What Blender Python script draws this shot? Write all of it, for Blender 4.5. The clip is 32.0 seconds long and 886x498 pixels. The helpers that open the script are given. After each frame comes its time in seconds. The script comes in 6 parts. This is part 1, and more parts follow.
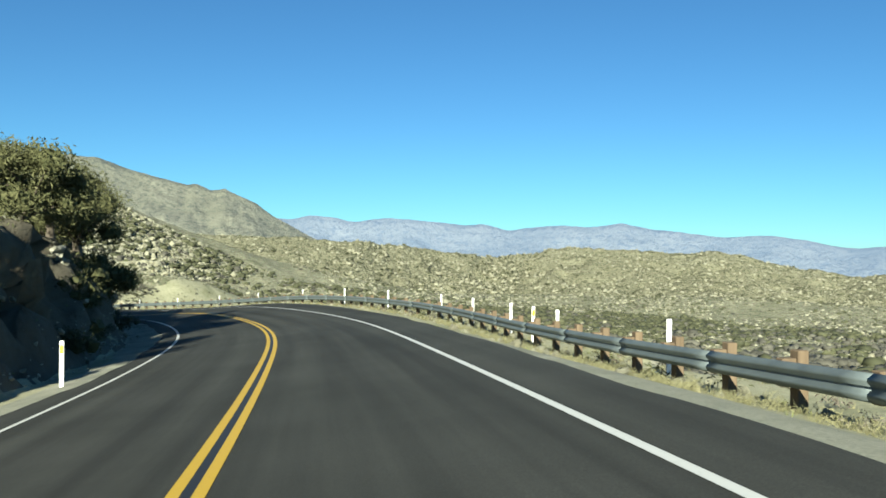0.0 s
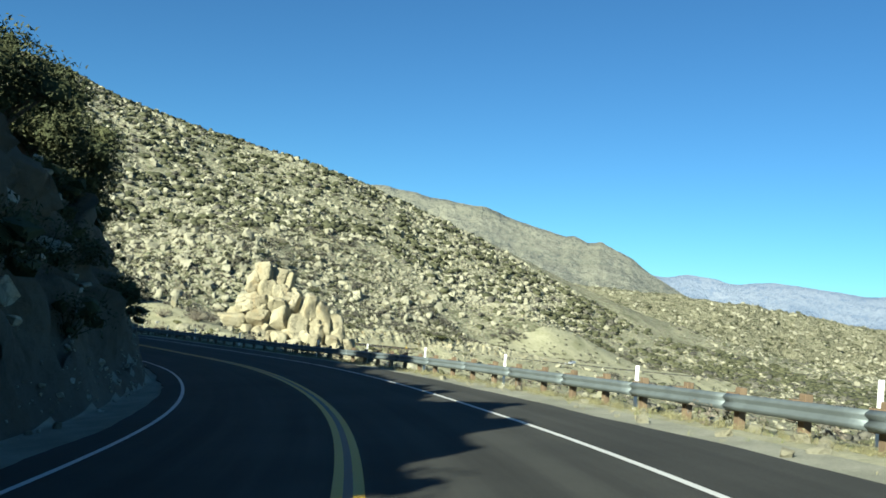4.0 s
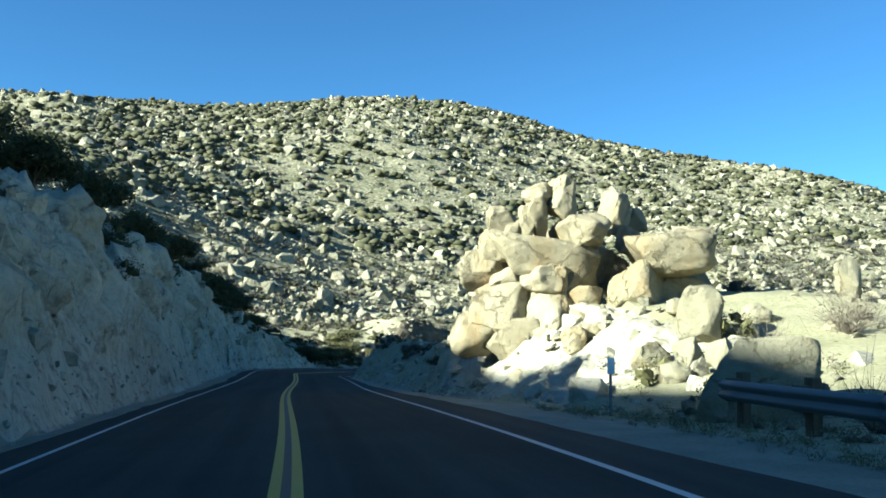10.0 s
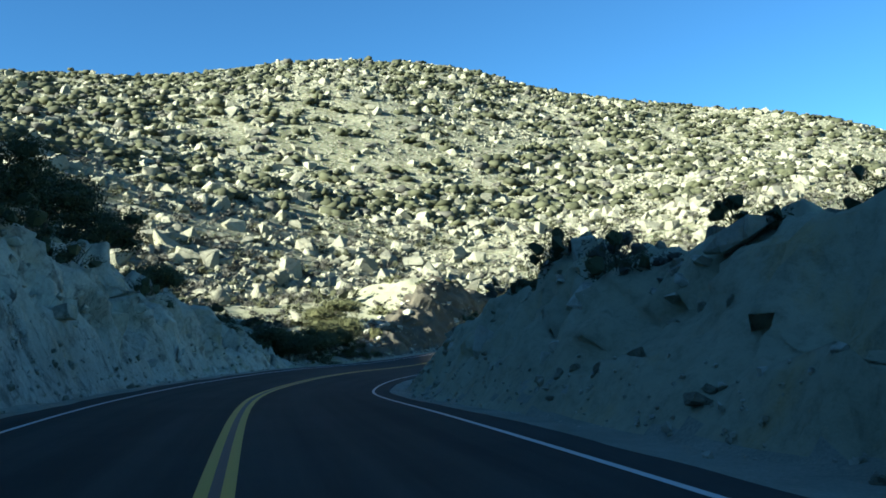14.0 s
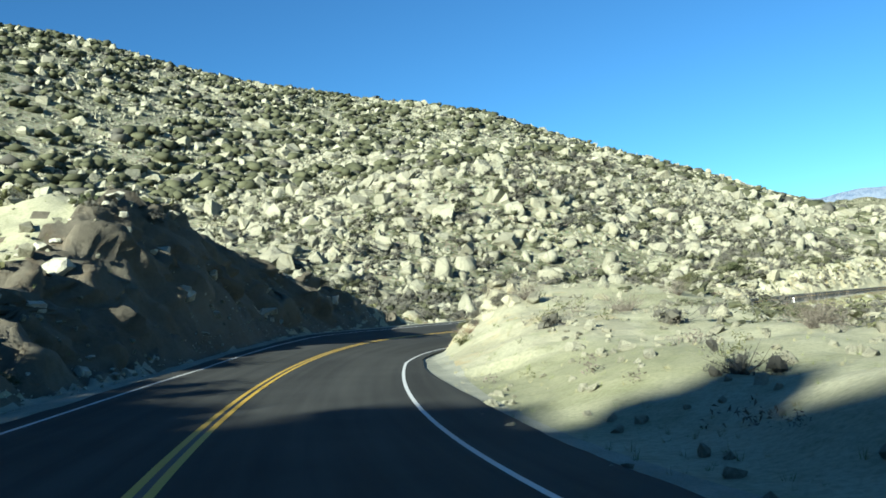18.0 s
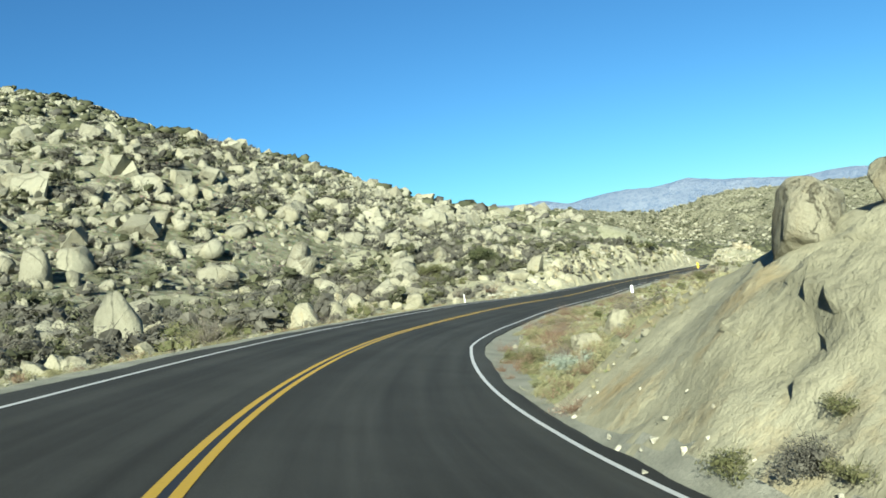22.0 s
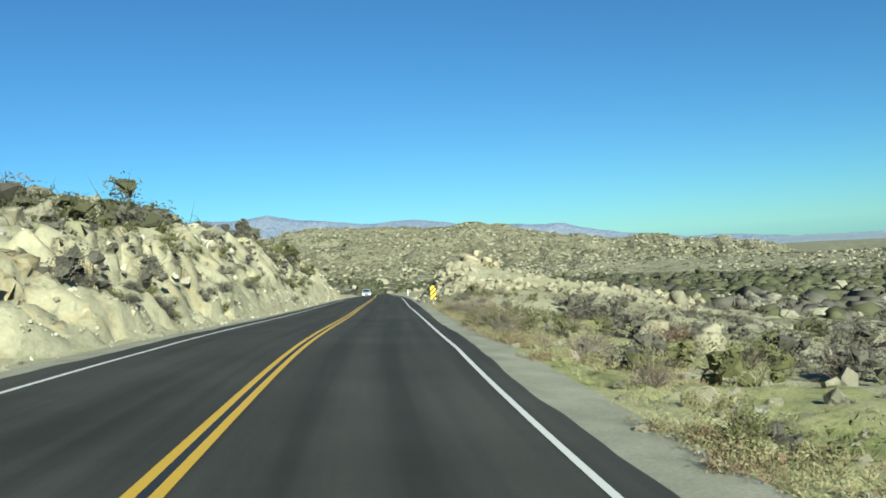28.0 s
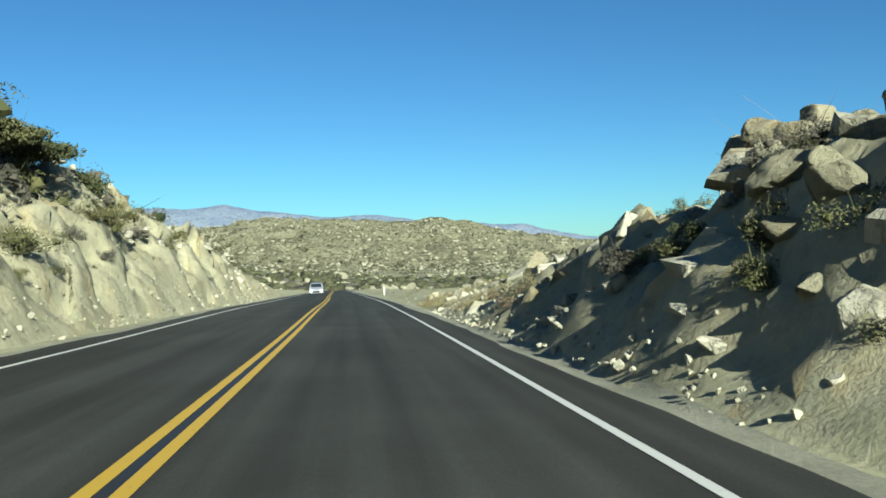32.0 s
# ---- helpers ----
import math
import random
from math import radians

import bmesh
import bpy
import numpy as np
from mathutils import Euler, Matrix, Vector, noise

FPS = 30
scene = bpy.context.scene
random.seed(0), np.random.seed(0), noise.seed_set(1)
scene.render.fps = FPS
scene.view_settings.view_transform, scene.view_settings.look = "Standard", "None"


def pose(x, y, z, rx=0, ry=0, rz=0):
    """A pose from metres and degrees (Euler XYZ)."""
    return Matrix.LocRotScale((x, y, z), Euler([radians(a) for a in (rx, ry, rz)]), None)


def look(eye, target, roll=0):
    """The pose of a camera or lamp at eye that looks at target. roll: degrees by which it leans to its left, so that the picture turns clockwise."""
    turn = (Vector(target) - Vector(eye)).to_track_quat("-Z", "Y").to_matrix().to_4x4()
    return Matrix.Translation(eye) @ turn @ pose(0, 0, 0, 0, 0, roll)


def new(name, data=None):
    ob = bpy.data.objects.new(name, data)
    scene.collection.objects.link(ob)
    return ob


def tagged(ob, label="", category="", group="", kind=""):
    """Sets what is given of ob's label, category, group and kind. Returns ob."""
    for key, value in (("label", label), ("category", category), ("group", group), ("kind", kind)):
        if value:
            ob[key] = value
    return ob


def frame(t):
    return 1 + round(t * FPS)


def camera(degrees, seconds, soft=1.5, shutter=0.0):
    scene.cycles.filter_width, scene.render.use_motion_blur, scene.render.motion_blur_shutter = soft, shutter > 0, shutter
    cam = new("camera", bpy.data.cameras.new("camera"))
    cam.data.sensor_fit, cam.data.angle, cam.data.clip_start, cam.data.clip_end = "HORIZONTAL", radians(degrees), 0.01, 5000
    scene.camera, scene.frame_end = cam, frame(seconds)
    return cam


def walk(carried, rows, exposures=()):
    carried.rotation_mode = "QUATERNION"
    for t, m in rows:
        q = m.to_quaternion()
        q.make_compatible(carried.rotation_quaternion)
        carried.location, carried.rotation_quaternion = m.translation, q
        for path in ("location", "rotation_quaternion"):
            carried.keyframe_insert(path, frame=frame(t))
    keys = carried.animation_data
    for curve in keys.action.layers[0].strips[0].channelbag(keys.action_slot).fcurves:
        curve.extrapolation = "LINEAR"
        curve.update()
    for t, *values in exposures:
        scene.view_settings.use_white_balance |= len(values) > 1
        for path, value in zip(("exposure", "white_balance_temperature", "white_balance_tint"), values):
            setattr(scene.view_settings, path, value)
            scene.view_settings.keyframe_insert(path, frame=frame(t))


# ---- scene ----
# ---- camera ----
cam = camera(55.0, 32.0, soft=1.7)
PATH = [
    (0.0, 0.001, 0.000, 1.250, 90.30, -0.38, -0.00),
    (0.5, -0.972, 7.585, 0.857, 90.76, -0.86, 2.12),
    (1.0, -1.966, 15.169, 0.474, 91.24, -1.61, 5.06),
    (1.5, -3.131, 22.744, 0.137, 91.66, -2.42, 8.02),
    (2.0, -4.738, 30.279, -0.175, 92.06, -3.46, 11.14),
    (2.5, -6.820, 37.754, -0.503, 92.68, -4.72, 14.68),
    (3.0, -9.588, 45.025, -0.818, 92.84, -5.15, 18.18),
    (3.5, -13.155, 51.902, -1.096, 92.64, -4.96, 21.49),
    (5.5, -27.569, 76.979, -3.176, 94.47, -5.67, 33.64),
    (6.0, -31.904, 82.212, -3.625, 94.07, -5.00, 36.71),
    (6.5, -36.538, 87.134, -4.089, 93.98, -4.41, 39.65),
    (7.0, -41.444, 91.799, -4.533, 93.99, -4.03, 42.97),
    (7.5, -46.579, 96.259, -5.020, 94.17, -3.76, 46.45),
    (8.0, -52.005, 100.404, -5.473, 94.81, -3.62, 49.95),
    (8.5, -57.690, 104.257, -5.883, 95.22, -3.55, 53.34),
    (9.0, -63.499, 107.899, -6.213, 95.18, -2.52, 55.36),
    (9.5, -69.497, 111.298, -6.513, 94.75, -1.28, 55.51),
    (10.0, -75.779, 114.513, -6.816, 94.37, -0.52, 55.11),
    (10.5, -82.365, 117.586, -7.207, 94.77, -0.77, 55.38),
    (11.0, -89.170, 120.585, -7.677, 94.58, -0.58, 55.55),
    (11.5, -95.909, 123.874, -8.138, 94.26, 0.17, 55.51),
    (12.0, -102.679, 127.212, -8.566, 94.19, 0.91, 55.31),
    (12.5, -109.507, 130.513, -8.939, 94.02, 1.10, 55.02),
    (13.0, -116.371, 133.790, -9.346, 93.61, 1.77, 54.58),
    (13.5, -123.157, 137.257, -9.768, 93.24, 2.61, 53.92),
    (15.5, -151.014, 150.564, -11.620, 93.08, 5.85, 43.94),
    (16.0, -157.568, 154.755, -12.056, 92.18, 6.85, 40.33),
    (16.5, -163.982, 159.153, -12.506, 91.52, 8.23, 36.03),
    (17.0, -170.139, 163.889, -12.984, 91.94, 8.39, 32.39),
    (17.5, -175.941, 169.027, -13.428, 91.83, 7.11, 30.22),
    (18.0, -181.334, 174.520, -13.842, 92.02, 6.41, 28.17),
    (18.5, -186.316, 180.290, -14.216, 92.86, 6.22, 25.73),
    (19.0, -190.947, 186.289, -14.536, 92.85, 6.39, 22.75),
    (19.5, -195.219, 192.585, -14.806, 91.92, 7.52, 19.35),
    (20.0, -199.076, 199.078, -15.046, 90.67, 8.04, 16.76),
    (20.5, -202.608, 205.614, -15.331, 90.08, 7.71, 13.81),
    (21.0, -206.065, 212.098, -15.621, 90.35, 8.31, 9.36),
    (21.5, -208.900, 218.808, -15.928, 89.88, 8.76, 4.97),
    (22.0, -210.932, 225.774, -16.265, 90.05, 8.17, 1.45),
    (22.5, -212.241, 232.913, -16.660, 90.53, 7.73, -2.14),
    (23.0, -213.110, 240.135, -17.099, 90.60, 8.13, -6.15),
    (23.5, -213.541, 247.408, -17.576, 90.12, 8.79, -9.82),
    (24.0, -213.539, 254.752, -18.045, 89.73, 9.25, -13.47),
    (24.5, -213.183, 262.171, -18.487, 90.05, 9.31, -16.82),
    (25.0, -212.292, 269.681, -18.907, 90.41, 8.54, -19.12),
    (25.5, -210.977, 277.286, -19.337, 90.43, 6.67, -20.82),
    (26.0, -209.238, 284.936, -19.803, 90.62, 5.55, -22.69),
    (26.5, -207.141, 292.562, -20.173, 90.53, 5.07, -24.31),
    (28.5, -196.101, 321.797, -21.762, 89.34, 3.17, -27.38),
    (29.0, -193.243, 328.968, -22.180, 89.56, 1.97, -27.52),
    (29.5, -190.343, 336.184, -22.597, 89.79, 1.42, -27.82),
    (30.0, -187.403, 343.561, -23.011, 89.89, 1.75, -28.74),
    (30.5, -184.390, 351.080, -23.427, 89.64, 2.92, -29.91),
    (31.0, -181.294, 358.580, -23.798, 89.29, 2.99, -30.46),
    (31.5, -178.185, 366.056, -24.244, 89.23, 1.65, -30.21),
    (32.0, -174.800, 373.700, -24.664, 89.22, 1.66, -29.50),
]
EXPOSURES = [(0.0, 1.48, 6700, 10), (3.0, 1.5, 6650, 10), (6.0, 1.85, 6350, 10), (9.0, 2.12, 6300, 10), (13.0, 2.2, 6300, 10), (16.0, 2.0, 6150, 10), (18.0, 1.75, 6150, 10), (20.0, 1.45, 6350, 9), (21.0, 1.58, 6400, 9), (24.0, 1.28, 6350, 9), (32.0, 1.3, 6450, 9)]
walk(cam, [(t, pose(*p)) for t, *p in PATH], EXPOSURES)

# ---- plan of the road: its centre line every 20 m, heights, fall to the right ----
ROAD_XY = [(6.77, -59.65), (4.15, -39.83), (1.50, -20.03), (-1.03, -0.09), (-4.07, 19.67), (-8.44, 39.09), (-16.31, 57.50), (-26.47, 74.65), (-39.59, 89.70), (-55.03, 102.35), (-72.24, 112.52), (-90.26, 121.19), (-108.40, 129.48), (-126.39, 138.34), (-144.52, 146.83), (-162.03, 156.45), (-177.58, 169.02), (-190.94, 183.82), (-202.03, 200.56), (-210.10, 218.86), (-214.60, 238.35), (-215.02, 258.41), (-212.51, 278.24), (-207.15, 297.55), (-200.30, 316.31), (-192.97, 334.92), (-185.04, 353.36), (-177.22, 371.71), (-169.33, 390.09), (-161.53, 408.51), (-153.75, 426.97), (-146.21, 445.50), (-138.72, 463.94), (-131.13, 482.49), (-123.64, 501.03), (-116.02, 519.57), (-108.47, 538.09), (-100.91, 556.61), (-93.24, 575.12), (-85.67, 593.53)]
ROAD_Z = [2.91, 1.85, 0.79, -0.30, -1.28, -2.11, -2.91, -4.34, -5.64, -6.94, -7.91, -8.91, -10.10, -11.18, -12.15, -13.47, -14.67, -15.92, -16.53, -17.17, -18.35, -19.40, -20.57, -21.69, -22.93, -23.75, -24.74, -25.70, -26.67, -27.63, -28.69, -29.77, -30.86, -31.96, -33.06, -34.16, -35.25, -36.33, -37.42, -38.50]
ROAD_BANK = [-0.094, -0.100, -0.107, -0.114, -0.120, -0.098, -0.106, -0.094, -0.088, -0.092, -0.065, -0.042, -0.021, 0.026, 0.058, 0.104, 0.112, 0.108, 0.085, 0.181, 0.197, 0.170, 0.165, 0.144, 0.113, 0.066, 0.055, 0.034, 0.032, 0.036, 0.035, 0.032, 0.028, 0.024, 0.021, 0.018, 0.016, 0.014, 0.013, 0.012]

# ---- world, sun and sky ----
SUN_AZ, SUN_EL = radians(188.0), radians(24.0)      # clockwise from +y
world = bpy.data.worlds.new("sky")
scene.world = world
world.use_nodes = True
wn = world.node_tree.nodes
sky = wn.new("ShaderNodeTexSky")
sky.sky_type, sky.sun_disc = "NISHITA", False
sky.sun_elevation, sky.sun_rotation = SUN_EL, SUN_AZ
sky.altitude, sky.air_density, sky.dust_density, sky.ozone_density = 1500, 1.0, 0.0, 1.5
wn["Background"].inputs["Strength"].default_value = 0.031
clear = wn.new("ShaderNodeMix")
clear.data_type, clear.blend_type = "RGBA", "MULTIPLY"
clear.inputs[0].default_value, clear.inputs[7].default_value = 1.0, (0.43, 1.0, 1.36, 1)
world.node_tree.links.new(sky.outputs[0], clear.inputs[6])
world.node_tree.links.new(clear.outputs[2], wn["Background"].inputs["Color"])
sun_way = Vector((math.sin(SUN_AZ) * math.cos(SUN_EL), math.cos(SUN_AZ) * math.cos(SUN_EL), math.sin(SUN_EL)))
sun_data = bpy.data.lights.new("sun", "SUN")
sun_data.energy, sun_data.angle, sun_data.color = 5.0, radians(0.53), (0.945, 0.985, 0.84)
sun = new("sun", sun_data)
sun.matrix_world = look(sun_way * 200, (0, 0, 0))


# ---- materials ----
def material(name, rough=0.9, spec=0.3):
    m = bpy.data.materials.new(name)
    m.use_nodes = True
    b = m.node_tree.nodes["Principled BSDF"]
    b.inputs["Roughness"].default_value, b.inputs["Specular IOR Level"].default_value = rough, spec
    return m, m.node_tree.nodes, m.node_tree.links, b


def tex(n, l, kind, scale, detail=6.0, rough=0.6, coord="Object", stretch=None):
    c = n.new("ShaderNodeTexCoord") if coord == "Object" else n.new("ShaderNodeNewGeometry")
    out = c.outputs["Object" if coord == "Object" else "Position"]
    if stretch:
        mp = n.new("ShaderNodeMapping")
        mp.inputs["Scale"].default_value = stretch
        l.new(out, mp.inputs["Vector"])
        out = mp.outputs[0]
    t = n.new("ShaderNodeTexNoise" if kind == "noise" else "ShaderNodeTexVoronoi")
    t.inputs["Scale"].default_value = scale
    if kind == "noise":
        t.inputs["Detail"].default_value, t.inputs["Roughness"].default_value = detail, rough
    l.new(out, t.inputs["Vector"])
    return t


def ramp(n, l, src, stops):
    r = n.new("ShaderNodeValToRGB")
    e = r.color_ramp.elements
    while len(e) < len(stops):
        e.new(0.5)
    for k, (p, c) in zip(e, stops):
        k.position, k.color = p, (*c, 1) if len(c) == 3 else c
    l.new(src, r.inputs[0])
    return r.outputs[0]


def mix(n, l, f, a, b, mode="MIX"):
    m = n.new("ShaderNodeMix")
    m.data_type, m.blend_type = "RGBA", mode
    for sock, v in ((m.inputs[0], f), (m.inputs[6], a), (m.inputs[7], b)):
        if isinstance(v, (int, float)):
            sock.default_value = v
        elif isinstance(v, tuple):
            sock.default_value = (*v, 1)
        else:
            l.new(v, sock)
    return m.outputs[2]


def bump(n, l, b, src, strength=0.5, dist=0.05):
    k = n.new("ShaderNodeBump")
    k.inputs["Strength"].default_value, k.inputs["Distance"].default_value = strength, dist
    l.new(src, k.inputs["Height"])
    l.new(k.outputs[0], b.inputs["Normal"])


def granite(name, low, high, stain, scale=1.0, isle=False, joints=True, relief=0.3):
    """Pale weathered granite: broad tone patches, rust stains, grain, fissures."""
    m, n, l, b = material(name, 0.92, 0.2)
    broad = tex(n, l, "noise", 0.35 * scale, 5, 0.6, "World")
    fine = tex(n, l, "noise", 5.0 * scale, 8, 0.7, "World")
    grain = tex(n, l, "noise", 60 * scale, 3, 0.6, "World")
    streak = tex(n, l, "noise", 0.9 * scale, 6, 0.7, "World", (1, 1, 0.35))
    c = ramp(n, l, broad.outputs[0], [(0.3, low), (0.7, high)])
    c = mix(n, l, ramp(n, l, streak.outputs[0], [(0.52, (0, 0, 0)), (0.72, (0.7, 0.7, 0.7))]), c, stain)
    c = mix(n, l, 0.55, c, ramp(n, l, fine.outputs[0], [(0.25, (0.62, 0.6, 0.56)), (0.55, (1, 1, 1)), (0.8, (1.08, 1.06, 1.0))]), "MULTIPLY")
    c = mix(n, l, 0.35, c, ramp(n, l, grain.outputs[0], [(0.35, (0.55, 0.53, 0.5)), (0.6, (1.05, 1.05, 1.05))]), "MULTIPLY")
    if isle:
        g = n.new("ShaderNodeNewGeometry")
        c = mix(n, l, 0.6, c, ramp(n, l, g.outputs["Random Per Island"], [(0, (0.72, 0.69, 0.66)), (0.5, (1, 0.97, 0.92)), (1, (1.1, 1.08, 1.05))]), "MULTIPLY")
    else:
        g = n.new("ShaderNodeObjectInfo")
        c = mix(n, l, 0.6, c, ramp(n, l, g.outputs["Random"], [(0, (0.82, 0.8, 0.78)), (1, (1.08, 1.06, 1.03))]), "MULTIPLY")
    crack = tex(n, l, "noise", 1.6 * scale, 10, 0.72, "World")
    # joints: thin dark fissures along warped cell edges
    g2 = n.new("ShaderNodeNewGeometry")
    warp = n.new("ShaderNodeVectorMath")
    warp.operation = "MULTIPLY_ADD"
    l.new(crack.outputs["Color"], warp.inputs[0])
    warp.inputs[1].default_value = (1.4, 1.4, 1.4)
    l.new(g2.outputs["Position"], warp.inputs[2])
    cell = n.new("ShaderNodeTexVoronoi")
    cell.feature = "DISTANCE_TO_EDGE"
    cell.inputs["Scale"].default_value = 0.62 * scale
    l.new(warp.outputs[0], cell.inputs["Vector"])
    joint = ramp(n, l, cell.outputs["Distance"], [(0.0, (0.5, 0.47, 0.42)), (0.014, (1, 1, 1))])
    some = ramp(n, l, broad.outputs[0], [(0.48, (0, 0, 0)), (0.62, (1, 1, 1))])
    if joints:
        c = mix(n, l, some, c, mix(n, l, 1.0, c, joint, "MULTIPLY"))
    l.new(c, b.inputs["Base Color"])
    deep = mix(n, l, 0.5, crack.outputs["Color"], joint, "MULTIPLY") if joints else crack.outputs[0]
    bump(n, l, b, deep, 1.0, relief / scale)
    return m


ROCK = granite("granite", (0.244, 0.235, 0.164), (0.353, 0.340, 0.244), (0.286, 0.223, 0.113))
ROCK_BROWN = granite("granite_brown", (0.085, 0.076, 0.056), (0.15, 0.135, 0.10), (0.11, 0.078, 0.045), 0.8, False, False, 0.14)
ROCK_TAN = granite("granite_tan", (0.27, 0.242, 0.155), (0.375, 0.35, 0.25), (0.335, 0.235, 0.11), 0.8)
ROCK_FAR = granite("granite_far", (0.228, 0.224, 0.164), (0.326, 0.320, 0.240), (0.268, 0.242, 0.150), 0.35, True)


def cut_material(name, low, high, stain, dark, slant, blotch, relief, crack):
    """A blasted rock face: slanting joints at two sizes, weathered blotches and rust stains."""
    m, n, l, b = material(name, 0.93, 0.15)
    broad = tex(n, l, "noise", 0.3, 6, 0.6, "World")
    fine = tex(n, l, "noise", 4.0, 8, 0.72, "World")
    patch = tex(n, l, "noise", 0.75, 9, 0.68, "World")
    rust = tex(n, l, "noise", 0.55, 6, 0.65, "World", (1, 1, 0.5))
    c = ramp(n, l, broad.outputs[0], [(0.3, low), (0.7, high)])
    c = mix(n, l, ramp(n, l, rust.outputs[0], [(0.54, (0, 0, 0)), (0.72, (0.75, 0.75, 0.75))]), c, stain)
    c = mix(n, l, ramp(n, l, patch.outputs[0], [(blotch, (0, 0, 0)), (blotch + 0.1, (0.8, 0.8, 0.8))]), c, dark)
    c = mix(n, l, 0.7, c, ramp(n, l, fine.outputs[0], [(0.3, (0.6, 0.59, 0.56)), (0.52, (1, 1, 1)), (0.75, (1.14, 1.12, 1.08))]), "MULTIPLY")
    height = patch.outputs[0]
    for size, width, depth in ((0.42, 0.012, crack), (1.15, 0.016, crack * 0.6)):
        g = n.new("ShaderNodeNewGeometry")
        mp = n.new("ShaderNodeMapping")
        mp.inputs["Rotation"].default_value, mp.inputs["Scale"].default_value = slant, (1.0, 1.0, 0.34)
        warp = n.new("ShaderNodeVectorMath")
        warp.operation = "MULTIPLY_ADD"
        l.new(patch.outputs["Color"], warp.inputs[0])
        warp.inputs[1].default_value = (1.1, 1.1, 1.1)
        l.new(g.outputs["Position"], warp.inputs[2])
        l.new(warp.outputs[0], mp.inputs["Vector"])
        cell = n.new("ShaderNodeTexVoronoi")
        cell.feature = "DISTANCE_TO_EDGE"
        cell.inputs["Scale"].default_value = size
        l.new(mp.outputs[0], cell.inputs["Vector"])
        joint = ramp(n, l, cell.outputs["Distance"], [(0.0, (0.4, 0.38, 0.34)), (width, (1, 1, 1))])
        c = mix(n, l, depth, c, joint, "MULTIPLY")
        height = mix(n, l, min(0.6, crack * 1.5), height, joint, "MULTIPLY")
    l.new(c, b.inputs["Base Color"])
    bump(n, l, b, height, 1.0, relief)
    return m


ROCK_CUT = cut_material("granite_cut", (0.30, 0.29, 0.225), (0.42, 0.405, 0.32), (0.35, 0.29, 0.17), (0.13, 0.123, 0.095), (0.5, 0.45, 0.3), 0.55, 0.22, 0.2)
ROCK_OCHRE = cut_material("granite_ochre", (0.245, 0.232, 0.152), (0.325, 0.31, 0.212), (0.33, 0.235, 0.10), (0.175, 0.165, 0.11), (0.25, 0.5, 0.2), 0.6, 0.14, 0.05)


def soil_material():
    """Decomposed granite soil with straw grass, pebbles and worn patches."""
    m, n, l, b = material("soil", 0.95, 0.15)
    broad = tex(n, l, "noise", 0.06, 6, 0.6, "World")
    mid = tex(n, l, "noise", 0.7, 8, 0.7, "World")
    fine = tex(n, l, "noise", 9.0, 6, 0.7, "World")
    c = ramp(n, l, broad.outputs[0], [(0.35, (0.27, 0.262, 0.17)), (0.5, (0.33, 0.318, 0.215)), (0.65, (0.235, 0.232, 0.14))])
    c = mix(n, l, ramp(n, l, mid.outputs[0], [(0.45, (0, 0, 0)), (0.7, (0.6, 0.6, 0.6))]), c, (0.143, 0.151, 0.076))
    c = mix(n, l, 0.8, c, ramp(n, l, fine.outputs[0], [(0.3, (0.6, 0.58, 0.55)), (0.55, (1, 1, 1)), (0.75, (1.2, 1.18, 1.12))]), "MULTIPLY")
    l.new(c, b.inputs["Base Color"])
    bump(n, l, b, fine.outputs[0], 0.5, 0.05)
    return m


def slope_material():
    """The hillsides: soil with scrub and stones too small to build."""
    m, n, l, b = material("hill_soil", 0.95, 0.1)
    broad = tex(n, l, "noise", 0.012, 6, 0.6, "World")
    mid = tex(n, l, "noise", 0.3, 8, 0.75, "World")
    stone = tex(n, l, "voronoi", 0.5, coord="World")
    pebble = tex(n, l, "voronoi", 1.4, coord="World")
    c = ramp(n, l, broad.outputs[0], [(0.35, (0.190, 0.188, 0.122)), (0.55, (0.245, 0.238, 0.158)), (0.7, (0.165, 0.167, 0.102))])
    c = mix(n, l, ramp(n, l, mid.outputs[0], [(0.47, (0, 0, 0)), (0.57, (0.85, 0.85, 0.85))]), c, (0.082, 0.085, 0.052))
    c = mix(n, l, ramp(n, l, stone.outputs["Distance"], [(0.25, (0.8, 0.8, 0.8)), (0.42, (0, 0, 0))]), c, (0.319, 0.307, 0.227))
    c = mix(n, l, ramp(n, l, pebble.outputs["Distance"], [(0.22, (0.75, 0.75, 0.75)), (0.4, (0, 0, 0))]), c, mix(n, l, 0.6, (0.28, 0.27, 0.2), pebble.outputs["Color"], "MULTIPLY"))
    wide = tex(n, l, "noise", 0.05, 8, 0.75, "World")
    c = mix(n, l, 0.8, c, ramp(n, l, wide.outputs[0], [(0.38, (0.55, 0.57, 0.5)), (0.5, (1, 1, 1)), (0.6, (1.25, 1.22, 1.15))]), "MULTIPLY")
    l.new(c, b.inputs["Base Color"])
    bump(n, l, b, mid.outputs[0], 1.0, 1.0)
    return m


def far_material(name, a, b_, dark, scale, haze_glow=None):
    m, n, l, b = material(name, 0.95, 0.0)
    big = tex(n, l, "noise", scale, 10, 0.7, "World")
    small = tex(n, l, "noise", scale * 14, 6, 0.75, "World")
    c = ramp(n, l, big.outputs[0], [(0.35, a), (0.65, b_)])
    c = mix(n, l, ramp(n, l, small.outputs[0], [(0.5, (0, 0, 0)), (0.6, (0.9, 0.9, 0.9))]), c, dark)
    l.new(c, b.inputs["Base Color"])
    # bluish emission stands in for the haze of distance
    if haze_glow:
        b.inputs["Emission Color"].default_value, b.inputs["Emission Strength"].default_value = (*haze_glow, 1), 1.0
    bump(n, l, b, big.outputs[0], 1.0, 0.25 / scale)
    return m


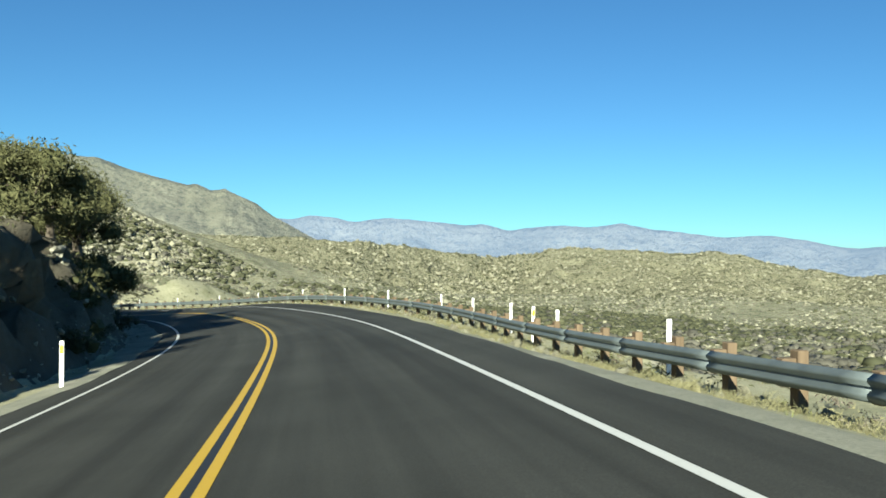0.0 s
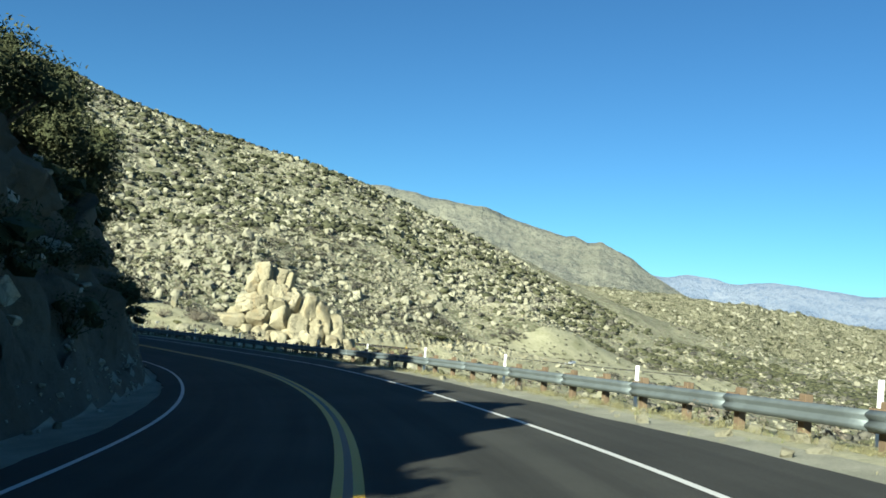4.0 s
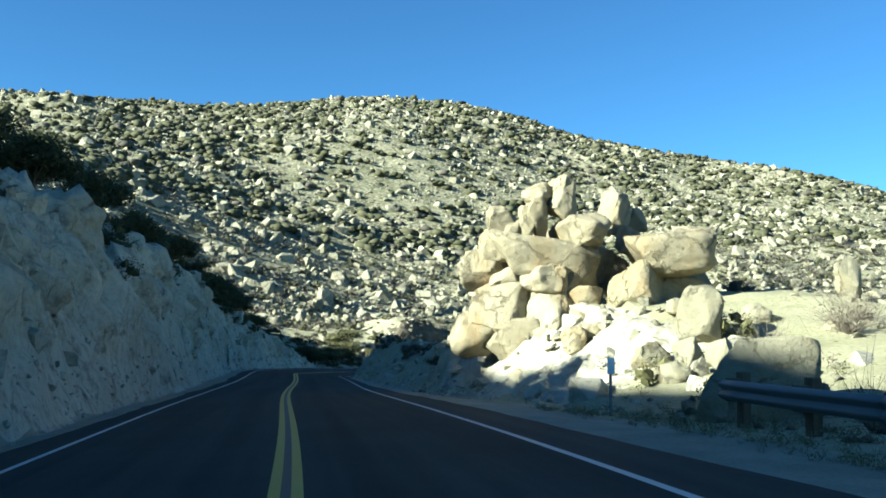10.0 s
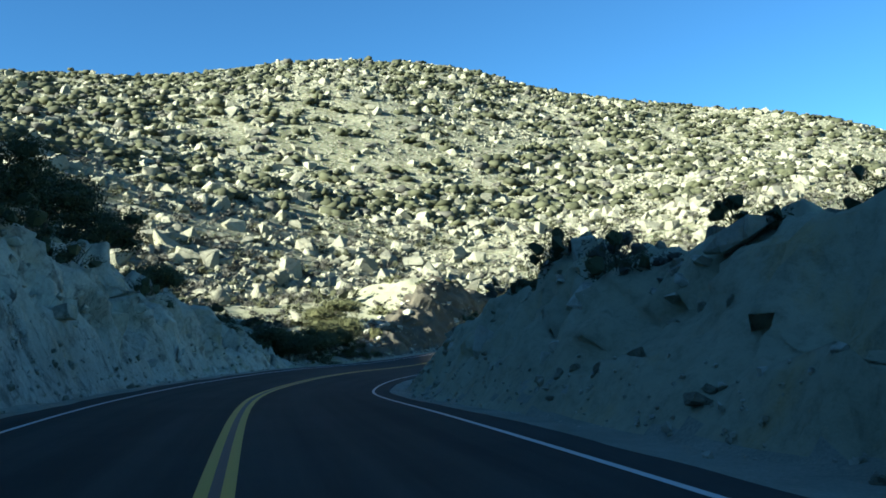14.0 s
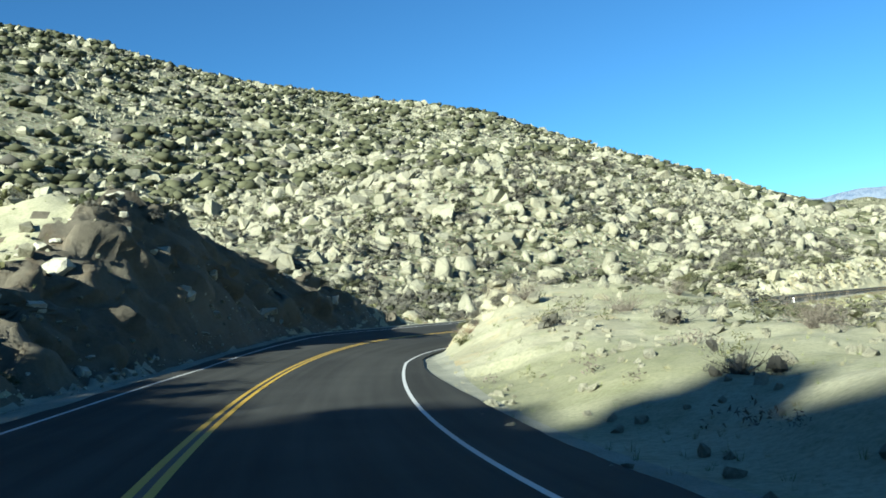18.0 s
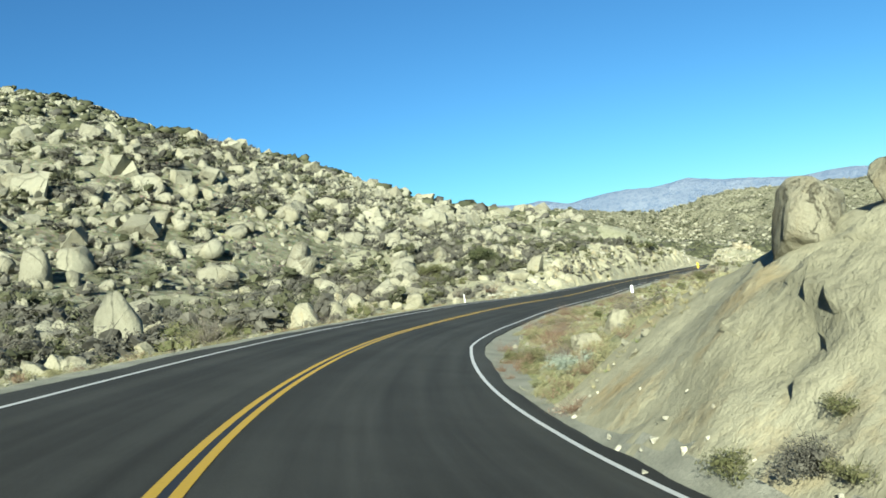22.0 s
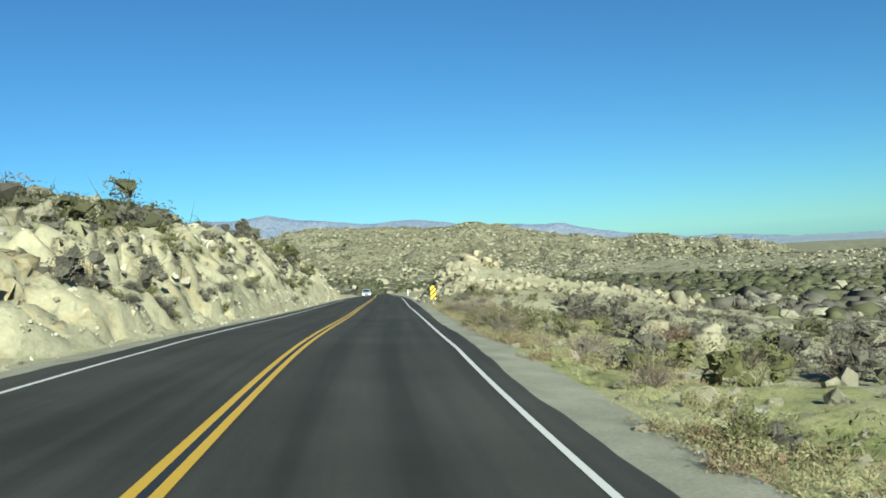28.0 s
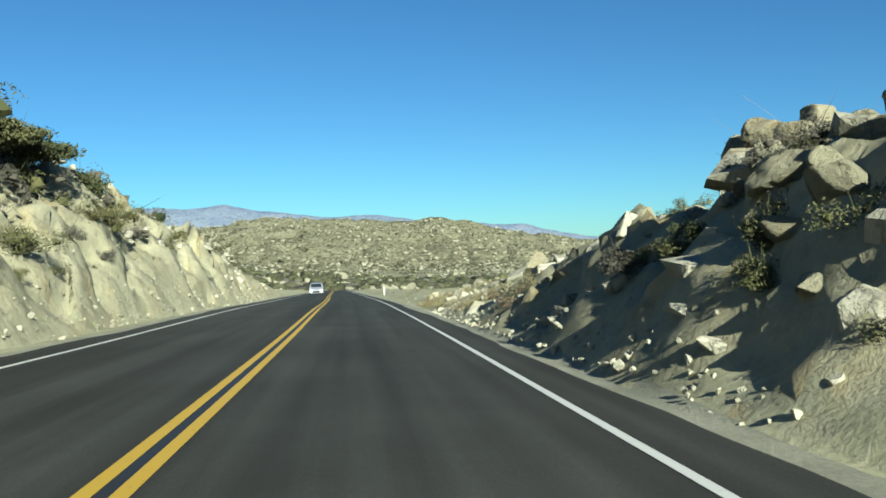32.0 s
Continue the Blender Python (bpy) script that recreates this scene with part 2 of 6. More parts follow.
def asphalt_material():
    m, n, l, b = material("asphalt", 0.9, 0.12)
    patch = tex(n, l, "noise", 0.25, 5, 0.6, "World")
    grit = tex(n, l, "noise", 55, 4, 0.7, "World")
    uv = n.new("ShaderNodeTexCoord")
    lane = n.new("ShaderNodeMapping")
    lane.inputs["Scale"].default_value = (1.5, 0.03, 1)
    l.new(uv.outputs["UV"], lane.inputs["Vector"])
    streak = n.new("ShaderNodeTexNoise")
    streak.inputs["Scale"].default_value, streak.inputs["Detail"].default_value, streak.inputs["Roughness"].default_value = 1.0, 5.0, 0.55
    l.new(lane.outputs[0], streak.inputs["Vector"])
    c = ramp(n, l, patch.outputs[0], [(0.35, (0.033, 0.034, 0.030)), (0.65, (0.044, 0.045, 0.040))])
    c = mix(n, l, 1.0, c, ramp(n, l, streak.outputs[0], [(0.36, (0.74, 0.74, 0.74)), (0.5, (1, 1, 1)), (0.62, (1.22, 1.22, 1.2))]), "MULTIPLY")
    c = mix(n, l, 0.7, c, ramp(n, l, grit.outputs[0], [(0.3, (0.55, 0.55, 0.55)), (0.6, (1.1, 1.1, 1.1)), (0.8, (1.9, 1.9, 1.85))]), "MULTIPLY")
    l.new(c, b.inputs["Base Color"])
    bump(n, l, b, grit.outputs[0], 0.35, 0.006)
    return m


def paint_material(name, colour, wear=(0.252, 0.252, 0.235), rough=0.6):
    m, n, l, b = material(name, rough, 0.4)
    w = tex(n, l, "noise", 14, 6, 0.75, "World")
    l.new(mix(n, l, ramp(n, l, w.outputs[0], [(0.58, (0, 0, 0)), (0.72, (0.7, 0.7, 0.7))]), colour, wear), b.inputs["Base Color"])
    return m


def leaf_material(name, a, b_):
    m, n, l, b = material(name, 0.8, 0.2)
    g = n.new("ShaderNodeNewGeometry")
    c = ramp(n, l, g.outputs["Random Per Island"], [(0, a), (1, b_)])
    l.new(c, b.inputs["Base Color"])
    return m


def metal_material(name, colour, rough):
    m, n, l, b = material(name, rough, 0.5)
    b.inputs["Metallic"].default_value = 0.4
    w = tex(n, l, "noise", 3.0, 6, 0.7, "World")
    l.new(ramp(n, l, w.outputs[0], [(0.3, tuple(v * 0.75 for v in colour)), (0.7, colour)]), b.inputs["Base Color"])
    l.new(ramp(n, l, w.outputs[0], [(0.3, (rough,) * 3), (0.7, (rough + 0.2,) * 3)]), b.inputs["Roughness"])
    return m


def wood_material():
    m, n, l, b = material("post_wood", 0.9, 0.2)
    w = tex(n, l, "noise", 6, 8, 0.7, "World", (1, 1, 0.12))
    l.new(ramp(n, l, w.outputs[0], [(0.3, (0.084, 0.059, 0.038)), (0.7, (0.185, 0.134, 0.084))]), b.inputs["Base Color"])
    bump(n, l, b, w.outputs[0], 0.4, 0.02)
    return m


def grassy_material():
    """Thin yellow-green grass over pale soil."""
    m, n, l, b = material("grassy_soil", 0.95, 0.1)
    broad, mid, fine = tex(n, l, "noise", 0.22, 6, 0.65, "World"), tex(n, l, "noise", 1.6, 8, 0.72, "World"), tex(n, l, "noise", 14.0, 6, 0.75, "World")
    c = ramp(n, l, broad.outputs[0], [(0.34, (0.36, 0.345, 0.205)), (0.5, (0.285, 0.285, 0.145)), (0.64, (0.225, 0.25, 0.098))])
    c = mix(n, l, ramp(n, l, mid.outputs[0], [(0.5, (0, 0, 0)), (0.68, (0.7, 0.7, 0.7))]), c, (0.12, 0.135, 0.055))
    c = mix(n, l, 0.85, c, ramp(n, l, fine.outputs[0], [(0.3, (0.5, 0.5, 0.45)), (0.52, (1, 1, 1)), (0.72, (1.3, 1.28, 1.15))]), "MULTIPLY")
    l.new(c, b.inputs["Base Color"])
    bump(n, l, b, mix(n, l, 0.5, mid.outputs[0], fine.outputs[0]), 0.9, 0.09)
    return m


GRASSY = grassy_material()
SOIL, SLOPE, ASPHALT = soil_material(), slope_material(), asphalt_material()
GRAVEL, _n, _l, _b = material("shoulder_gravel", 0.95, 0.15)
_t = tex(_n, _l, "noise", 22, 8, 0.75, "World")
_u = tex(_n, _l, "noise", 0.8, 6, 0.6, "World")
_c = mix(_n, _l, 0.7, ramp(_n, _l, _u.outputs[0], [(0.35, (0.225, 0.225, 0.172)), (0.65, (0.32, 0.316, 0.246))]), ramp(_n, _l, _t.outputs[0], [(0.3, (0.462, 0.462, 0.462)), (0.7, (1.15, 1.15, 1.15))]), "MULTIPLY")
_l.new(_c, _b.inputs["Base Color"])
bump(_n, _l, _b, _t.outputs[0], 0.8, 0.03)
LOW_HILL = far_material("low_hill", (0.193, 0.186, 0.122), (0.260, 0.250, 0.168), (0.067, 0.070, 0.042), 0.012)
# the next three: haze put in as blue emission, far_range also by bluish tones
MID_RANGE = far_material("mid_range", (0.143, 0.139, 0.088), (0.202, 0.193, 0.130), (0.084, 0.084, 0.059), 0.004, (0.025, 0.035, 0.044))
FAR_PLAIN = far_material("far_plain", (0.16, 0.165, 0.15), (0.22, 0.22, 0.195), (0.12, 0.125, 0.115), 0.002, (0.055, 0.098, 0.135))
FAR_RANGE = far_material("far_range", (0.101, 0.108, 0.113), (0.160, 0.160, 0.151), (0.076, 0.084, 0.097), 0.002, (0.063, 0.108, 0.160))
YELLOW = paint_material("yellow_paint", (0.440, 0.275, 0.021), (0.210, 0.134, 0.034))
WHITE = paint_material("white_paint", (0.487, 0.487, 0.454))
STEEL, RUST_STEEL = metal_material("galvanised_steel", (0.143, 0.172, 0.172), 0.5), metal_material("sign_steel", (0.252, 0.252, 0.252), 0.5)
WOOD = wood_material()
PLASTIC = paint_material("white_plastic", (0.8, 0.8, 0.78), (0.462, 0.445, 0.420))
ORANGE = paint_material("yellow_reflector", (0.85, 0.5, 0.03), (0.504, 0.336, 0.084))
BLACK = paint_material("black_paint", (0.013, 0.013, 0.013), (0.042, 0.042, 0.042))
SIGN_YELLOW = paint_material("sign_yellow", (0.85, 0.55, 0.02), (0.7, 0.5, 0.1))
LEAF_OLIVE = leaf_material("olive_leaves", (0.050, 0.055, 0.022), (0.113, 0.111, 0.050))
LEAF_HILL = leaf_material("hill_scrub_leaves", (0.038, 0.041, 0.022), (0.080, 0.082, 0.044))
LEAF_DARK = leaf_material("dark_leaves", (0.029, 0.038, 0.017), (0.071, 0.076, 0.034))
LEAF_GREY = leaf_material("grey_leaves", (0.050, 0.048, 0.038), (0.105, 0.100, 0.078))
LEAF_SAGE = leaf_material("sage_leaves", (0.160, 0.193, 0.147), (0.269, 0.302, 0.244))
LEAF_RUST = leaf_material("rust_stems", (0.105, 0.066, 0.043), (0.19, 0.130, 0.086))
TWIG = leaf_material("twigs", (0.084, 0.071, 0.055), (0.160, 0.139, 0.109))
STRAW = leaf_material("straw_grass", (0.210, 0.189, 0.097), (0.319, 0.290, 0.160))
WEED = leaf_material("weeds", (0.13, 0.125, 0.062), (0.22, 0.205, 0.112))
GREEN_GRASS = leaf_material("green_grass", (0.109, 0.134, 0.046), (0.210, 0.218, 0.092))
BARK = paint_material("bark", (0.084, 0.067, 0.050), (0.151, 0.126, 0.101), 0.9)


# ---- plan: the road ----
def spline(x, y, at):
    """Natural cubic through y(x), at the places given."""
    x, y = np.asarray(x, float), np.asarray(y, float)
    n, h = len(x), np.diff(x)
    m, r = np.eye(n), np.zeros(n)
    for i in range(1, n - 1):
        m[i, i - 1:i + 2] = h[i - 1], 2 * (h[i - 1] + h[i]), h[i]
        r[i] = 6 * ((y[i + 1] - y[i]) / h[i] - (y[i] - y[i - 1]) / h[i - 1])
    k2 = np.linalg.solve(m, r)
    k = np.clip(np.searchsorted(x, at) - 1, 0, n - 2)
    t, w = at - x[k], h[k]
    return y[k] + t * ((y[k + 1] - y[k]) / w - w * (2 * k2[k] + k2[k + 1]) / 6) + t**2 * k2[k] / 2 + t**3 * (k2[k + 1] - k2[k]) / (6 * w)


_k = np.arange(len(ROAD_XY)) * 20.0
RS = np.arange(0, _k[-1] + 0.5, 1.0)
RX, RY = spline(_k, [p[0] for p in ROAD_XY], RS), spline(_k, [p[1] for p in ROAD_XY], RS)
RZ, RB = spline(_k, ROAD_Z, RS), np.interp(RS, _k, ROAD_BANK)
_tx, _ty = np.gradient(RX), np.gradient(RY)
_tl = np.hypot(_tx, _ty)
RTX, RTY = _tx / _tl, _ty / _tl


def on_road(s, lat=0.0):
    """x, y, z of the road's plane at s along it, lat to its right; z with the bank."""
    s, lat = np.asarray(s, float), np.asarray(lat, float)
    f = lambda a: np.interp(s, RS, a)
    return f(RX) + f(RTY) * lat, f(RY) - f(RTX) * lat, f(RZ) - f(RB) * lat


def heading(s):
    return math.atan2(-np.interp(s, RS, RTX), np.interp(s, RS, RTY))


def locate(x, y):
    """s and lat of places."""
    x, y = np.ravel(x), np.ravel(y)
    s, lat = np.empty(len(x)), np.empty(len(x))
    for a in range(0, len(x), 20000):
        q = slice(a, a + 20000)
        d = (x[q, None] - RX[None, ::2])**2 + (y[q, None] - RY[None, ::2])**2
        i = np.argmin(d, 1) * 2
        ox, oy = x[q] - RX[i], y[q] - RY[i]
        s[q] = RS[i] + ox * RTX[i] + oy * RTY[i]
        lat[q] = np.sign(ox * RTY[i] - oy * RTX[i]) * np.maximum(np.sqrt(d.min(1)) * 0.999, np.abs(ox * RTY[i] - oy * RTX[i]))
    return s, lat


# ---- plan: noise ----
_rng = np.random.RandomState(11)
_tab = _rng.rand(256, 256)


def vnoise(x, y):
    xi, yi = np.floor(x).astype(int), np.floor(y).astype(int)
    u, v = x - xi, y - yi
    u, v = u * u * (3 - 2 * u), v * v * (3 - 2 * v)
    g = lambda a, b: _tab[(xi + a) & 255, (yi + b) & 255]
    return (g(0, 0) * (1 - u) + g(1, 0) * u) * (1 - v) + (g(0, 1) * (1 - u) + g(1, 1) * u) * v - 0.5


def fbm(x, y, n=5, gain=0.5):
    t, a = 0, 1.0
    for k in range(n):
        t, a, x, y = t + a * vnoise(x + 17.3 * k, y + 5.1 * k), a * gain, x * 2.03, y * 2.03
    return t


def blocks(x, y, seed=0):
    """Jointed rock: cells, each with a level and a tilt of its own, about -0.5 to 0.5."""
    xi, yi = np.floor(x).astype(int), np.floor(y).astype(int)
    best, val = np.full(x.shape, 9.0), np.zeros(x.shape)
    for a in (-1, 0, 1):
        for b in (-1, 0, 1):
            cx, cy = xi + a, yi + b
            r = lambda k: _tab[(cx * 7 + k * 31 + seed) & 255, (cy * 13 + k * 17 + seed) & 255]
            dx, dy = x - cx - r(0), y - cy - r(1)
            d = dx * dx + dy * dy
            new_val = r(2) - 0.5 + dx * (r(3) - 0.5) * 0.9 + dy * (r(4) - 0.5) * 0.9
            near = d < best
            best, val = np.where(near, d, best), np.where(near, new_val, val)
    return val


def ease(a, b, v):
    t = np.clip((v - a) / (b - a), 0, 1)
    return t * t * (3 - 2 * t)


# ---- plan: the land ----
# Roadside profiles, side by side: s, foot of the bank, its top (metres from the centre line), rise at the top, slope beyond.
LEFT = [(0, 6, 10, 1.5, .2), (62, 6, 10, 2, .3), (75, 5.8, 8.5, 2.2, .5), (87, 5.6, 8.0, 2.8, .6), (101, 5.7, 8.3, 3.2, .7), (112, 5.9, 9.1, 5.6, .6), (124, 6.0, 9.4, 6.9, .55), (143, 5.6, 8.8, 6.2, .55),
        (158, 4.8, 7.8, 5.0, .65)]
LEFT1 = [(168, 4.6, 7.6, 4.6, .65), (198, 4.8, 7.6, 4.8, .42), (211, 5.0, 7.9, 4.3, .42), (222, 5.1, 8.1, 4.6, .55), (236, 5.2, 8.3, 6.9, .44), (258, 5.5, 8.5, 7.0, .44), (269, 5.5, 8.5, 6.9, .45), (284, 5.6, 8.5, 6.6, .48),
        (293, 5.7, 8.5, 6.2, .47), (305, 5.8, 8.5, 5.8, .46), (316, 6.2, 8.7, 4.2, .4), (326, 6.4, 9, 2.0, .25), (335, 6.5, 10, 1.0, .2), (350, 5.8, 8.8, 1.8, .2), (358, 5.5, 9.3, 4, .2), (367, 5.4, 9.6, 8.1, .1), (375, 5.4, 9.7, 8.2, .06)]
LEFT2 = [(384, 5.5, 9.7, 6.8, .0), (390, 5.7, 9.6, 5.6, -.02), (396, 6.0, 9.5, 4.0, -.02), (400, 6.2, 9.4, 3.1, 0), (404, 6.4, 9.4, 2.2, .02), (408, 6.5, 9.4, 1.0, .05), (412, 6.5, 9, .5, .05), (419, 6.5, 9, .3, .08), (469, 6.5, 9, .5, .15),
         (490, 6.5, 10, 2, .2), (510, 6, 9.5, 3.4, .3), (525, 5.6, 9, 4.6, .3), (541, 5.5, 9, 5.9, .22), (550, 5.5, 8.6, 5.5, .22)]
LEFT3 = [(578, 5.5, 9, 4.9, .2),
         (593, 5.5, 8.5, 4.5, .15), (625, 5.5, 8.5, 2.5, .1), (678, 6, 9, .5, 0), (775, 6, 9, .5, 0)]
RIGHT = [(0, 8.3, 14, -3, -.25), (85, 8.6, 14, -3, -.25), (102, 9.6, 15, -3, -.25), (130, 9.2, 15, -3, -.22), (150, 8.2, 14, -3, -.22), (186, 7.8, 13, -1.5, -.06), (201, 7.8, 12, -.4, .02), (216, 7.6, 11, .1, .12), (224, 6.8, 10.5, 1.2, .2),
         (233, 5.8, 9.0, 3.6, .12), (239, 5.6, 9.2, 3.2, .1), (247, 5.5, 9.4, 2.4, .05), (256, 5.5, 9.4, 2.0, .04), (266, 5.5, 9.2, 1.8, 0)]
RIGHT1 = [(275, 5.4, 8.8, 2.1, 0), (285, 5.4, 8.8, 2.8, 0), (294, 5.3, 8.6, 2.6, 0), (304, 5.2, 8.4, 1.9, 0), (310, 5.2, 8.2, 1.3, -.02), (317, 5.4, 8.4, .4, -.04),
         (326, 5.5, 9, .2, -.02), (340, 6, 10, -.2, .0), (354, 5.8, 11, -.1, .0), (366, 5.05, 9.0, .9, .0), (374, 5.1, 8.6, 2.0, -.03), (380, 5.0, 8.0, 2.6, -.04)]
RIGHT2 = [(387, 4.95, 7.9, 2.5, -.1), (396, 5.0, 9.1, 1.9, -.06), (402, 5.4, 8.7, 1.1, -.12), (409, 5.6, 9, .0, -.12), (419, 6, 9.5, -.7, -.1), (472, 6, 9.5, -1.5, -.06),
          (520, 6, 10, -2.1, -.04), (532, 6, 9, -.8, -.04)]
RIGHT3 = [(541, 5.6, 8.4, .35, -.05), (546, 5.2, 8.0, 1.15, -.06), (549.5, 4.8, 7.5, 2.2, -.08), (553, 4.65, 7.2, 2.7, -.12), (558, 4.6, 7.2, 2.0, -.12), (564, 4.65, 7.4, 1.45, -.1), (580, 5.0, 8.3, 0.9, -.05),
          (601, 5.8, 9, .3, -.03), (678, 6, 9, 0, 0), (775, 6, 9, 0, 0)]
SIDES = {-1: np.array(LEFT + LEFT1 + LEFT2 + LEFT3), 1: np.array(RIGHT + RIGHT1 + RIGHT2 + RIGHT3)}
# Anchor heights of the country, by landform: x, y, z.
MAIN_HILL = [(-662, 508, 173), (-542, 526, 128), (-556, 535, 133), (-531, 598, 124), (-409, 654, 89), (-429, 628, 87), (-315, 825, 47), (-505, 355, 100), (-482, 260, 72),
             (-469, 474, 80), (-456, 372, 77), (-446, 301, 60), (-419, 286, 43), (-382, 327, 29), (-372, 361, 25), (-356, 418, 28), (-342, 484, 40), (-320, 593, 24),
             (-333, 299, 3), (-292, 353, 7), (-281, 338, 3), (-311, 373, 14), (-259, 381, 11), (-256, 394, 0), (-260, 410, 3), (-247, 387, -6), (-296, 797, 40)]
FOOTHILLS = [(-218, 347, -21), (-221, 365, -18), (-206, 367, -19), (-203, 357, -22), (-234, 342, -21), (-239, 312, -20), (-253, 282, -17), (-292, 263, -6), (-244, 234, -12),
             (-140, 386, -31), (-136, 360, -32), (-156, 321, -30), (-146, 292, -30), (-97, 292, -34), (-117, 244, -28), (-78, 390, -38), (-146, 487, -38), (-49, 214, -24), (0, 438, -42)]
RIDGE = [(-559, 202, 108), (-569, 246, 104), (-574, 294, 111), (-527, 156, 80), (-298, 495, 33), (-262, 540, 20), (-235, 510, 7), (-212, 520, -4), (-190, 540, -5), (-180, 520, -9), (-157, 510, -17)]
OUTER = [(117, 97, -20), (58, 58, -12), (146, 244, -32), (244, 487, -48), (97, 682, -48), (-117, 682, -38), (-195, 633, -25), (-244, 925, 10), (0, 925, -45), (390, 292, -45),
         (58, -97, 0), (195, -146, -15), (-58, -146, 14), (-146, -49, 22), (-292, 58, 40), (-390, 146, 55), (-779, 390, 160), (-828, 682, 150), (-682, 779, 110), (-487, 925, 60)]
BY_ROAD = [(99, -45, 12), (128, -45, 24.5), (150, -46, 27.5), (176, -48, 28.8), (205, -48, 22.0), (222, -48, 24.4), (234, -48, 25.6), (248, -48, 28.6), (268, -48, 30), (290, -48, 29.5), (303, -48, 25.7), (316, -50, 22), (340, -48, 12), (360, -20, 5), (388, -40, 6), (417, -35, 4),
           (234, 36, -3), (200, 30, -3), (147, 40, -12), (99, 40, -11), (50, 40, -9), (263, 32, 2), (292, 30, 2), (321, 40, -4), (379, 35, -3), (417, 40, -6), (466, 40, -6), (504, 45, -6)]


def _anchors():
    a = [p for rows in (MAIN_HILL, FOOTHILLS, RIDGE, OUTER) for p in rows]
    for s, lat, dz in BY_ROAD:
        x, y, _ = on_road(s, lat)
        a.append((float(x), float(y), float(np.interp(s, RS, RZ)) + dz))
    for s in range(0, 780, 30):
        x, y, z = on_road(s)
        a.append((float(x), float(y), float(z)))
    return np.array(a)


def _thin(r2):
    return r2 * np.log(r2 + 1e-9) * 0.5


ANCH = _anchors()
_d2 = ((ANCH[:, None, :2] - ANCH[None, :, :2])**2).sum(-1) / 1e4
_m = np.block([[_thin(_d2) + 0.02 * np.eye(len(ANCH)), np.c_[np.ones(len(ANCH)), ANCH[:, :2] / 100]],
               [np.r_[[np.ones(len(ANCH))], ANCH[:, :2].T / 100], np.zeros((3, 3))]])
_w = np.linalg.solve(_m, np.r_[ANCH[:, 2], 0, 0, 0])


def land(x, y):
    """The country's height with no road in it."""
    x, y = np.ravel(x).astype(float), np.ravel(y).astype(float)
    out = np.empty(len(x))
    for a in range(0, len(x), 20000):
        q = slice(a, a + 20000)
        d2 = ((x[q, None] - ANCH[None, :, 0])**2 + (y[q, None] - ANCH[None, :, 1])**2) / 1e4
        out[q] = _thin(d2) @ _w[:-3] + _w[-3] + x[q] / 100 * _w[-2] + y[q] / 100 * _w[-1]
    rough = fbm(x / 70, y / 70, 5)
    far = np.hypot(x + 200, y - 350)
    out = out + rough * 5.0
    plain = -46 - 26 * ease(650, 1300, far) + fbm(x / 300, y / 300, 4) * 8
    w = ease(620, 950, far)
    return out * (1 - w) + np.minimum(plain, 1e9) * w


def ground_height(x, y, detail=True):
    """The ground with the road's cuts and fills."""
    x, y = np.ravel(x).astype(float), np.ravel(y).astype(float)
    z = land(x, y)
    s, lat = locate(x, y)
    near = (np.abs(lat) < 42) & (s > -5) & (s < RS[-1])
    if near.any():
        z[near] = profile(s[near], lat[near], x[near], y[near], z[near])
    return z


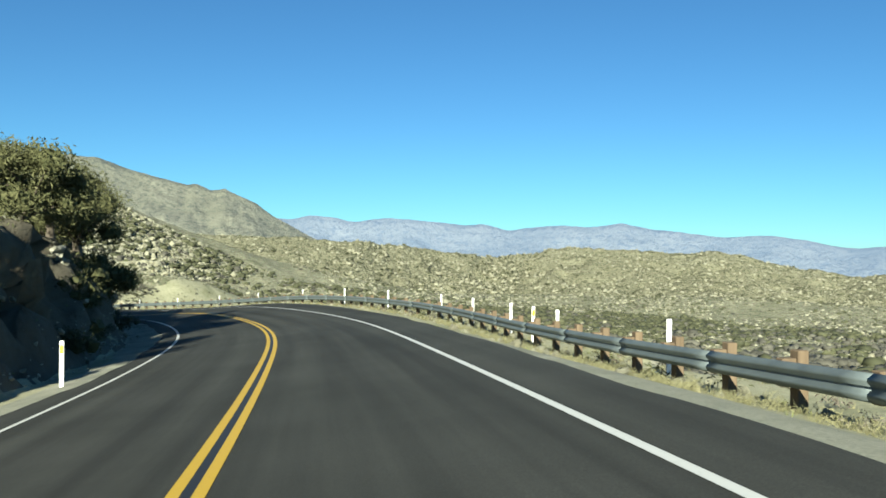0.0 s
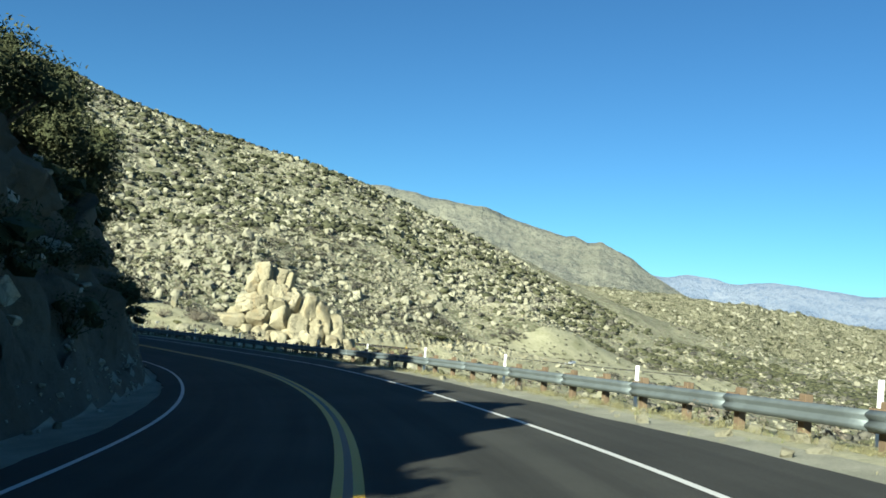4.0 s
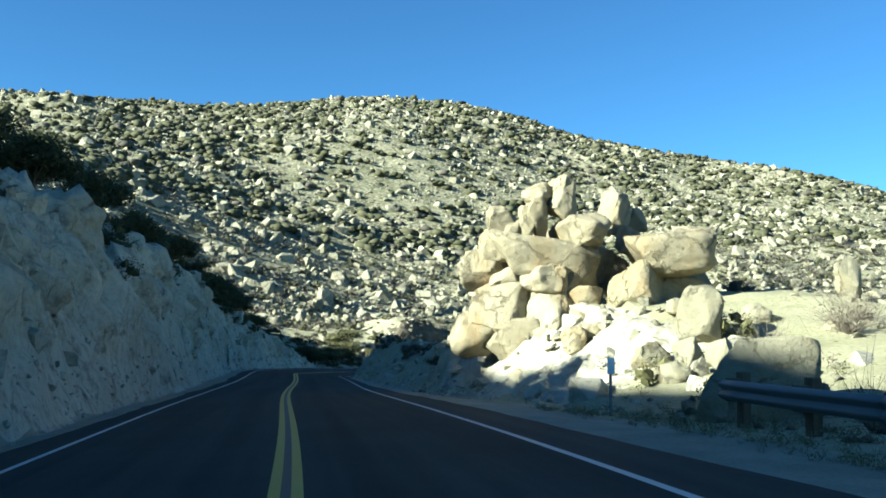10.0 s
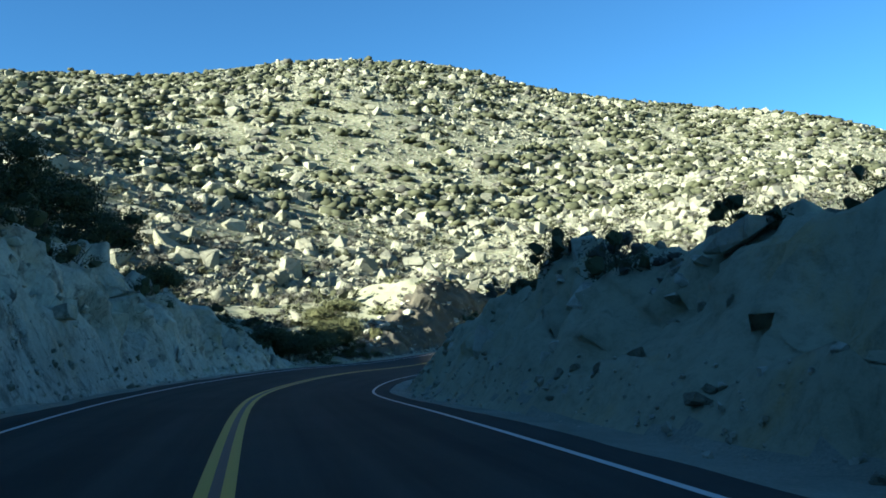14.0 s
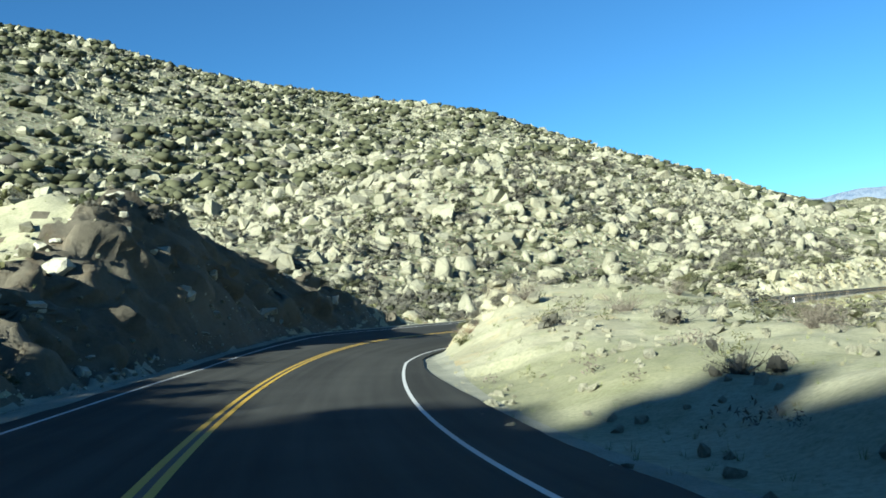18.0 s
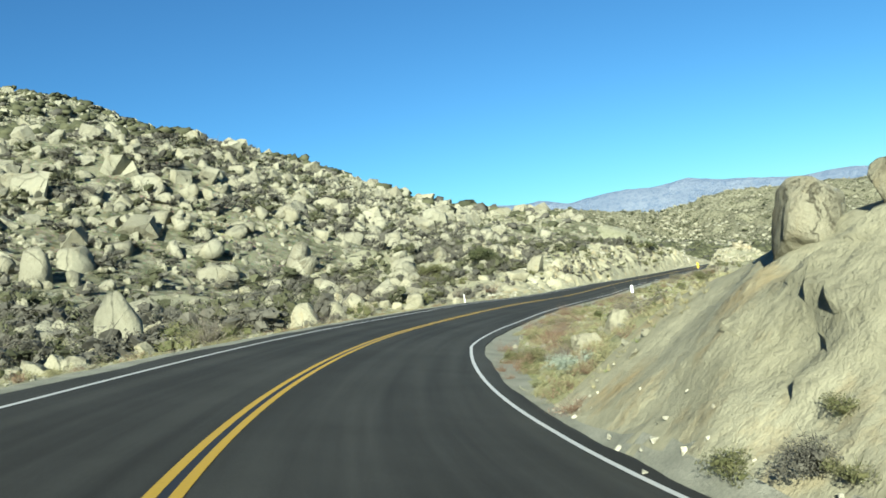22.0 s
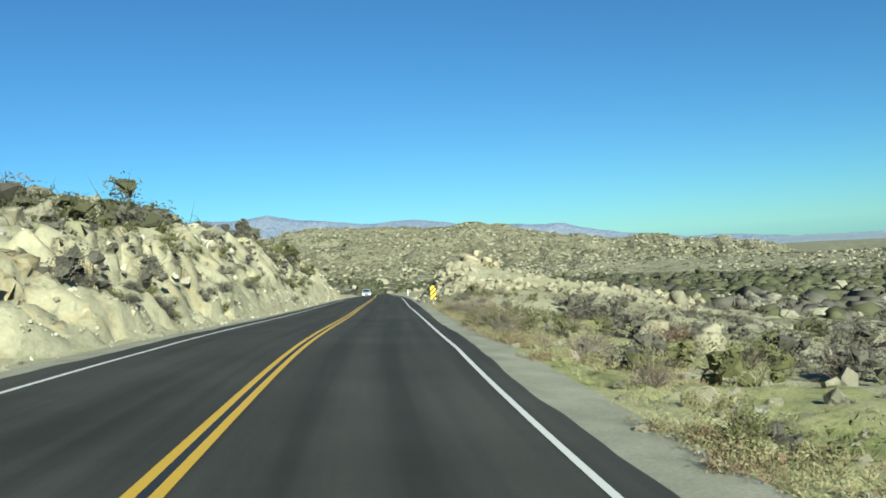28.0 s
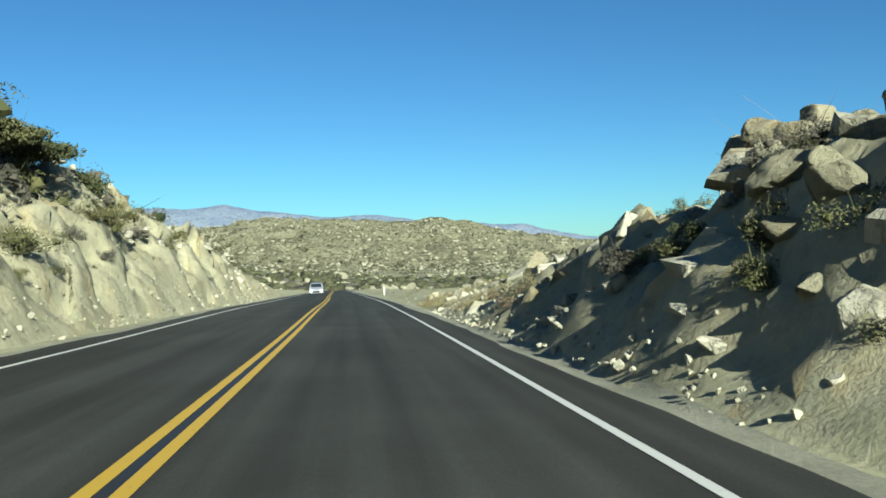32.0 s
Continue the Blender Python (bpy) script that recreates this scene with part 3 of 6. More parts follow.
def profile(s, lat, x, y, base):
    d = np.abs(lat)
    rows = np.where((lat < 0)[:, None], np.stack([np.interp(s, SIDES[-1][:, 0], SIDES[-1][:, k]) for k in range(1, 5)], 1),
                    np.stack([np.interp(s, SIDES[1][:, 0], SIDES[1][:, k]) for k in range(1, 5)], 1))
    foot, top, rise, slope = rows.T
    wob = fbm(s / 6.0, d * 0 + np.sign(lat) * 40.0, 3) * 1.1 * ease(0.5, 3, np.abs(rise))
    foot, top, rise = foot + wob * 0.4, top + wob, rise * (1 + 0.14 * fbm(s / 9.0, np.sign(lat) * 77.0 + d * 0, 3))
    zc, bank = np.interp(s, RS, RZ), np.interp(s, RS, RB)
    plane = zc - bank * np.clip(lat, -5, 5)
    verge = plane - 0.035 - 0.10 * ease(4.3, 6, d) - np.where(rise < 0, 0.28, 0) * ease(5, 8, d)
    # the verge under the guardrail rises and falls
    verge = verge + np.interp(s, [0, 69, 80, 90, 102, 118, 130, 156, 170, 190, 205, 222], [-.17, -.17, -.25, 0, .2, .32, .4, .27, .15, .15, .2, 0]) * ease(4.6, 7, d) * (lat > 0)
    t = np.clip((d - foot) / (top - foot), 0, 1)
    up = np.where(rise > 0, 1 - (1 - t)**1.2, t * t * (3 - 2 * t))
    face = verge + (zc + rise - verge) * up
    beyond = face + slope * np.maximum(d - top, 0)
    # joints and ribs of the cut rock
    ribs = np.abs(fbm(s / 2.6 + d * 0.35, d / 2.2 + zc, 4)) * 2 - 0.45
    steep = ease(0.8, 2.5, np.abs(rise)) * ease(foot, foot + 0.7, d) * (1 - 0.75 * ease(top, top + 4, d))
    cut = blocks(s / 1.9 + 0.3 * fbm(s / 2, d / 2, 2), d / 1.25 + np.sign(lat) * 50) * 1.15 + blocks(s / 0.8, d / 0.6 + np.sign(lat) * 90, 5) * 0.4
    hard = ease(-0.25, 0.25, fbm(s / 14, d / 9 + np.sign(lat) * 21, 3))
    beyond = beyond + (ribs * 0.7 + cut * (0.3 + 0.7 * hard)) * steep * np.where(lat > 0, 0.55, 1) + fbm(x / 1.3, y / 1.3, 3) * 0.4 * steep
    beyond = beyond + fbm(x / 4, y / 4, 4) * 0.5 * ease(foot, foot + 3, d)
    w = ease(top + 3, 38, d)
    z = beyond * (1 - w) + base * w
    return np.where(d < 3.2, plane - 0.22, z)


GX, GY = np.arange(-1000, 521, 10.0), np.arange(-260, 1121, 10.0)
_gx, _gy = np.meshgrid(GX, GY, indexing="ij")
COARSE = land(_gx, _gy).reshape(_gx.shape)


def coarse(x, y):
    return COARSE[np.clip(np.round((x + 1000) / 10).astype(int), 0, len(GX) - 1), np.clip(np.round((y + 260) / 10).astype(int), 0, len(GY) - 1)]


def faces_valley(x, y):
    """True for slopes that look down on some stretch of the road; the far sides of the hills are left bare."""
    z, seen = coarse(x, y), np.zeros(len(x), bool)
    for s in range(60, 560, 50):
        ex, ey, ez = (float(v) for v in on_road(s))
        clear = np.ones(len(x), bool)
        for t in np.linspace(0.2, 0.95, 22):
            clear &= coarse(ex + (x - ex) * t, ey + (y - ey) * t) < ez + 6 + (z + 3 - ez) * t
        seen |= clear
    return seen


# ---- mesh helpers ----
def put_mesh(name, verts, faces, mats, index=None, smooth=True, parent=None):
    """A mesh object from arrays: faces is (n, 3) or (n, 4)."""
    verts, faces = np.asarray(verts, np.float32), np.asarray(faces, np.int32)
    me = bpy.data.meshes.new(name)
    k = faces.shape[1]
    me.vertices.add(len(verts))
    me.vertices.foreach_set("co", verts.ravel())
    me.loops.add(faces.size)
    me.loops.foreach_set("vertex_index", faces.ravel())
    me.polygons.add(len(faces))
    me.polygons.foreach_set("loop_start", np.arange(len(faces), dtype=np.int32) * k)
    me.polygons.foreach_set("use_smooth", np.full(len(faces), smooth))
    for m in mats:
        me.materials.append(m)
    if index is not None:
        me.polygons.foreach_set("material_index", np.asarray(index, np.int32))
    me.update(calc_edges=True)
    ob = new(name, me)
    if parent:
        ob.parent = parent
    return ob


def grid_faces(rows, cols):
    a = np.arange(rows * cols).reshape(rows, cols)
    return np.stack([a[:-1, :-1], a[:-1, 1:], a[1:, 1:], a[1:, :-1]], -1).reshape(-1, 4)


def part(name, bm, mat, parent, label=""):
    me = bpy.data.meshes.new(name)
    bm.to_mesh(me)
    bm.free()
    me.materials.append(mat)
    ob = new(name, me)
    ob.parent = parent
    return tagged(ob, label) if label else ob


def box(w, d, h, z=0.0, bevel=0.01):
    bm = bmesh.new()
    bmesh.ops.create_cube(bm, size=1, matrix=Matrix.Translation((0, 0, z + h / 2)) @ Matrix.Diagonal((w, d, h, 1)))
    if bevel:
        bmesh.ops.bevel(bm, geom=bm.edges, offset=bevel, segments=1, affect="EDGES")
    return bm


# ---- ground ----
def build_ground():
    # Road corridor: rows along the road, columns across it, closer at the banks.
    cols = np.r_[np.arange(-44, -18, 2.0), np.arange(-18, -11, 0.8), np.arange(-11, -9.2, 0.3), np.arange(-9.2, -4.8, 0.15), np.arange(-4.8, -3.2, 0.3), -3.1, 0, 3.1, np.arange(3.3, 4.8, 0.27), np.arange(4.8, 9.2, 0.15), np.arange(9.2, 11, 0.3), np.arange(11, 18, 0.8), np.arange(18, 44.1, 2.0)]
    srow = np.r_[np.arange(0, 60, 1.0), np.arange(60, 620, 0.37), np.arange(620, RS[-1] - 1, 1.5)]
    S_, L_ = np.meshgrid(srow, cols, indexing="ij")
    x, y, _ = on_road(S_, L_)
    xr, yr = x.ravel(), y.ravel()
    z = profile(S_.ravel(), L_.ravel(), xr, yr, land(xr, yr))
    # jointed blocks stand out of the cut faces towards the road
    sr, lr = S_.ravel(), L_.ravel()
    side, d = np.sign(lr), np.abs(lr)
    row = lambda k: np.where(side < 0, np.interp(sr, SIDES[-1][:, 0], SIDES[-1][:, k]), np.interp(sr, SIDES[1][:, 0], SIDES[1][:, k]))
    face = ease(1.0, 2.2, row(3)) * ease(row(1) + 0.5, row(1) + 1.4, d) * (1 - ease(row(2) - 0.2, row(2) + 0.9, d))
    lean = sr + 0.35 * z + 0.25 * fbm(sr / 1.5, z / 1.5, 2)
    rake = sr + 0.75 * z + 0.5 * fbm(sr / 3, z / 3, 2)
    last = ease(490, 520, sr)
    bend = ease(366, 372, sr) * (1 - ease(396, 404, sr))
    push = (0.26 - np.abs(fbm(rake / 2.1, z / 7 + side * 5, 3))) * np.where(side < 0, 1.5 - 0.9 * last, 0.3 + 0.4 * bend) + blocks(rake / 1.15, z / 2.6 + side * 23, 9) * np.where(side < 0, 0.6 - 0.3 * last, 0.1 + 0.12 * bend)
    push = push + blocks(lean / 2.3, z / 1.7 + side * 40) * np.where(side < 0, 0.8 - 0.3 * last, 0.45) + blocks(lean / 0.85, z / 0.7 + side * 70, 3) * 0.24 - np.where(side < 0, 0.35, 0.2) * np.exp(-(np.abs(fbm(lean / 3.1, z / 9 + side * 13, 3)) / 0.035)**2)
    out_x, out_y, _ = on_road(sr, lr - side * push * face)
    xr, yr = np.where(face > 0, out_x, xr), np.where(face > 0, out_y, yr)
    v1 = np.stack([xr, yr, z], 1)
    f1 = grid_faces(*S_.shape)
    # a face whose corners lie nearer to another stretch of the road is left to that stretch
    n = np.cross(v1[f1[:, 1]] - v1[f1[:, 0]], v1[f1[:, 3]] - v1[f1[:, 0]])
    n /= np.linalg.norm(n, axis=1)[:, None] + 1e-9
    d = np.abs(L_.ravel()[f1].mean(1))
    steep = np.abs(n[:, 2])
    s_mid = S_.ravel()[f1].mean(1)
    ff = f1[:, 0]
    ragged = d + 0.6 * fbm(s_mid / 0.9, d / 0.9 + 3, 3)
    cut = (row(3)[ff] > 1.3) & (ragged > row(1)[ff] + 0.35) & (ragged < row(2)[ff] + 1.2)
    i1 = np.where(cut | ((steep < 0.74) & (d < 17)), 1, np.where(d < np.interp(s_mid, [90, 100, 355, 368, 380, 405, 410, 530, 537, 545], [5.2, 6.2, 6.2, 5.5, 5.4, 5.4, 5.5, 5.6, 5.0, 4.8]), 2, 0))
    # the first cut is of darker brown rock
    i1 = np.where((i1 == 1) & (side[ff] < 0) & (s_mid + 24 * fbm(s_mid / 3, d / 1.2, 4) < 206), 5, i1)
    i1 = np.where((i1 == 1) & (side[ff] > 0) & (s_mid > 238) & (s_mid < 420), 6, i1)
    # brown to about s 400: partly rock colour, partly shade put into the colour
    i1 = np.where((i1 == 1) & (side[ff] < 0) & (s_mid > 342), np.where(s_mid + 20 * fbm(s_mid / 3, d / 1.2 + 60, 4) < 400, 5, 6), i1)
    # last cut: ochre for yellower rock and for some shade put into its colour
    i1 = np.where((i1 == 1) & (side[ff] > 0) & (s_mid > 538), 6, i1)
    # bare sandstone-coloured rock inside the bend, soil only in its hollows
    i1 = np.where((i1 == 0) & (side[ff] > 0) & (s_mid > 356) & (s_mid < 404) & (d < 13) & (fbm(s_mid / 2.5, d / 1.5 + 80, 3) > -0.2), 6, i1)
    i1 = np.where((i1 == 0) & (side[ff] > 0) & (s_mid > 400) & (s_mid < 531) & (d < 15 + 8 * fbm(s_mid / 9, d / 5, 3)), 7, i1)
    # Country: an even grid that dips under the corridor.
    gx, gy = np.arange(-1000, 521, 5.0), np.arange(-260, 1121, 5.0)
    X, Y = np.meshgrid(gx, gy, indexing="ij")
    X, Y = X.ravel(), Y.ravel()
    Z = land(X, Y)
    s, lat = locate(X, Y)
    inside = (np.abs(lat) < 40) & (s > 2) & (s < RS[-1] - 3)
    f2 = grid_faces(len(gx), len(gy))
    f2 = f2[~inside[f2].all(1)]
    v2 = np.stack([X, Y, Z - np.where(inside, 0.6, 0)], 1)
    # Out to the horizon: rings.
    ang, rad = np.radians(np.arange(0, 361, 3.0)), np.r_[560, 700, 900, 1200, 1600, 2200, 3000, 4000, 4850]
    A, R = np.meshgrid(ang, rad, indexing="ij")
    x3, y3 = (-200 + R * np.cos(A)).ravel(), (350 + R * np.sin(A)).ravel()
    z3 = land(x3, y3) - np.where(R.ravel() < 800, 10, 0) - np.clip(R.ravel() - 1500, 0, None) * 0.012
    v3, f3 = np.stack([x3, y3, z3], 1), grid_faces(len(ang), len(rad))
    verts = np.r_[v1, v2, v3]
    faces = np.r_[f1, f2 + len(v1), f3 + len(v1) + len(v2)]
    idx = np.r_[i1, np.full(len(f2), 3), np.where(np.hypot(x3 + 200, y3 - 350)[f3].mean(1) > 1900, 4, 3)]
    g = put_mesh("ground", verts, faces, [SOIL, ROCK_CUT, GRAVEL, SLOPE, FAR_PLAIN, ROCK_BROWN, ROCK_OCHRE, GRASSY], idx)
    tagged(g, "sandy desert ground with cut granite banks beside the road", "ground", kind="structure")


build_ground()


# ---- road ----
def ribbon(name, s, offsets, mat, lift=0.0, parent=None):
    """A strip along the road; offsets: its edges, metres right of the centre line."""
    L_ = np.zeros((len(s), 1)) + np.array(offsets, float)
    S_ = np.zeros_like(L_) + s[:, None]
    x, y, z = on_road(S_, L_)
    v = np.stack([x, y, z + lift], -1).reshape(-1, 3)
    ob = put_mesh(name, v, grid_faces(*S_.shape)[:, ::-1], [mat], parent=parent)
    return ob


_edge = np.arange(0, RS[-1], 0.5)
_S, _c = np.meshgrid(_edge, np.linspace(0, 1, 13), indexing="ij")
LANE_S = [60, 80, 100, 120, 140, 180, 220, 260, 300, 320, 340, 360, 380, 400, 420, 440, 460, 480, 500, 540, 600]
LANE = np.interp(_edge, LANE_S, [3.47, 3.46, 3.52, 3.51, 3.54, 3.57, 3.50, 3.49, 3.48, 3.49, 3.51, 3.52, 3.57, 3.56, 3.55, 3.56, 3.56, 3.55, 3.53, 3.52, 3.52])
LANE_RIGHT = [3.48, 3.50, 3.67, 3.50, 3.28, 3.14, 3.21, 3.57, 3.76, 3.84, 4.08, 4.20, 4.78, 4.66, 3.84, 4.21, 4.07, 3.79, 3.94, 3.53, 3.56]
LANE_R = np.interp(_edge, LANE_S, LANE_RIGHT)
_wl = -LANE - 0.72 - 0.22 * fbm(_edge / 3, _edge * 0 + 3, 4) - 0.25 * ease(0, 1, fbm(_edge / 30, _edge * 0 + 9, 2))
_wr = LANE_R + 0.13 * fbm(_edge / 3, _edge * 0 + 31, 4) + np.interp(_edge, [0, 67, 112, 160, 205, 255, 320, 335, 345, 352, 358, 364, 374, 395, 421, 464, 518, 541, 600], [.9, 1.0, 2.0, 1.5, 1.1, .65, .6, 1.4, 1.6, 1.2, .65, .42, .36, .42, .48, .5, .55, .8, .6])
_lat = _wl[:, None] * (1 - _c) + _wr[:, None] * _c
_x, _y, _z = on_road(_S, _lat)
_top = np.stack([_x, _y, _z], -1)
_low = _top[:, [0, -1]] - (0, 0, 0.2)
_v = np.concatenate([_low[:, :1], _top, _low[:, 1:]], 1)
road = put_mesh("road", _v.reshape(-1, 3), grid_faces(*_v.shape[:2])[:, ::-1], [ASPHALT], smooth=False)
_uv = np.stack([np.concatenate([_lat[:, :1], _lat, _lat[:, -1:]], 1), np.zeros_like(_v[..., 0]) + _edge[:, None]], -1).reshape(-1, 2)
_layer, _corner = road.data.uv_layers.new(name="along"), np.empty(len(road.data.loops), np.int32)
road.data.loops.foreach_get("vertex_index", _corner)
_layer.data.foreach_set("uv", _uv[_corner].astype(np.float32).ravel())
tagged(road, "dark asphalt two-lane mountain road with painted lines", "road", kind="structure")
for nm, off, mat, lab in (("centre_line", -0.165, YELLOW, "yellow painted centre line"), ("centre_line", 0.05, YELLOW, "yellow painted centre line"),
                          ("edge_line", -LANE[:, None] - 0.06, WHITE, "white painted edge line"), ("edge_line", LANE_R[:, None] - 0.06, WHITE, "white painted edge line")):
    tagged(ribbon(nm, _edge, np.hstack([np.zeros((len(_edge), 1)) + off, np.zeros((len(_edge), 1)) + off + (0.115 if nm == "centre_line" else 0.1)]), mat, 0.006, parent=road), lab)
tagged(ribbon("centre_seam", _edge, (-0.05, 0.05), BLACK, 0.004, parent=road), "black strip between the yellow lines")


# ---- distance ----
def range_mesh(name, crest, depth, drop, cols, rows, rough, mat, label):
    """A range of hills: a crest line in plan with heights, falling towards the road and behind."""
    c = np.array(crest, float)
    run = np.r_[0, np.cumsum(np.hypot(*np.diff(c[:, :2], axis=0).T))]
    u = np.linspace(0, run[-1], cols)
    px, py, pz = (np.interp(u, run, c[:, k]) for k in range(3))
    pz = pz + fbm(u / rough / 6, u * 0 + 4.0, 5, 0.6) * rough * 0.4
    if rough < 20:
        pz = pz + (np.abs(fbm(u / rough / 2.2, u * 0 + 8.0, 3)) - 0.12) * rough * 0.55
    vx, vy = -150 - px, 250 - py
    vl = np.hypot(vx, vy)
    vx, vy = vx / vl, vy / vl
    t = np.r_[-0.5, -0.2, np.linspace(0, 1, rows)]
    T, U = np.meshgrid(t, np.arange(cols), indexing="ij")
    x, y = px[U] + vx[U] * T * depth, py[U] + vy[U] * T * depth
    fall = np.abs(T)**0.85
    z = pz[U] - fall * (pz[U] - drop)
    spur = np.abs(fbm(x / (rough * 7), y / (rough * 7), 5, 0.55))
    z = z + (spur * -2.2 * rough * np.clip(np.abs(T) * 4, 0, 1) + fbm(x / rough, y / rough, 4) * rough * 0.35 * np.clip(np.abs(T) * 8, 0.1, 1)) * np.clip((1 - T) * 2, 0, 1)
    ob = put_mesh(name, np.stack([x, y, z], -1).reshape(-1, 3), grid_faces(len(t), cols), [mat])
    tagged(ob, label, "hills", kind="structure")
    return ob


def polar(pts, dist, eye=(0, 0, 1)):
    """Crest points from bearings (left of +y) and rises in degrees, at a distance."""
    out = []
    for az, el, *d in pts:
        r = d[0] if d else dist
        out.append((eye[0] - math.sin(radians(az)) * r, eye[1] + math.cos(radians(az)) * r, eye[2] + math.tan(radians(el)) * r))
    return out


FAR_CREST = [(24, 1.9), (17, 2.0), (10.3, 2.2), (8.5, 2.4), (6.2, 2.05), (3.6, 2.4), (-0.2, 1.95), (-2.5, 2.0), (-4.4, 1.7), (-7.4, 1.9), (-9.6, 1.85), (-11.2, 2.1), (-12, 2.15), (-13.4, 1.7),
             (-16, 1.4), (-18.7, 1.15), (-21.5, 1.2), (-25, 0.6), (-30.6, 0.35), (-32.8, -0.2), (-40, -1.0), (-46.5, -1.4), (-54, -1.5), (-60, -1.5), (-75, -1.5)]
MID_CREST = [(44, 7.2), (36, 6.9), (30.6, 6.45), (28.7, 6.6), (25.2, 5.95), (22.2, 5.85), (19.3, 4.9), (16.7, 4.2), (16.2, 4.32), (15.3, 4.05), (14.4, 4.2), (13.6, 3.7), (12.3, 3.25), (11.1, 2.4), (9.2, 1.25), (6, -0.3)]
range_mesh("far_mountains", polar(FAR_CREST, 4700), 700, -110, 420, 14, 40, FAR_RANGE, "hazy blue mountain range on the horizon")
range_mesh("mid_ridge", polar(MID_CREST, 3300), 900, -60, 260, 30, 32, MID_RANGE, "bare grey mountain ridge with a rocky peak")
LOW_CREST = polar([(17, 1.2), (13.6, 0.95), (9.9, 1.0), (7, 0.85), (1.7, 0.33, 1400), (-2.5, -0.2, 1520), (-4.4, -0.1, 1620)], 1250) + \
    polar([(-15.6, 1.0), (-18.0, 1.35), (-20.5, 1.2), (-23.4, 1.07), (-25.7, 0.9), (-28.9, 1.07), (-32.8, 0.2), (-34.6, -0.15), (-35.6, -0.1), (-37.4, -0.5),
           (-40.3, -0.48), (-42, -0.9), (-44.5, -0.85), (-47.6, -1.55), (-50.2, -2.7), (-54, -3.6)], 1500, (-209, 285, -20))
range_mesh("low_hills", LOW_CREST, 560, -84, 620, 44, 11, LOW_HILL, "low boulder-strewn desert hills beyond the plain")


# ---- boulders and plants: basic shapes ----
def ico(sub):
    bm = bmesh.new()
    bmesh.ops.create_icosphere(bm, subdivisions=sub, radius=1)
    v = np.array([p.co[:] for p in bm.verts])
    f = np.array([[q.index for q in p.verts] for p in bm.faces])
    bm.free()
    return v, f


def boulder_shape(seed, sub, cuts=7, rough=0.16, near=0.4, far=0.74, square=0.7):
    """A weathered block: a rounded lump cut by joint planes, then worn."""
    rng = np.random.RandomState(seed)
    v, f = ico(sub)
    p = np.sign(v) * np.abs(v)**square
    for _ in range(cuts):
        n = rng.randn(3) * (1, 1, 0.8)
        n /= np.linalg.norm(n)
        d = rng.uniform(near, far)
        over = np.maximum(p @ n - d, 0)
        p -= over[:, None] * n * 0.96
    off = Vector(rng.rand(3) * 50)
    w = np.array([noise.fractal(Vector(q) * 1.4 + off, 0.9, 2.1, 4) for q in v])
    return p * (1 + rough * w[:, None]), f


def block_shape(seed, n, box=0.55):
    """An angular block: the hull of points thrown on a rounded box."""
    rng = np.random.RandomState(seed)
    p = rng.randn(n, 3)
    p /= np.linalg.norm(p, axis=1)[:, None]
    p = np.sign(p) * np.abs(p)**box
    p *= rng.uniform(0.75, 1.0, (n, 1))
    bm = bmesh.new()
    for q in p:
        bm.verts.new(q)
    bmesh.ops.convex_hull(bm, input=bm.verts)
    bmesh.ops.delete(bm, geom=[q for q in bm.verts if not q.link_faces], context="VERTS")
    bmesh.ops.triangulate(bm, faces=bm.faces)
    bm.verts.index_update()
    v, f = np.array([q.co[:] for q in bm.verts]), np.array([[q.index for q in w.verts] for w in bm.faces])
    bm.free()
    return v, f


def rock_shape(seed, n, square=0.72, jitter=0.3):
    """A small worn rock: the hull of points spread evenly on a lumpy rounded box."""
    rng = np.random.RandomState(seed)
    k = np.arange(n) + 0.5
    t, h = k * 2.39996, 1 - 2 * k / n
    p = np.stack([np.sqrt(1 - h * h) * np.cos(t), np.sqrt(1 - h * h) * np.sin(t), h], 1) + rng.randn(n, 3) * jitter
    p /= np.linalg.norm(p, axis=1)[:, None]
    p = np.sign(p) * np.abs(p)**square * rng.uniform(0.82, 1.05, (n, 1))
    bm = bmesh.new()
    for q in p:
        bm.verts.new(q)
    bmesh.ops.convex_hull(bm, input=bm.verts)
    bmesh.ops.delete(bm, geom=[q for q in bm.verts if not q.link_faces], context="VERTS")
    bmesh.ops.triangulate(bm, faces=bm.faces)
    bm.verts.index_update()
    v, f = np.array([q.co[:] for q in bm.verts]), np.array([[q.index for q in w.verts] for w in bm.faces])
    bm.free()
    return v, f


def dome_shape(seed, lumps=3, n=9):
    """A rounded desert bush seen from afar: overlapping leafy lumps, flat below."""
    rng = np.random.RandomState(seed)
    V, F, base = [], [], 0
    for k in range(lumps):
        v, f = rock_shape(seed * 7 + k, n, 0.95, 0.25)
        r = rng.uniform(0.42, 0.7) if k else 0.75
        at = np.array([rng.randn() * 0.42, rng.randn() * 0.42, 0.16]) if k else np.array([0, 0, 0.25])
        V.append(v * (r, r, r * 0.85) + at)
        F.append(f + base)
        base += len(v)
    return np.concatenate(V), np.concatenate(F)


FAR_SHAPES = [rock_shape(k, 11, 0.6, 0.42) for k in range(20)]
MID_SHAPES = [block_shape(40 + k, 17, 0.6) for k in range(16)]
WORN_SHAPES = [boulder_shape(60 + k, 2, 9, 0.1) for k in range(14)]
NEAR_SHAPES = [boulder_shape(80 + k, 4, 12, 0.1, 0.46, 0.8) for k in range(14)]


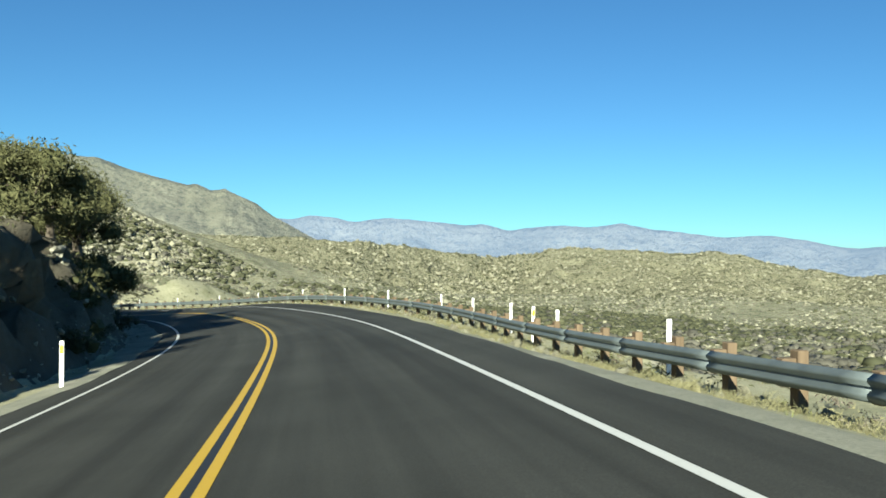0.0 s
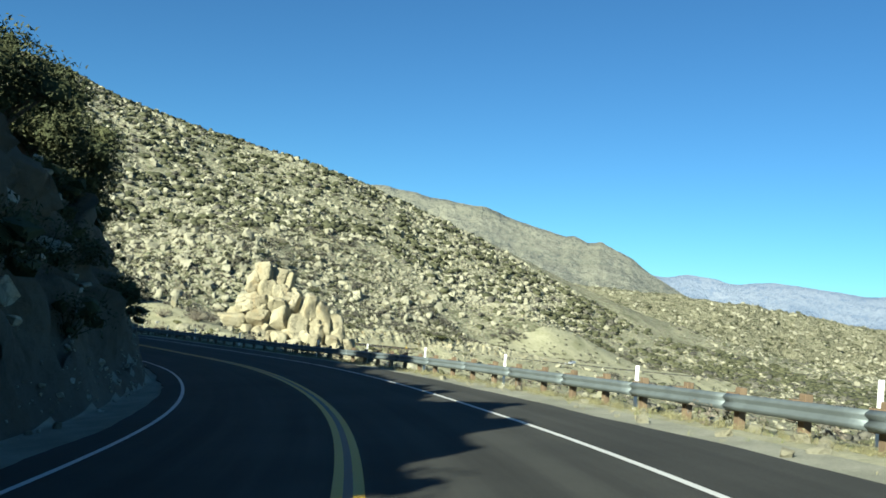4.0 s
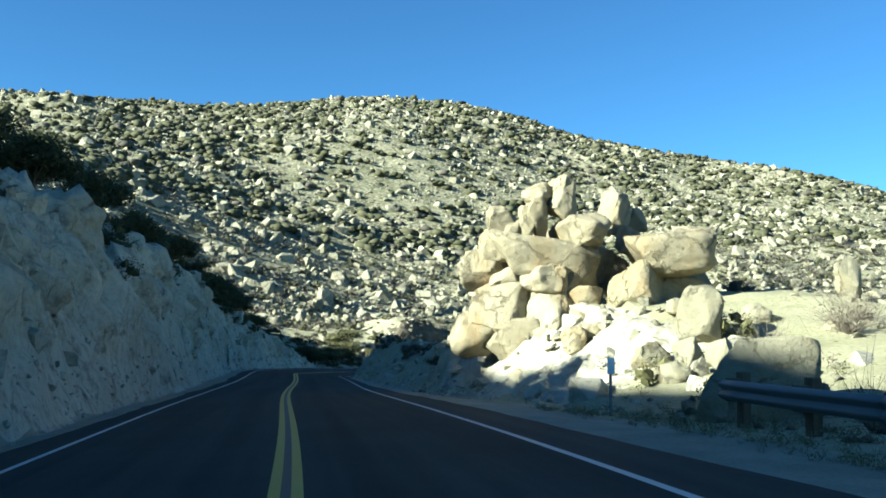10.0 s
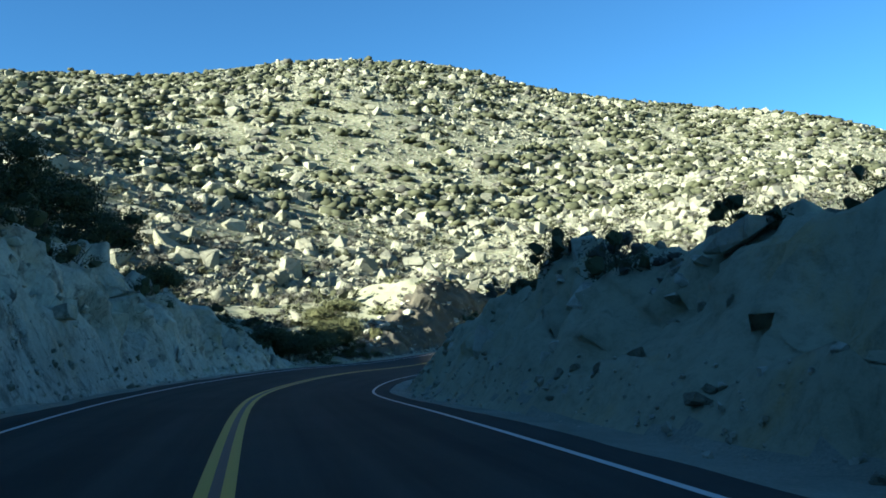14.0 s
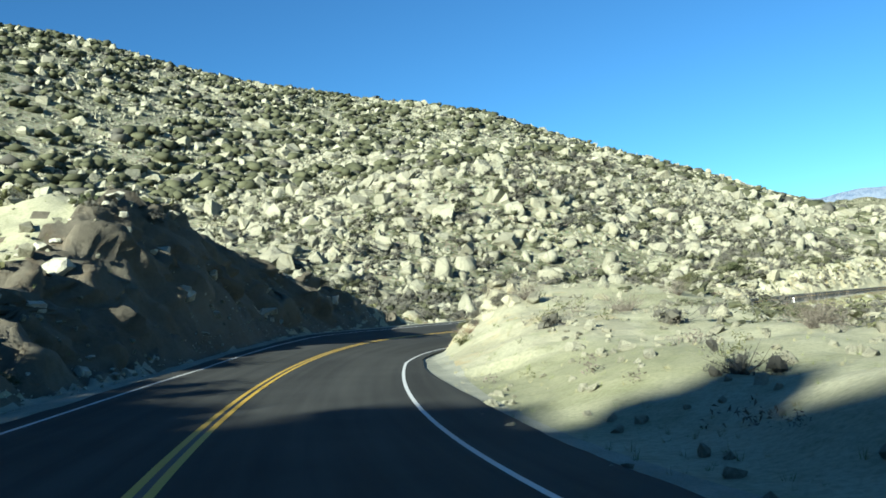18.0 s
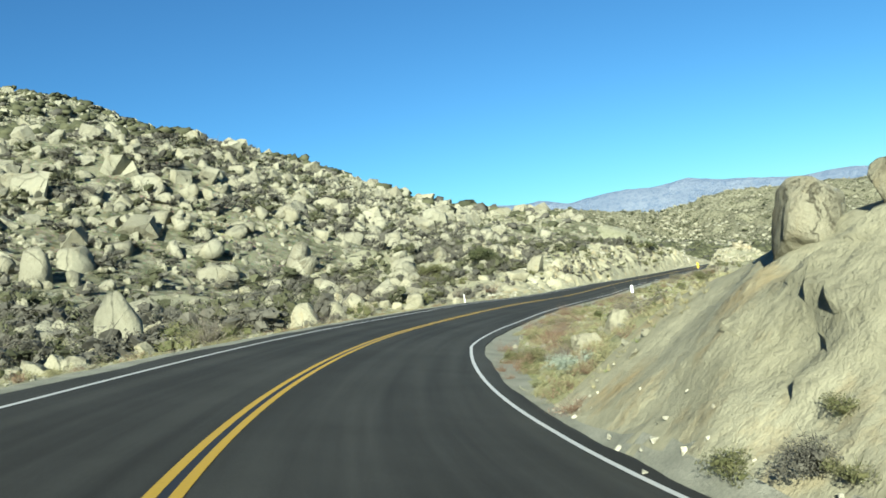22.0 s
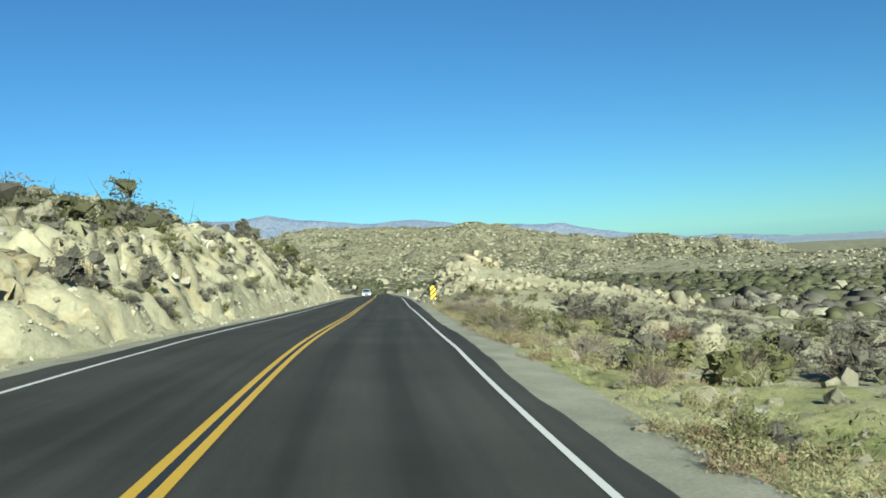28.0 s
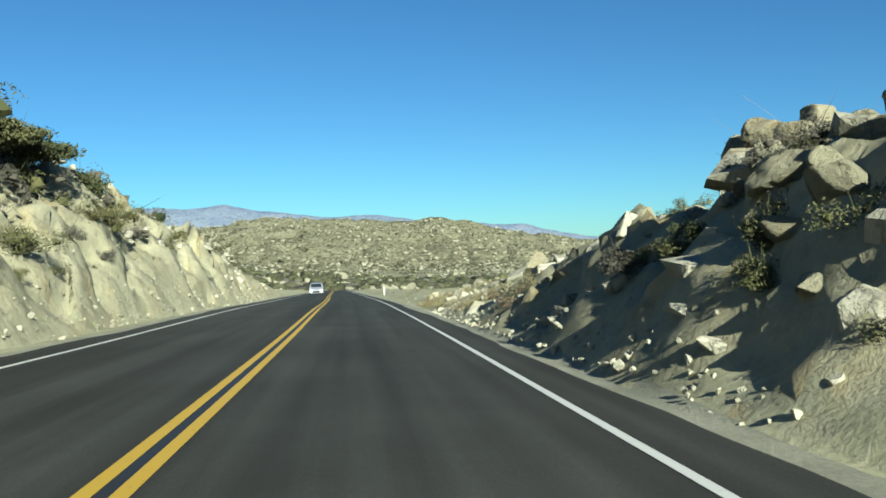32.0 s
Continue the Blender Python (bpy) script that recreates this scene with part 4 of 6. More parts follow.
def turned(rng, n, tilt=0.5):
    """n turn matrices, mostly about z."""
    a, b, c = rng.rand(n) * 2 * np.pi, rng.randn(n) * tilt, rng.randn(n) * tilt
    z, o = np.zeros(n), np.ones(n)
    rz = np.stack([np.cos(a), -np.sin(a), z, np.sin(a), np.cos(a), z, z, z, o], 1).reshape(-1, 3, 3)
    rx = np.stack([o, z, z, z, np.cos(b), -np.sin(b), z, np.sin(b), np.cos(b)], 1).reshape(-1, 3, 3)
    ry = np.stack([np.cos(c), z, np.sin(c), z, o, z, -np.sin(c), z, np.cos(c)], 1).reshape(-1, 3, 3)
    return rz @ rx @ ry


def stamp(name, shapes, place, size, rng, mat, smooth, tilt=0.5):
    """Many copies of a few shapes joined into one mesh. size: (n, 3)."""
    kind = rng.randint(len(shapes), size=len(place))
    V, F, base = [], [], 0
    R = turned(rng, len(place), tilt)
    for k, (v, f) in enumerate(shapes):
        m = kind == k
        n = int(m.sum())
        if not n:
            continue
        w = np.einsum("nij,nvj->nvi", R[m], v[None] * size[m][:, None]) + place[m][:, None]
        V.append(w.reshape(-1, 3))
        F.append((f[None] + (np.arange(n) * len(v))[:, None, None]).reshape(-1, f.shape[1]) + base)
        base += n * len(v)
    return put_mesh(name, np.concatenate(V), np.concatenate(F), [mat], smooth=smooth)


def bush_shape(seed, leaves, leaf, stems=0, tall=0.8, spread=1.0, heart=9, fill=0.8):
    """A low scrub bush of many small leaf blades round uneven dense clumps, on twigs."""
    rng = np.random.RandomState(seed)
    clumps = rng.randn(7, 3) * (0.42, 0.42, 0.2) * spread + (0, 0, 0.42 * tall)
    rad = rng.uniform(0.28, 0.5, 7)
    c = rng.randint(7, size=leaves)
    d = rng.randn(leaves, 3)
    d /= np.linalg.norm(d, axis=1)[:, None]
    p = clumps[c] + d * (rad[c] * rng.rand(leaves)**0.35)[:, None] * (1, 1, tall)
    p[:, 2] = np.abs(p[:, 2]) + 0.02
    a = rng.randn(leaves, 3)
    b = rng.randn(leaves, 3)
    a /= np.linalg.norm(a, axis=1)[:, None]
    b -= (a * b).sum(1)[:, None] * a
    b /= np.linalg.norm(b, axis=1)[:, None]
    s = leaf * rng.uniform(0.6, 1.4, leaves)[:, None]
    tri = np.stack([p - a * s * 0.9, p + b * s * 0.55, p + a * s * 0.9], 1)
    v = tri.reshape(-1, 3)
    f = np.arange(leaves * 3).reshape(-1, 3)
    for k in range(7 if fill else 0):
        hv, hf = block_shape(seed * 9 + k, heart, 0.9)
        q = clumps[k] + hv * rad[k] * fill * (1.1, 1.1, tall)
        q[:, 2] = np.maximum(q[:, 2], -0.05)
        f = np.r_[f, hf + len(v)]
        v = np.r_[v, q]
    for k in range(stems):
        tip = clumps[k % 7] + rng.randn(3) * 0.3
        tip[2] = abs(tip[2]) + 0.25
        foot = rng.randn(3) * (0.06, 0.06, 0)
        side = np.cross(tip - foot, rng.randn(3))
        side = side / np.linalg.norm(side) * 0.016
        mid = (foot + tip) / 2 + rng.randn(3) * 0.06
        q = np.array([foot - side, foot + side, mid + side * 0.7, mid - side * 0.7, tip])
        b0 = len(v)
        v = np.r_[v, q]
        f = np.r_[f, np.array([[0, 1, 2], [0, 2, 3], [3, 2, 4]]) + b0]
    return v, f


def twig_shape(seed, stems=60, tall=1.0):
    """A bare, grey, much-forked desert shrub."""
    rng = np.random.RandomState(seed)
    V, F = [], []
    for k in range(stems):
        a, lean = rng.rand() * 6.283, rng.uniform(0.1, 1.0)
        p = np.array([0.08 * math.cos(a), 0.08 * math.sin(a), 0])
        d = np.array([lean * math.cos(a), lean * math.sin(a), 1.0 * tall])
        w = 0.011
        for j in range(5):
            q = p + d * rng.uniform(0.12, 0.24)
            side = np.cross(d, rng.randn(3))
            side = side / np.linalg.norm(side) * w
            b0 = len(V) * 1
            V += [p - side, p + side, q + side * 0.7, q - side * 0.7]
            F += [[b0, b0 + 1, b0 + 2], [b0, b0 + 2, b0 + 3]]
            p, w = q, w * 0.72
            d = d + rng.randn(3) * 0.5
    return np.array(V), np.array(F)


def grass_shape(seed, blades=14, tall=0.4):
    rng = np.random.RandomState(seed)
    a, r = rng.rand(blades) * 6.283, rng.rand(blades) * 0.22
    p = np.stack([r * np.cos(a), r * np.sin(a), 0 * a], 1)
    t = p + np.stack([np.cos(a) * 0.2, np.sin(a) * 0.2, tall * rng.uniform(0.5, 1.2, blades)], 1) * rng.uniform(0.6, 1.2, (blades, 1))
    side = np.stack([-np.sin(a), np.cos(a), 0 * a], 1) * 0.012
    v = np.stack([p - side, p + side, t], 1).reshape(-1, 3)
    return v, np.arange(blades * 3).reshape(-1, 3)


FAR_BUSH = [dome_shape(200 + k) for k in range(12)]
MID_BUSH = [bush_shape(220 + k, 300, 0.072, 4, 0.85, 1.0, 8, 0.64) for k in range(8)]
NEAR_BUSH = [bush_shape(240 + k, 1900, 0.048, 34, 0.9, 1.0, 12, 0.32) for k in range(6)]
SLOPE_BUSH = [bush_shape(350 + k, 330, 0.07, 6, 0.85, 1.0, 9, 0.66) for k in range(8)]
BACK_BUSH = [bush_shape(380 + k, 620, 0.058, 18, 0.9, 1.0, 12, 0.6) for k in range(6)]
LOW_SCRUB = [bush_shape(290 + k, 62, 0.125, 0, 0.9, 0.8, 5, 0) for k in range(6)]
VERGE_SCRUB = [bush_shape(330 + k, 80, 0.095, 6, 0.8, 0.8, 5, 0) for k in range(6)]
GRASS = [grass_shape(280 + k) for k in range(5)]


# ---- scattered country ----
def field(n, xr, yr, seed):
    rng = np.random.RandomState(seed)
    return rng, rng.uniform(*xr, n), rng.uniform(*yr, n)


def scatter_hill():
    """Boulders and scrub over the hillsides and the plain, thickest beside the road's valley."""
    rng, x, y = field(260000, (-720, 60), (120, 800), 5)
    s, lat = locate(x, y)
    z0 = coarse(x, y)
    hill = np.maximum(ease(-24, -6, z0) * ((x < -150) | (y > 420)), 0.85 * ((lat < 0) & (lat > -120) & (s > 398) & (s < 600)))
    by = 1 - ease(150, 420, np.abs(lat))
    patch = fbm(x / 38, y / 38, 4) + 0.5
    keep = (np.abs(lat) > 13) & (rng.rand(len(x)) < (0.03 + (0.15 + 0.22 * by) * hill) * np.clip(patch * 1.9, 0.45, 1)) & (np.hypot(x + 209, y - 285) < 580)
    x, y, lat, hill, by = x[keep], y[keep], lat[keep], hill[keep], by[keep]
    keep = faces_valley(x, y)
    x, y, lat, hill, by = x[keep], y[keep], lat[keep], hill[keep], by[keep]
    n = len(x)
    size = np.clip(0.42 + rng.pareto(2.2, n) * 0.48, 0.42, 2.9) * np.where(np.abs(lat) < 45, 0.75, 1)
    dim = size[:, None] * rng.uniform(0.65, 1.35, (n, 3)) * (1, 1, 0.85)
    z = ground_height(x, y)
    place = np.stack([x, y, z + dim[:, 2] * 0.2], 1)
    near = np.abs(lat) < 60
    ob = stamp("hill_boulders", FAR_SHAPES, place[~near], dim[~near], rng, ROCK_FAR, False, 0.35)
    tagged(ob, "pale granite boulders strewn over the hillsides", "boulders", kind="stuff")
    ob = stamp("slope_boulders", WORN_SHAPES, place[near], dim[near], rng, ROCK_FAR, True)
    tagged(ob, "pale granite boulders on the lower slopes", "boulders", kind="stuff")
    rng, x, y = field(110000, (-720, 300), (100, 800), 6)
    s, lat = locate(x, y)
    patch = fbm(x / 40 + 9, y / 40, 4) + 0.5
    east = (x > -150) & (y < 480)
    by = 1 - ease(120, 400, np.abs(lat))
    keep = (np.abs(lat) > 14.5) & (rng.rand(len(x)) < np.where(east, 0.1 + 0.1 * by, np.where(np.abs(lat) > 80, 0.2 + 0.1 * by, 0.3 + 0.12 * by)) * np.where((lat > 0) & (lat < 75) & (s > 395), 0.6, np.where(np.abs(lat) < 60, 1.4, 1)) * np.where((lat < 0) & (lat > -150) & (s > 345) & (s < 640), 0, 1) * np.clip(patch * 1.8, 0.2, 1)) & (np.hypot(x + 180, y - 330) < 580)
    x, y, s, lat, east = x[keep], y[keep], s[keep], lat[keep], east[keep]
    keep = faces_valley(x, y)
    x, y, s, lat, east = x[keep], y[keep], s[keep], lat[keep], east[keep]
    n = len(x)
    z = ground_height(x, y)
    big = rng.rand(n) < 0.55
    size = np.where(big, rng.uniform(1.8, 3.3, n), rng.uniform(0.9, 1.8, n)) * np.where(np.abs(lat) < 40, 0.5, np.where(np.abs(lat) < 80, 0.85, 1.35))
    dim = size[:, None] * rng.uniform(0.8, 1.3, (n, 3)) * (1.15, 1.15, 0.8)
    place = np.stack([x, y, z - 0.1], 1)
    dark = (big & ~east & (rng.rand(n) < 0.85)) | (rng.rand(n) < np.where(east, 0.3, 0.4))
    dark &= (np.abs(lat) > 90) | (rng.rand(n) < 0.5)
    near = (np.abs(lat) < 52) & ((s > 395) | (np.abs(lat) < 28))
    for nm, shapes, m, mat, lab in (("hill_scrub", FAR_BUSH, dark & ~near, LEAF_HILL, "olive-green scrub bushes on the hillsides"),
                                    ("hill_scrub", FAR_BUSH, ~dark & ~near, LEAF_GREY, "dry grey scrub on the hillsides"),
                                    ("slope_scrub", MID_BUSH, dark & near, LEAF_HILL, "olive scrub bushes on the lower slopes"),
                                    ("slope_scrub", MID_BUSH, ~dark & near, LEAF_GREY, "dry grey scrub on the lower slopes")):
        tagged(stamp(nm, shapes, place[m], dim[m], rng, mat, shapes is FAR_BUSH, 0.12), lab, "scrub", kind="stuff")


scatter_hill()


def near_hill_cover():
    """Thick grey scrub and big boulders on the hill inside the last bend, thinner scrub on the flat across the road."""
    rng = np.random.RandomState(91)
    for name, shapes, n, a, b, power, lo, hi, mat, smooth, lab, cat in (
            ("slope_scrub", SLOPE_BUSH, 2500, -12, -150, 1.35, 1.1, 2.7, LEAF_GREY, False, "dense dry grey scrub bushes on the hillside", "scrub"),
            ("slope_scrub", SLOPE_BUSH, 1300, -12, -150, 1.35, 1.2, 2.9, LEAF_HILL, False, "dark olive scrub bushes on the hillside", "scrub"),
            ("hillside_boulders", WORN_SHAPES, 900, -12, -110, 0.8, 0.45, 2.2, ROCK_FAR, True, "big pale granite boulders on the hillside", "boulders"),
            ("flat_scrub", SLOPE_BUSH, 520, 12, 60, 0.8, 0.5, 1.15, LEAF_GREY, False, "dry grey scrub on the flat below the road", "scrub")):
        s, lat = rng.uniform(402 if a > 0 else 345, 618, n), a + (b - a) * rng.rand(n)**power
        ok = (rng.rand(n) < np.clip((fbm(s / 11, lat / 11 + 5, 3) + 0.5) * 1.7, 0.3, 1)) & ((s < 590) | (lat < 0)) & ((s > 402) | (lat < -16))
        x, y, _ = on_road(s[ok], lat[ok])
        k = len(x)
        dim = (lo + (hi - lo) * rng.rand(k, 1)**1.8) * rng.uniform(0.8, 1.3, (k, 3)) * (1, 1, 0.9)
        dim *= np.where(np.abs(lat[ok]) < 30, 0.7 if smooth or a > 0 else 0.85, 1)[:, None]
        lift = dim[:, 2] * 0.2 if smooth else -0.08
        tagged(stamp(name, shapes, np.stack([x, y, ground_height(x, y) + lift], 1), dim, rng, mat, smooth, 0.5 if smooth else 0.12), lab, cat, kind="stuff")


near_hill_cover()


def low_hill_cover():
    rng = np.random.RandomState(61)
    me = bpy.data.objects["low_hills"].data
    co = np.empty(len(me.vertices) * 3, np.float32)
    me.vertices.foreach_get("co", co)
    co = co.reshape(-1, 3)
    co = co[620 * 2:]
    for name, shapes, n, lo, hi, mat, lab in (("low_hill_boulders", FAR_SHAPES, 6000, 1.0, 4.0, ROCK_FAR, "pale boulders on the low hills"), ("low_hill_scrub", FAR_BUSH, 2600, 2.0, 4.5, LEAF_HILL, "olive scrub on the low hills")):
        p = co[rng.randint(len(co), size=n)] + rng.randn(n, 3) * (3, 3, 0)
        size = lo + (hi - lo) * rng.rand(n, 1)**2.5
        tagged(stamp(name, shapes, p, size * rng.uniform(0.7, 1.3, (n, 3)) * (1, 1, 0.7), rng, mat, True, 0.2), lab, "scrub" if "scrub" in name else "boulders", kind="stuff")


low_hill_cover()


def plain_cover():
    """Scrub and pale stones over the desert plain to the north and east."""
    rng, x, y = field(30000, (-160, 720), (140, 1150), 63)
    s, lat = locate(x, y)
    keep = (np.abs(lat) > 40) & (rng.rand(len(x)) < np.clip((fbm(x / 70, y / 70, 4) + 0.45) * 1.5, 0.1, 1))
    x, y = x[keep], y[keep]
    place, n = np.stack([x, y, land(x, y) - 0.1], 1), len(x)
    kind = rng.rand(n)
    for name, shapes, m, lo, hi, mat, lab, cat in (("plain_scrub", FAR_BUSH, kind < 0.26, 1.4, 3.4, LEAF_HILL, "olive scrub on the desert plain", "scrub"), ("plain_scrub", FAR_BUSH, (kind > 0.26) & (kind < 0.42), 1.2, 2.6, LEAF_GREY, "grey scrub on the desert plain", "scrub"),
                                                   ("plain_boulders", FAR_SHAPES, kind > 0.55, 0.5, 2.4, ROCK_FAR, "pale boulders on the desert plain", "boulders")):
        q = place[m]
        tagged(stamp(name, shapes, q, (lo + (hi - lo) * rng.rand(len(q), 1)**2) * rng.uniform(0.75, 1.3, (len(q), 3)) * (1, 1, 0.8), rng, mat, True, 0.2), lab, cat, kind="stuff")


plain_cover()


def bank_rocks():
    """Angular blocks that stand half out of the cut faces."""
    rng = np.random.RandomState(44)
    n = 6500
    s, side = rng.uniform(70, 640, n), np.where(rng.rand(n) < 0.5, -1, 1)
    col = lambda k: np.where(side < 0, np.interp(s, SIDES[-1][:, 0], SIDES[-1][:, k]), np.interp(s, SIDES[1][:, 0], SIDES[1][:, k]))
    foot, top, rise = col(1), col(2), col(3)
    d = foot + 0.4 + rng.rand(n)**0.8 * (top - foot + 1.8)
    ok = (rise > 0.8) & (fbm(s / 7, d / 3 + side * 9, 3) > -0.05)
    ok &= (side < 0) | (s < 360) | (s > 405)
    s, d, side, rise = s[ok], d[ok], side[ok], rise[ok]
    x, y, _ = on_road(s, d * side)
    size = np.clip(0.14 + rng.pareto(2.8, len(s)) * 0.16, 0.12, 0.55)
    dim = size[:, None] * rng.uniform(0.6, 1.5, (len(s), 3)) * (1.2, 1.2, 0.7)
    z = ground_height(x, y)
    ob = stamp("bank_rocks", MID_SHAPES, np.stack([x, y, z - dim[:, 2] * 0.3], 1), dim, rng, ROCK_CUT, False, 0.35)
    tagged(ob, "jointed granite blocks standing out of the cut banks", "rocks", kind="stuff")
    # rubble fallen to the foot of the banks
    n = 9000
    s, side = rng.uniform(70, 620, n), np.where(rng.rand(n) < 0.4, -1, 1)
    foot, rise = col(1), col(3)
    ok = (rise > 0.9) & ((side < 0) | (s < 352) | (s > 402) | (rng.rand(n) < 0.25))
    x, y, _ = on_road(s[ok], side[ok] * np.maximum(foot[ok] + 0.3 + rng.randn(ok.sum()) * 0.32, 4.75))
    dim = np.clip(0.022 + rng.pareto(2.4, len(x)) * 0.022, 0.02, 0.085)[:, None] * rng.uniform(0.7, 1.4, (len(x), 3))
    ob = stamp("bank_rubble", FAR_SHAPES, np.stack([x, y, ground_height(x, y) + dim[:, 2] * 0.2], 1), dim, rng, ROCK_CUT, False, 0.4)
    tagged(ob, "small broken granite rubble at the foot of the banks", "rocks", kind="stuff")


bank_rocks()


# ---- roadside things ----
def thing(name, s, lat, label, category, group="", turn=0.0, dz=0.0, level=None):
    """An empty at its base beside the road, its x axis pointing right of the road."""
    x, y, _ = on_road(s, lat)
    z = float(ground_height([float(x)], [float(y)])[0]) if level is None else level
    e = new(name)
    e.matrix_world = pose(float(x), float(y), z + dz, 0, 0, math.degrees(heading(s)) + turn)
    return tagged(e, label, category, group)


_boulder_mesh = []
for _q, (_v, _f) in enumerate(NEAR_SHAPES):
    _o = put_mesh("boulder", _v, _f, [ROCK])
    _boulder_mesh.append(_o.data)
    bpy.data.objects.remove(_o)
_stack_mesh = []
for _q in range(12):
    _o = put_mesh("boulder", *boulder_shape(120 + _q, 4, 8, 0.15, 0.56, 0.86, 0.76), [ROCK_TAN])
    _stack_mesh.append(_o.data)
    bpy.data.objects.remove(_o)


def boulder(place, size, seed, parent=None, label="", group="", name="boulder", tilt=0.25, turn=None):
    rng = np.random.RandomState(seed)
    ob = new(name, _stack_mesh[seed % len(_stack_mesh)] if parent else _boulder_mesh[seed % len(_boulder_mesh)])
    a = rng.rand() * 6.28 if turn is None else radians(turn)
    ob.matrix_basis = Matrix.LocRotScale(place, Euler((rng.randn() * tilt, rng.randn() * tilt, a)), Vector(size))
    if parent:
        ob.parent = parent
    else:
        tagged(ob, label or "pale weathered granite boulder beside the road", "boulder", group)
    return ob


# Outcrops: boulders by name of stack; sideways, depth, height of the middle, half sizes.
def outcrop(name, origin, yaw, stones, label, seed, grow=1.12):
    e = new(name)
    e.matrix_world = pose(*origin, 0, 0, yaw)
    tagged(e, label, "rock outcrop")
    for k, (u, w, v, a, b, c) in enumerate(stones):
        boulder((u, w, v), (a * grow, b * grow, c * grow), seed + k * 5, e, name="boulder", tilt=0.1, turn=(seed * 7 + k * 53) % 4 * 90 + (k * 37 % 30) - 15)
    return e


TOWER = [(0.2, -0.2, 11.4, 1.15, 1.2, 1.45), (1.9, 0.1, 10.0, 1.0, 1.2, 2.0), (-1.0, -0.1, 9.8, 1.05, 1.2, 1.4), (0.5, -0.7, 9.0, 1.0, 1.0, 1.2), (3.3, 0.2, 9.4, 0.85, 1.1, 1.7),
         (-1.8, -0.8, 6.9, 1.5, 1.4, 1.5), (0.1, -1.2, 7.2, 1.2, 1.1, 1.1), (2.3, -1.0, 7.2, 1.6, 1.3, 1.0), (4.5, -0.4, 7.4, 0.85, 1.1, 1.7), (6.5, -0.6, 6.3, 1.7, 1.3, 1.9), (8.5, -0.4, 5.4, 1.5, 1.3, 2.1), (10.1, 0, 4.3, 1.1, 1.2, 1.6),
         (-3.4, -1.4, 4.6, 1.8, 1.4, 1.0), (-0.2, -1.7, 4.9, 1.7, 1.3, 1.3), (2.8, -1.5, 4.8, 1.3, 1.2, 1.9), (5.2, -1.4, 4.0, 1.2, 1.2, 1.7), (7.6, -1.3, 3.2, 1.4, 1.2, 1.3), (10.4, -1.0, 2.8, 1.4, 1.2, 1.5), (12.3, -0.8, 1.8, 1.2, 1.2, 1.2)]
TOWER2 = [(-5.4, -1.8, 2.6, 1.3, 1.2, 0.8), (-3.8, -2.2, 2.4, 1.5, 1.2, 1.0), (-1.6, -2.4, 2.6, 1.4, 1.2, 1.1), (0.6, -2.4, 2.6, 1.3, 1.1, 1.2), (2.6, -2.3, 2.2, 1.3, 1.2, 1.0), (4.6, -2.3, 1.7, 1.4, 1.2, 1.0), (6.8, -2.4, 1.1, 1.3, 1.2, 0.8),
          (-6.6, -2.4, 1.0, 1.4, 1.2, 0.9), (-4.4, -2.8, 0.7, 1.5, 1.2, 0.9), (-2.2, -3.0, 0.7, 1.4, 1.2, 0.9), (0.2, -3.1, 0.6, 1.5, 1.2, 0.9), (8.8, -2.2, 1.0, 1.3, 1.2, 0.9), (11.2, -1.8, 0.8, 1.4, 1.2, 0.9), (13.6, -1.2, 0.6, 1.4, 1.2, 0.8),
          (0.8, 1.8, 5.2, 3.0, 2.2, 5.4), (6.6, 1.8, 3.4, 3.6, 2.0, 3.3), (-2.2, 1.4, 2.6, 3.0, 2.0, 2.8), (11.0, 1.4, 1.2, 2.4, 1.8, 1.8)]
STACK = [(1.2, 2.4, 6.28, 0.58, 0.62, 0.8), (0.3, 2.4, 6.5, 0.44, 0.5, 0.4), (0.38, 2.4, 5.75, 0.48, 0.55, 0.7), (-0.92, 2.4, 5.5, 0.48, 0.5, 0.62), (-0.5, 2.5, 5.15, 0.42, 0.5, 0.6), (-0.1, 2.2, 5.5, 0.26, 0.4, 0.5), (-1.1, 2.6, 4.65, 0.55, 0.6, 0.6),
         (1.8, 2.2, 5.1, 1.3, 0.9, 0.56), (0.6, 2.6, 4.15, 2.0, 1.4, 1.0), (-1.7, 2.6, 3.8, 0.62, 0.8, 0.8), (-0.7, 1.9, 3.3, 0.62, 0.6, 0.46), (0.6, 1.5, 3.4, 0.85, 0.6, 0.5), (-0.9, 1.8, 2.1, 1.1, 0.9, 1.1), (0.7, 1.6, 2.1, 1.4, 0.9, 1.1), (-0.1, 1.4, 1.2, 1.3, 0.8, 0.9), (1.9, 1.2, 1.6, 1.2, 0.8, 0.9), (-1.7, 2.0, 1.4, 0.9, 0.8, 0.8),
         (3.5, 4.5, 6.1, 0.7, 0.7, 0.72), (4.6, 5.0, 5.9, 0.36, 0.4, 0.45), (3.8, 3.6, 5.0, 0.34, 0.4, 0.46),
         (4.7, 1.0, 4.4, 1.45, 1.3, 0.85), (5.8, 1.8, 5.0, 0.8, 0.9, 0.42), (3.6, 0.8, 2.8, 0.95, 1.1, 1.2), (5.1, 1.4, 2.7, 0.7, 0.9, 0.8)]
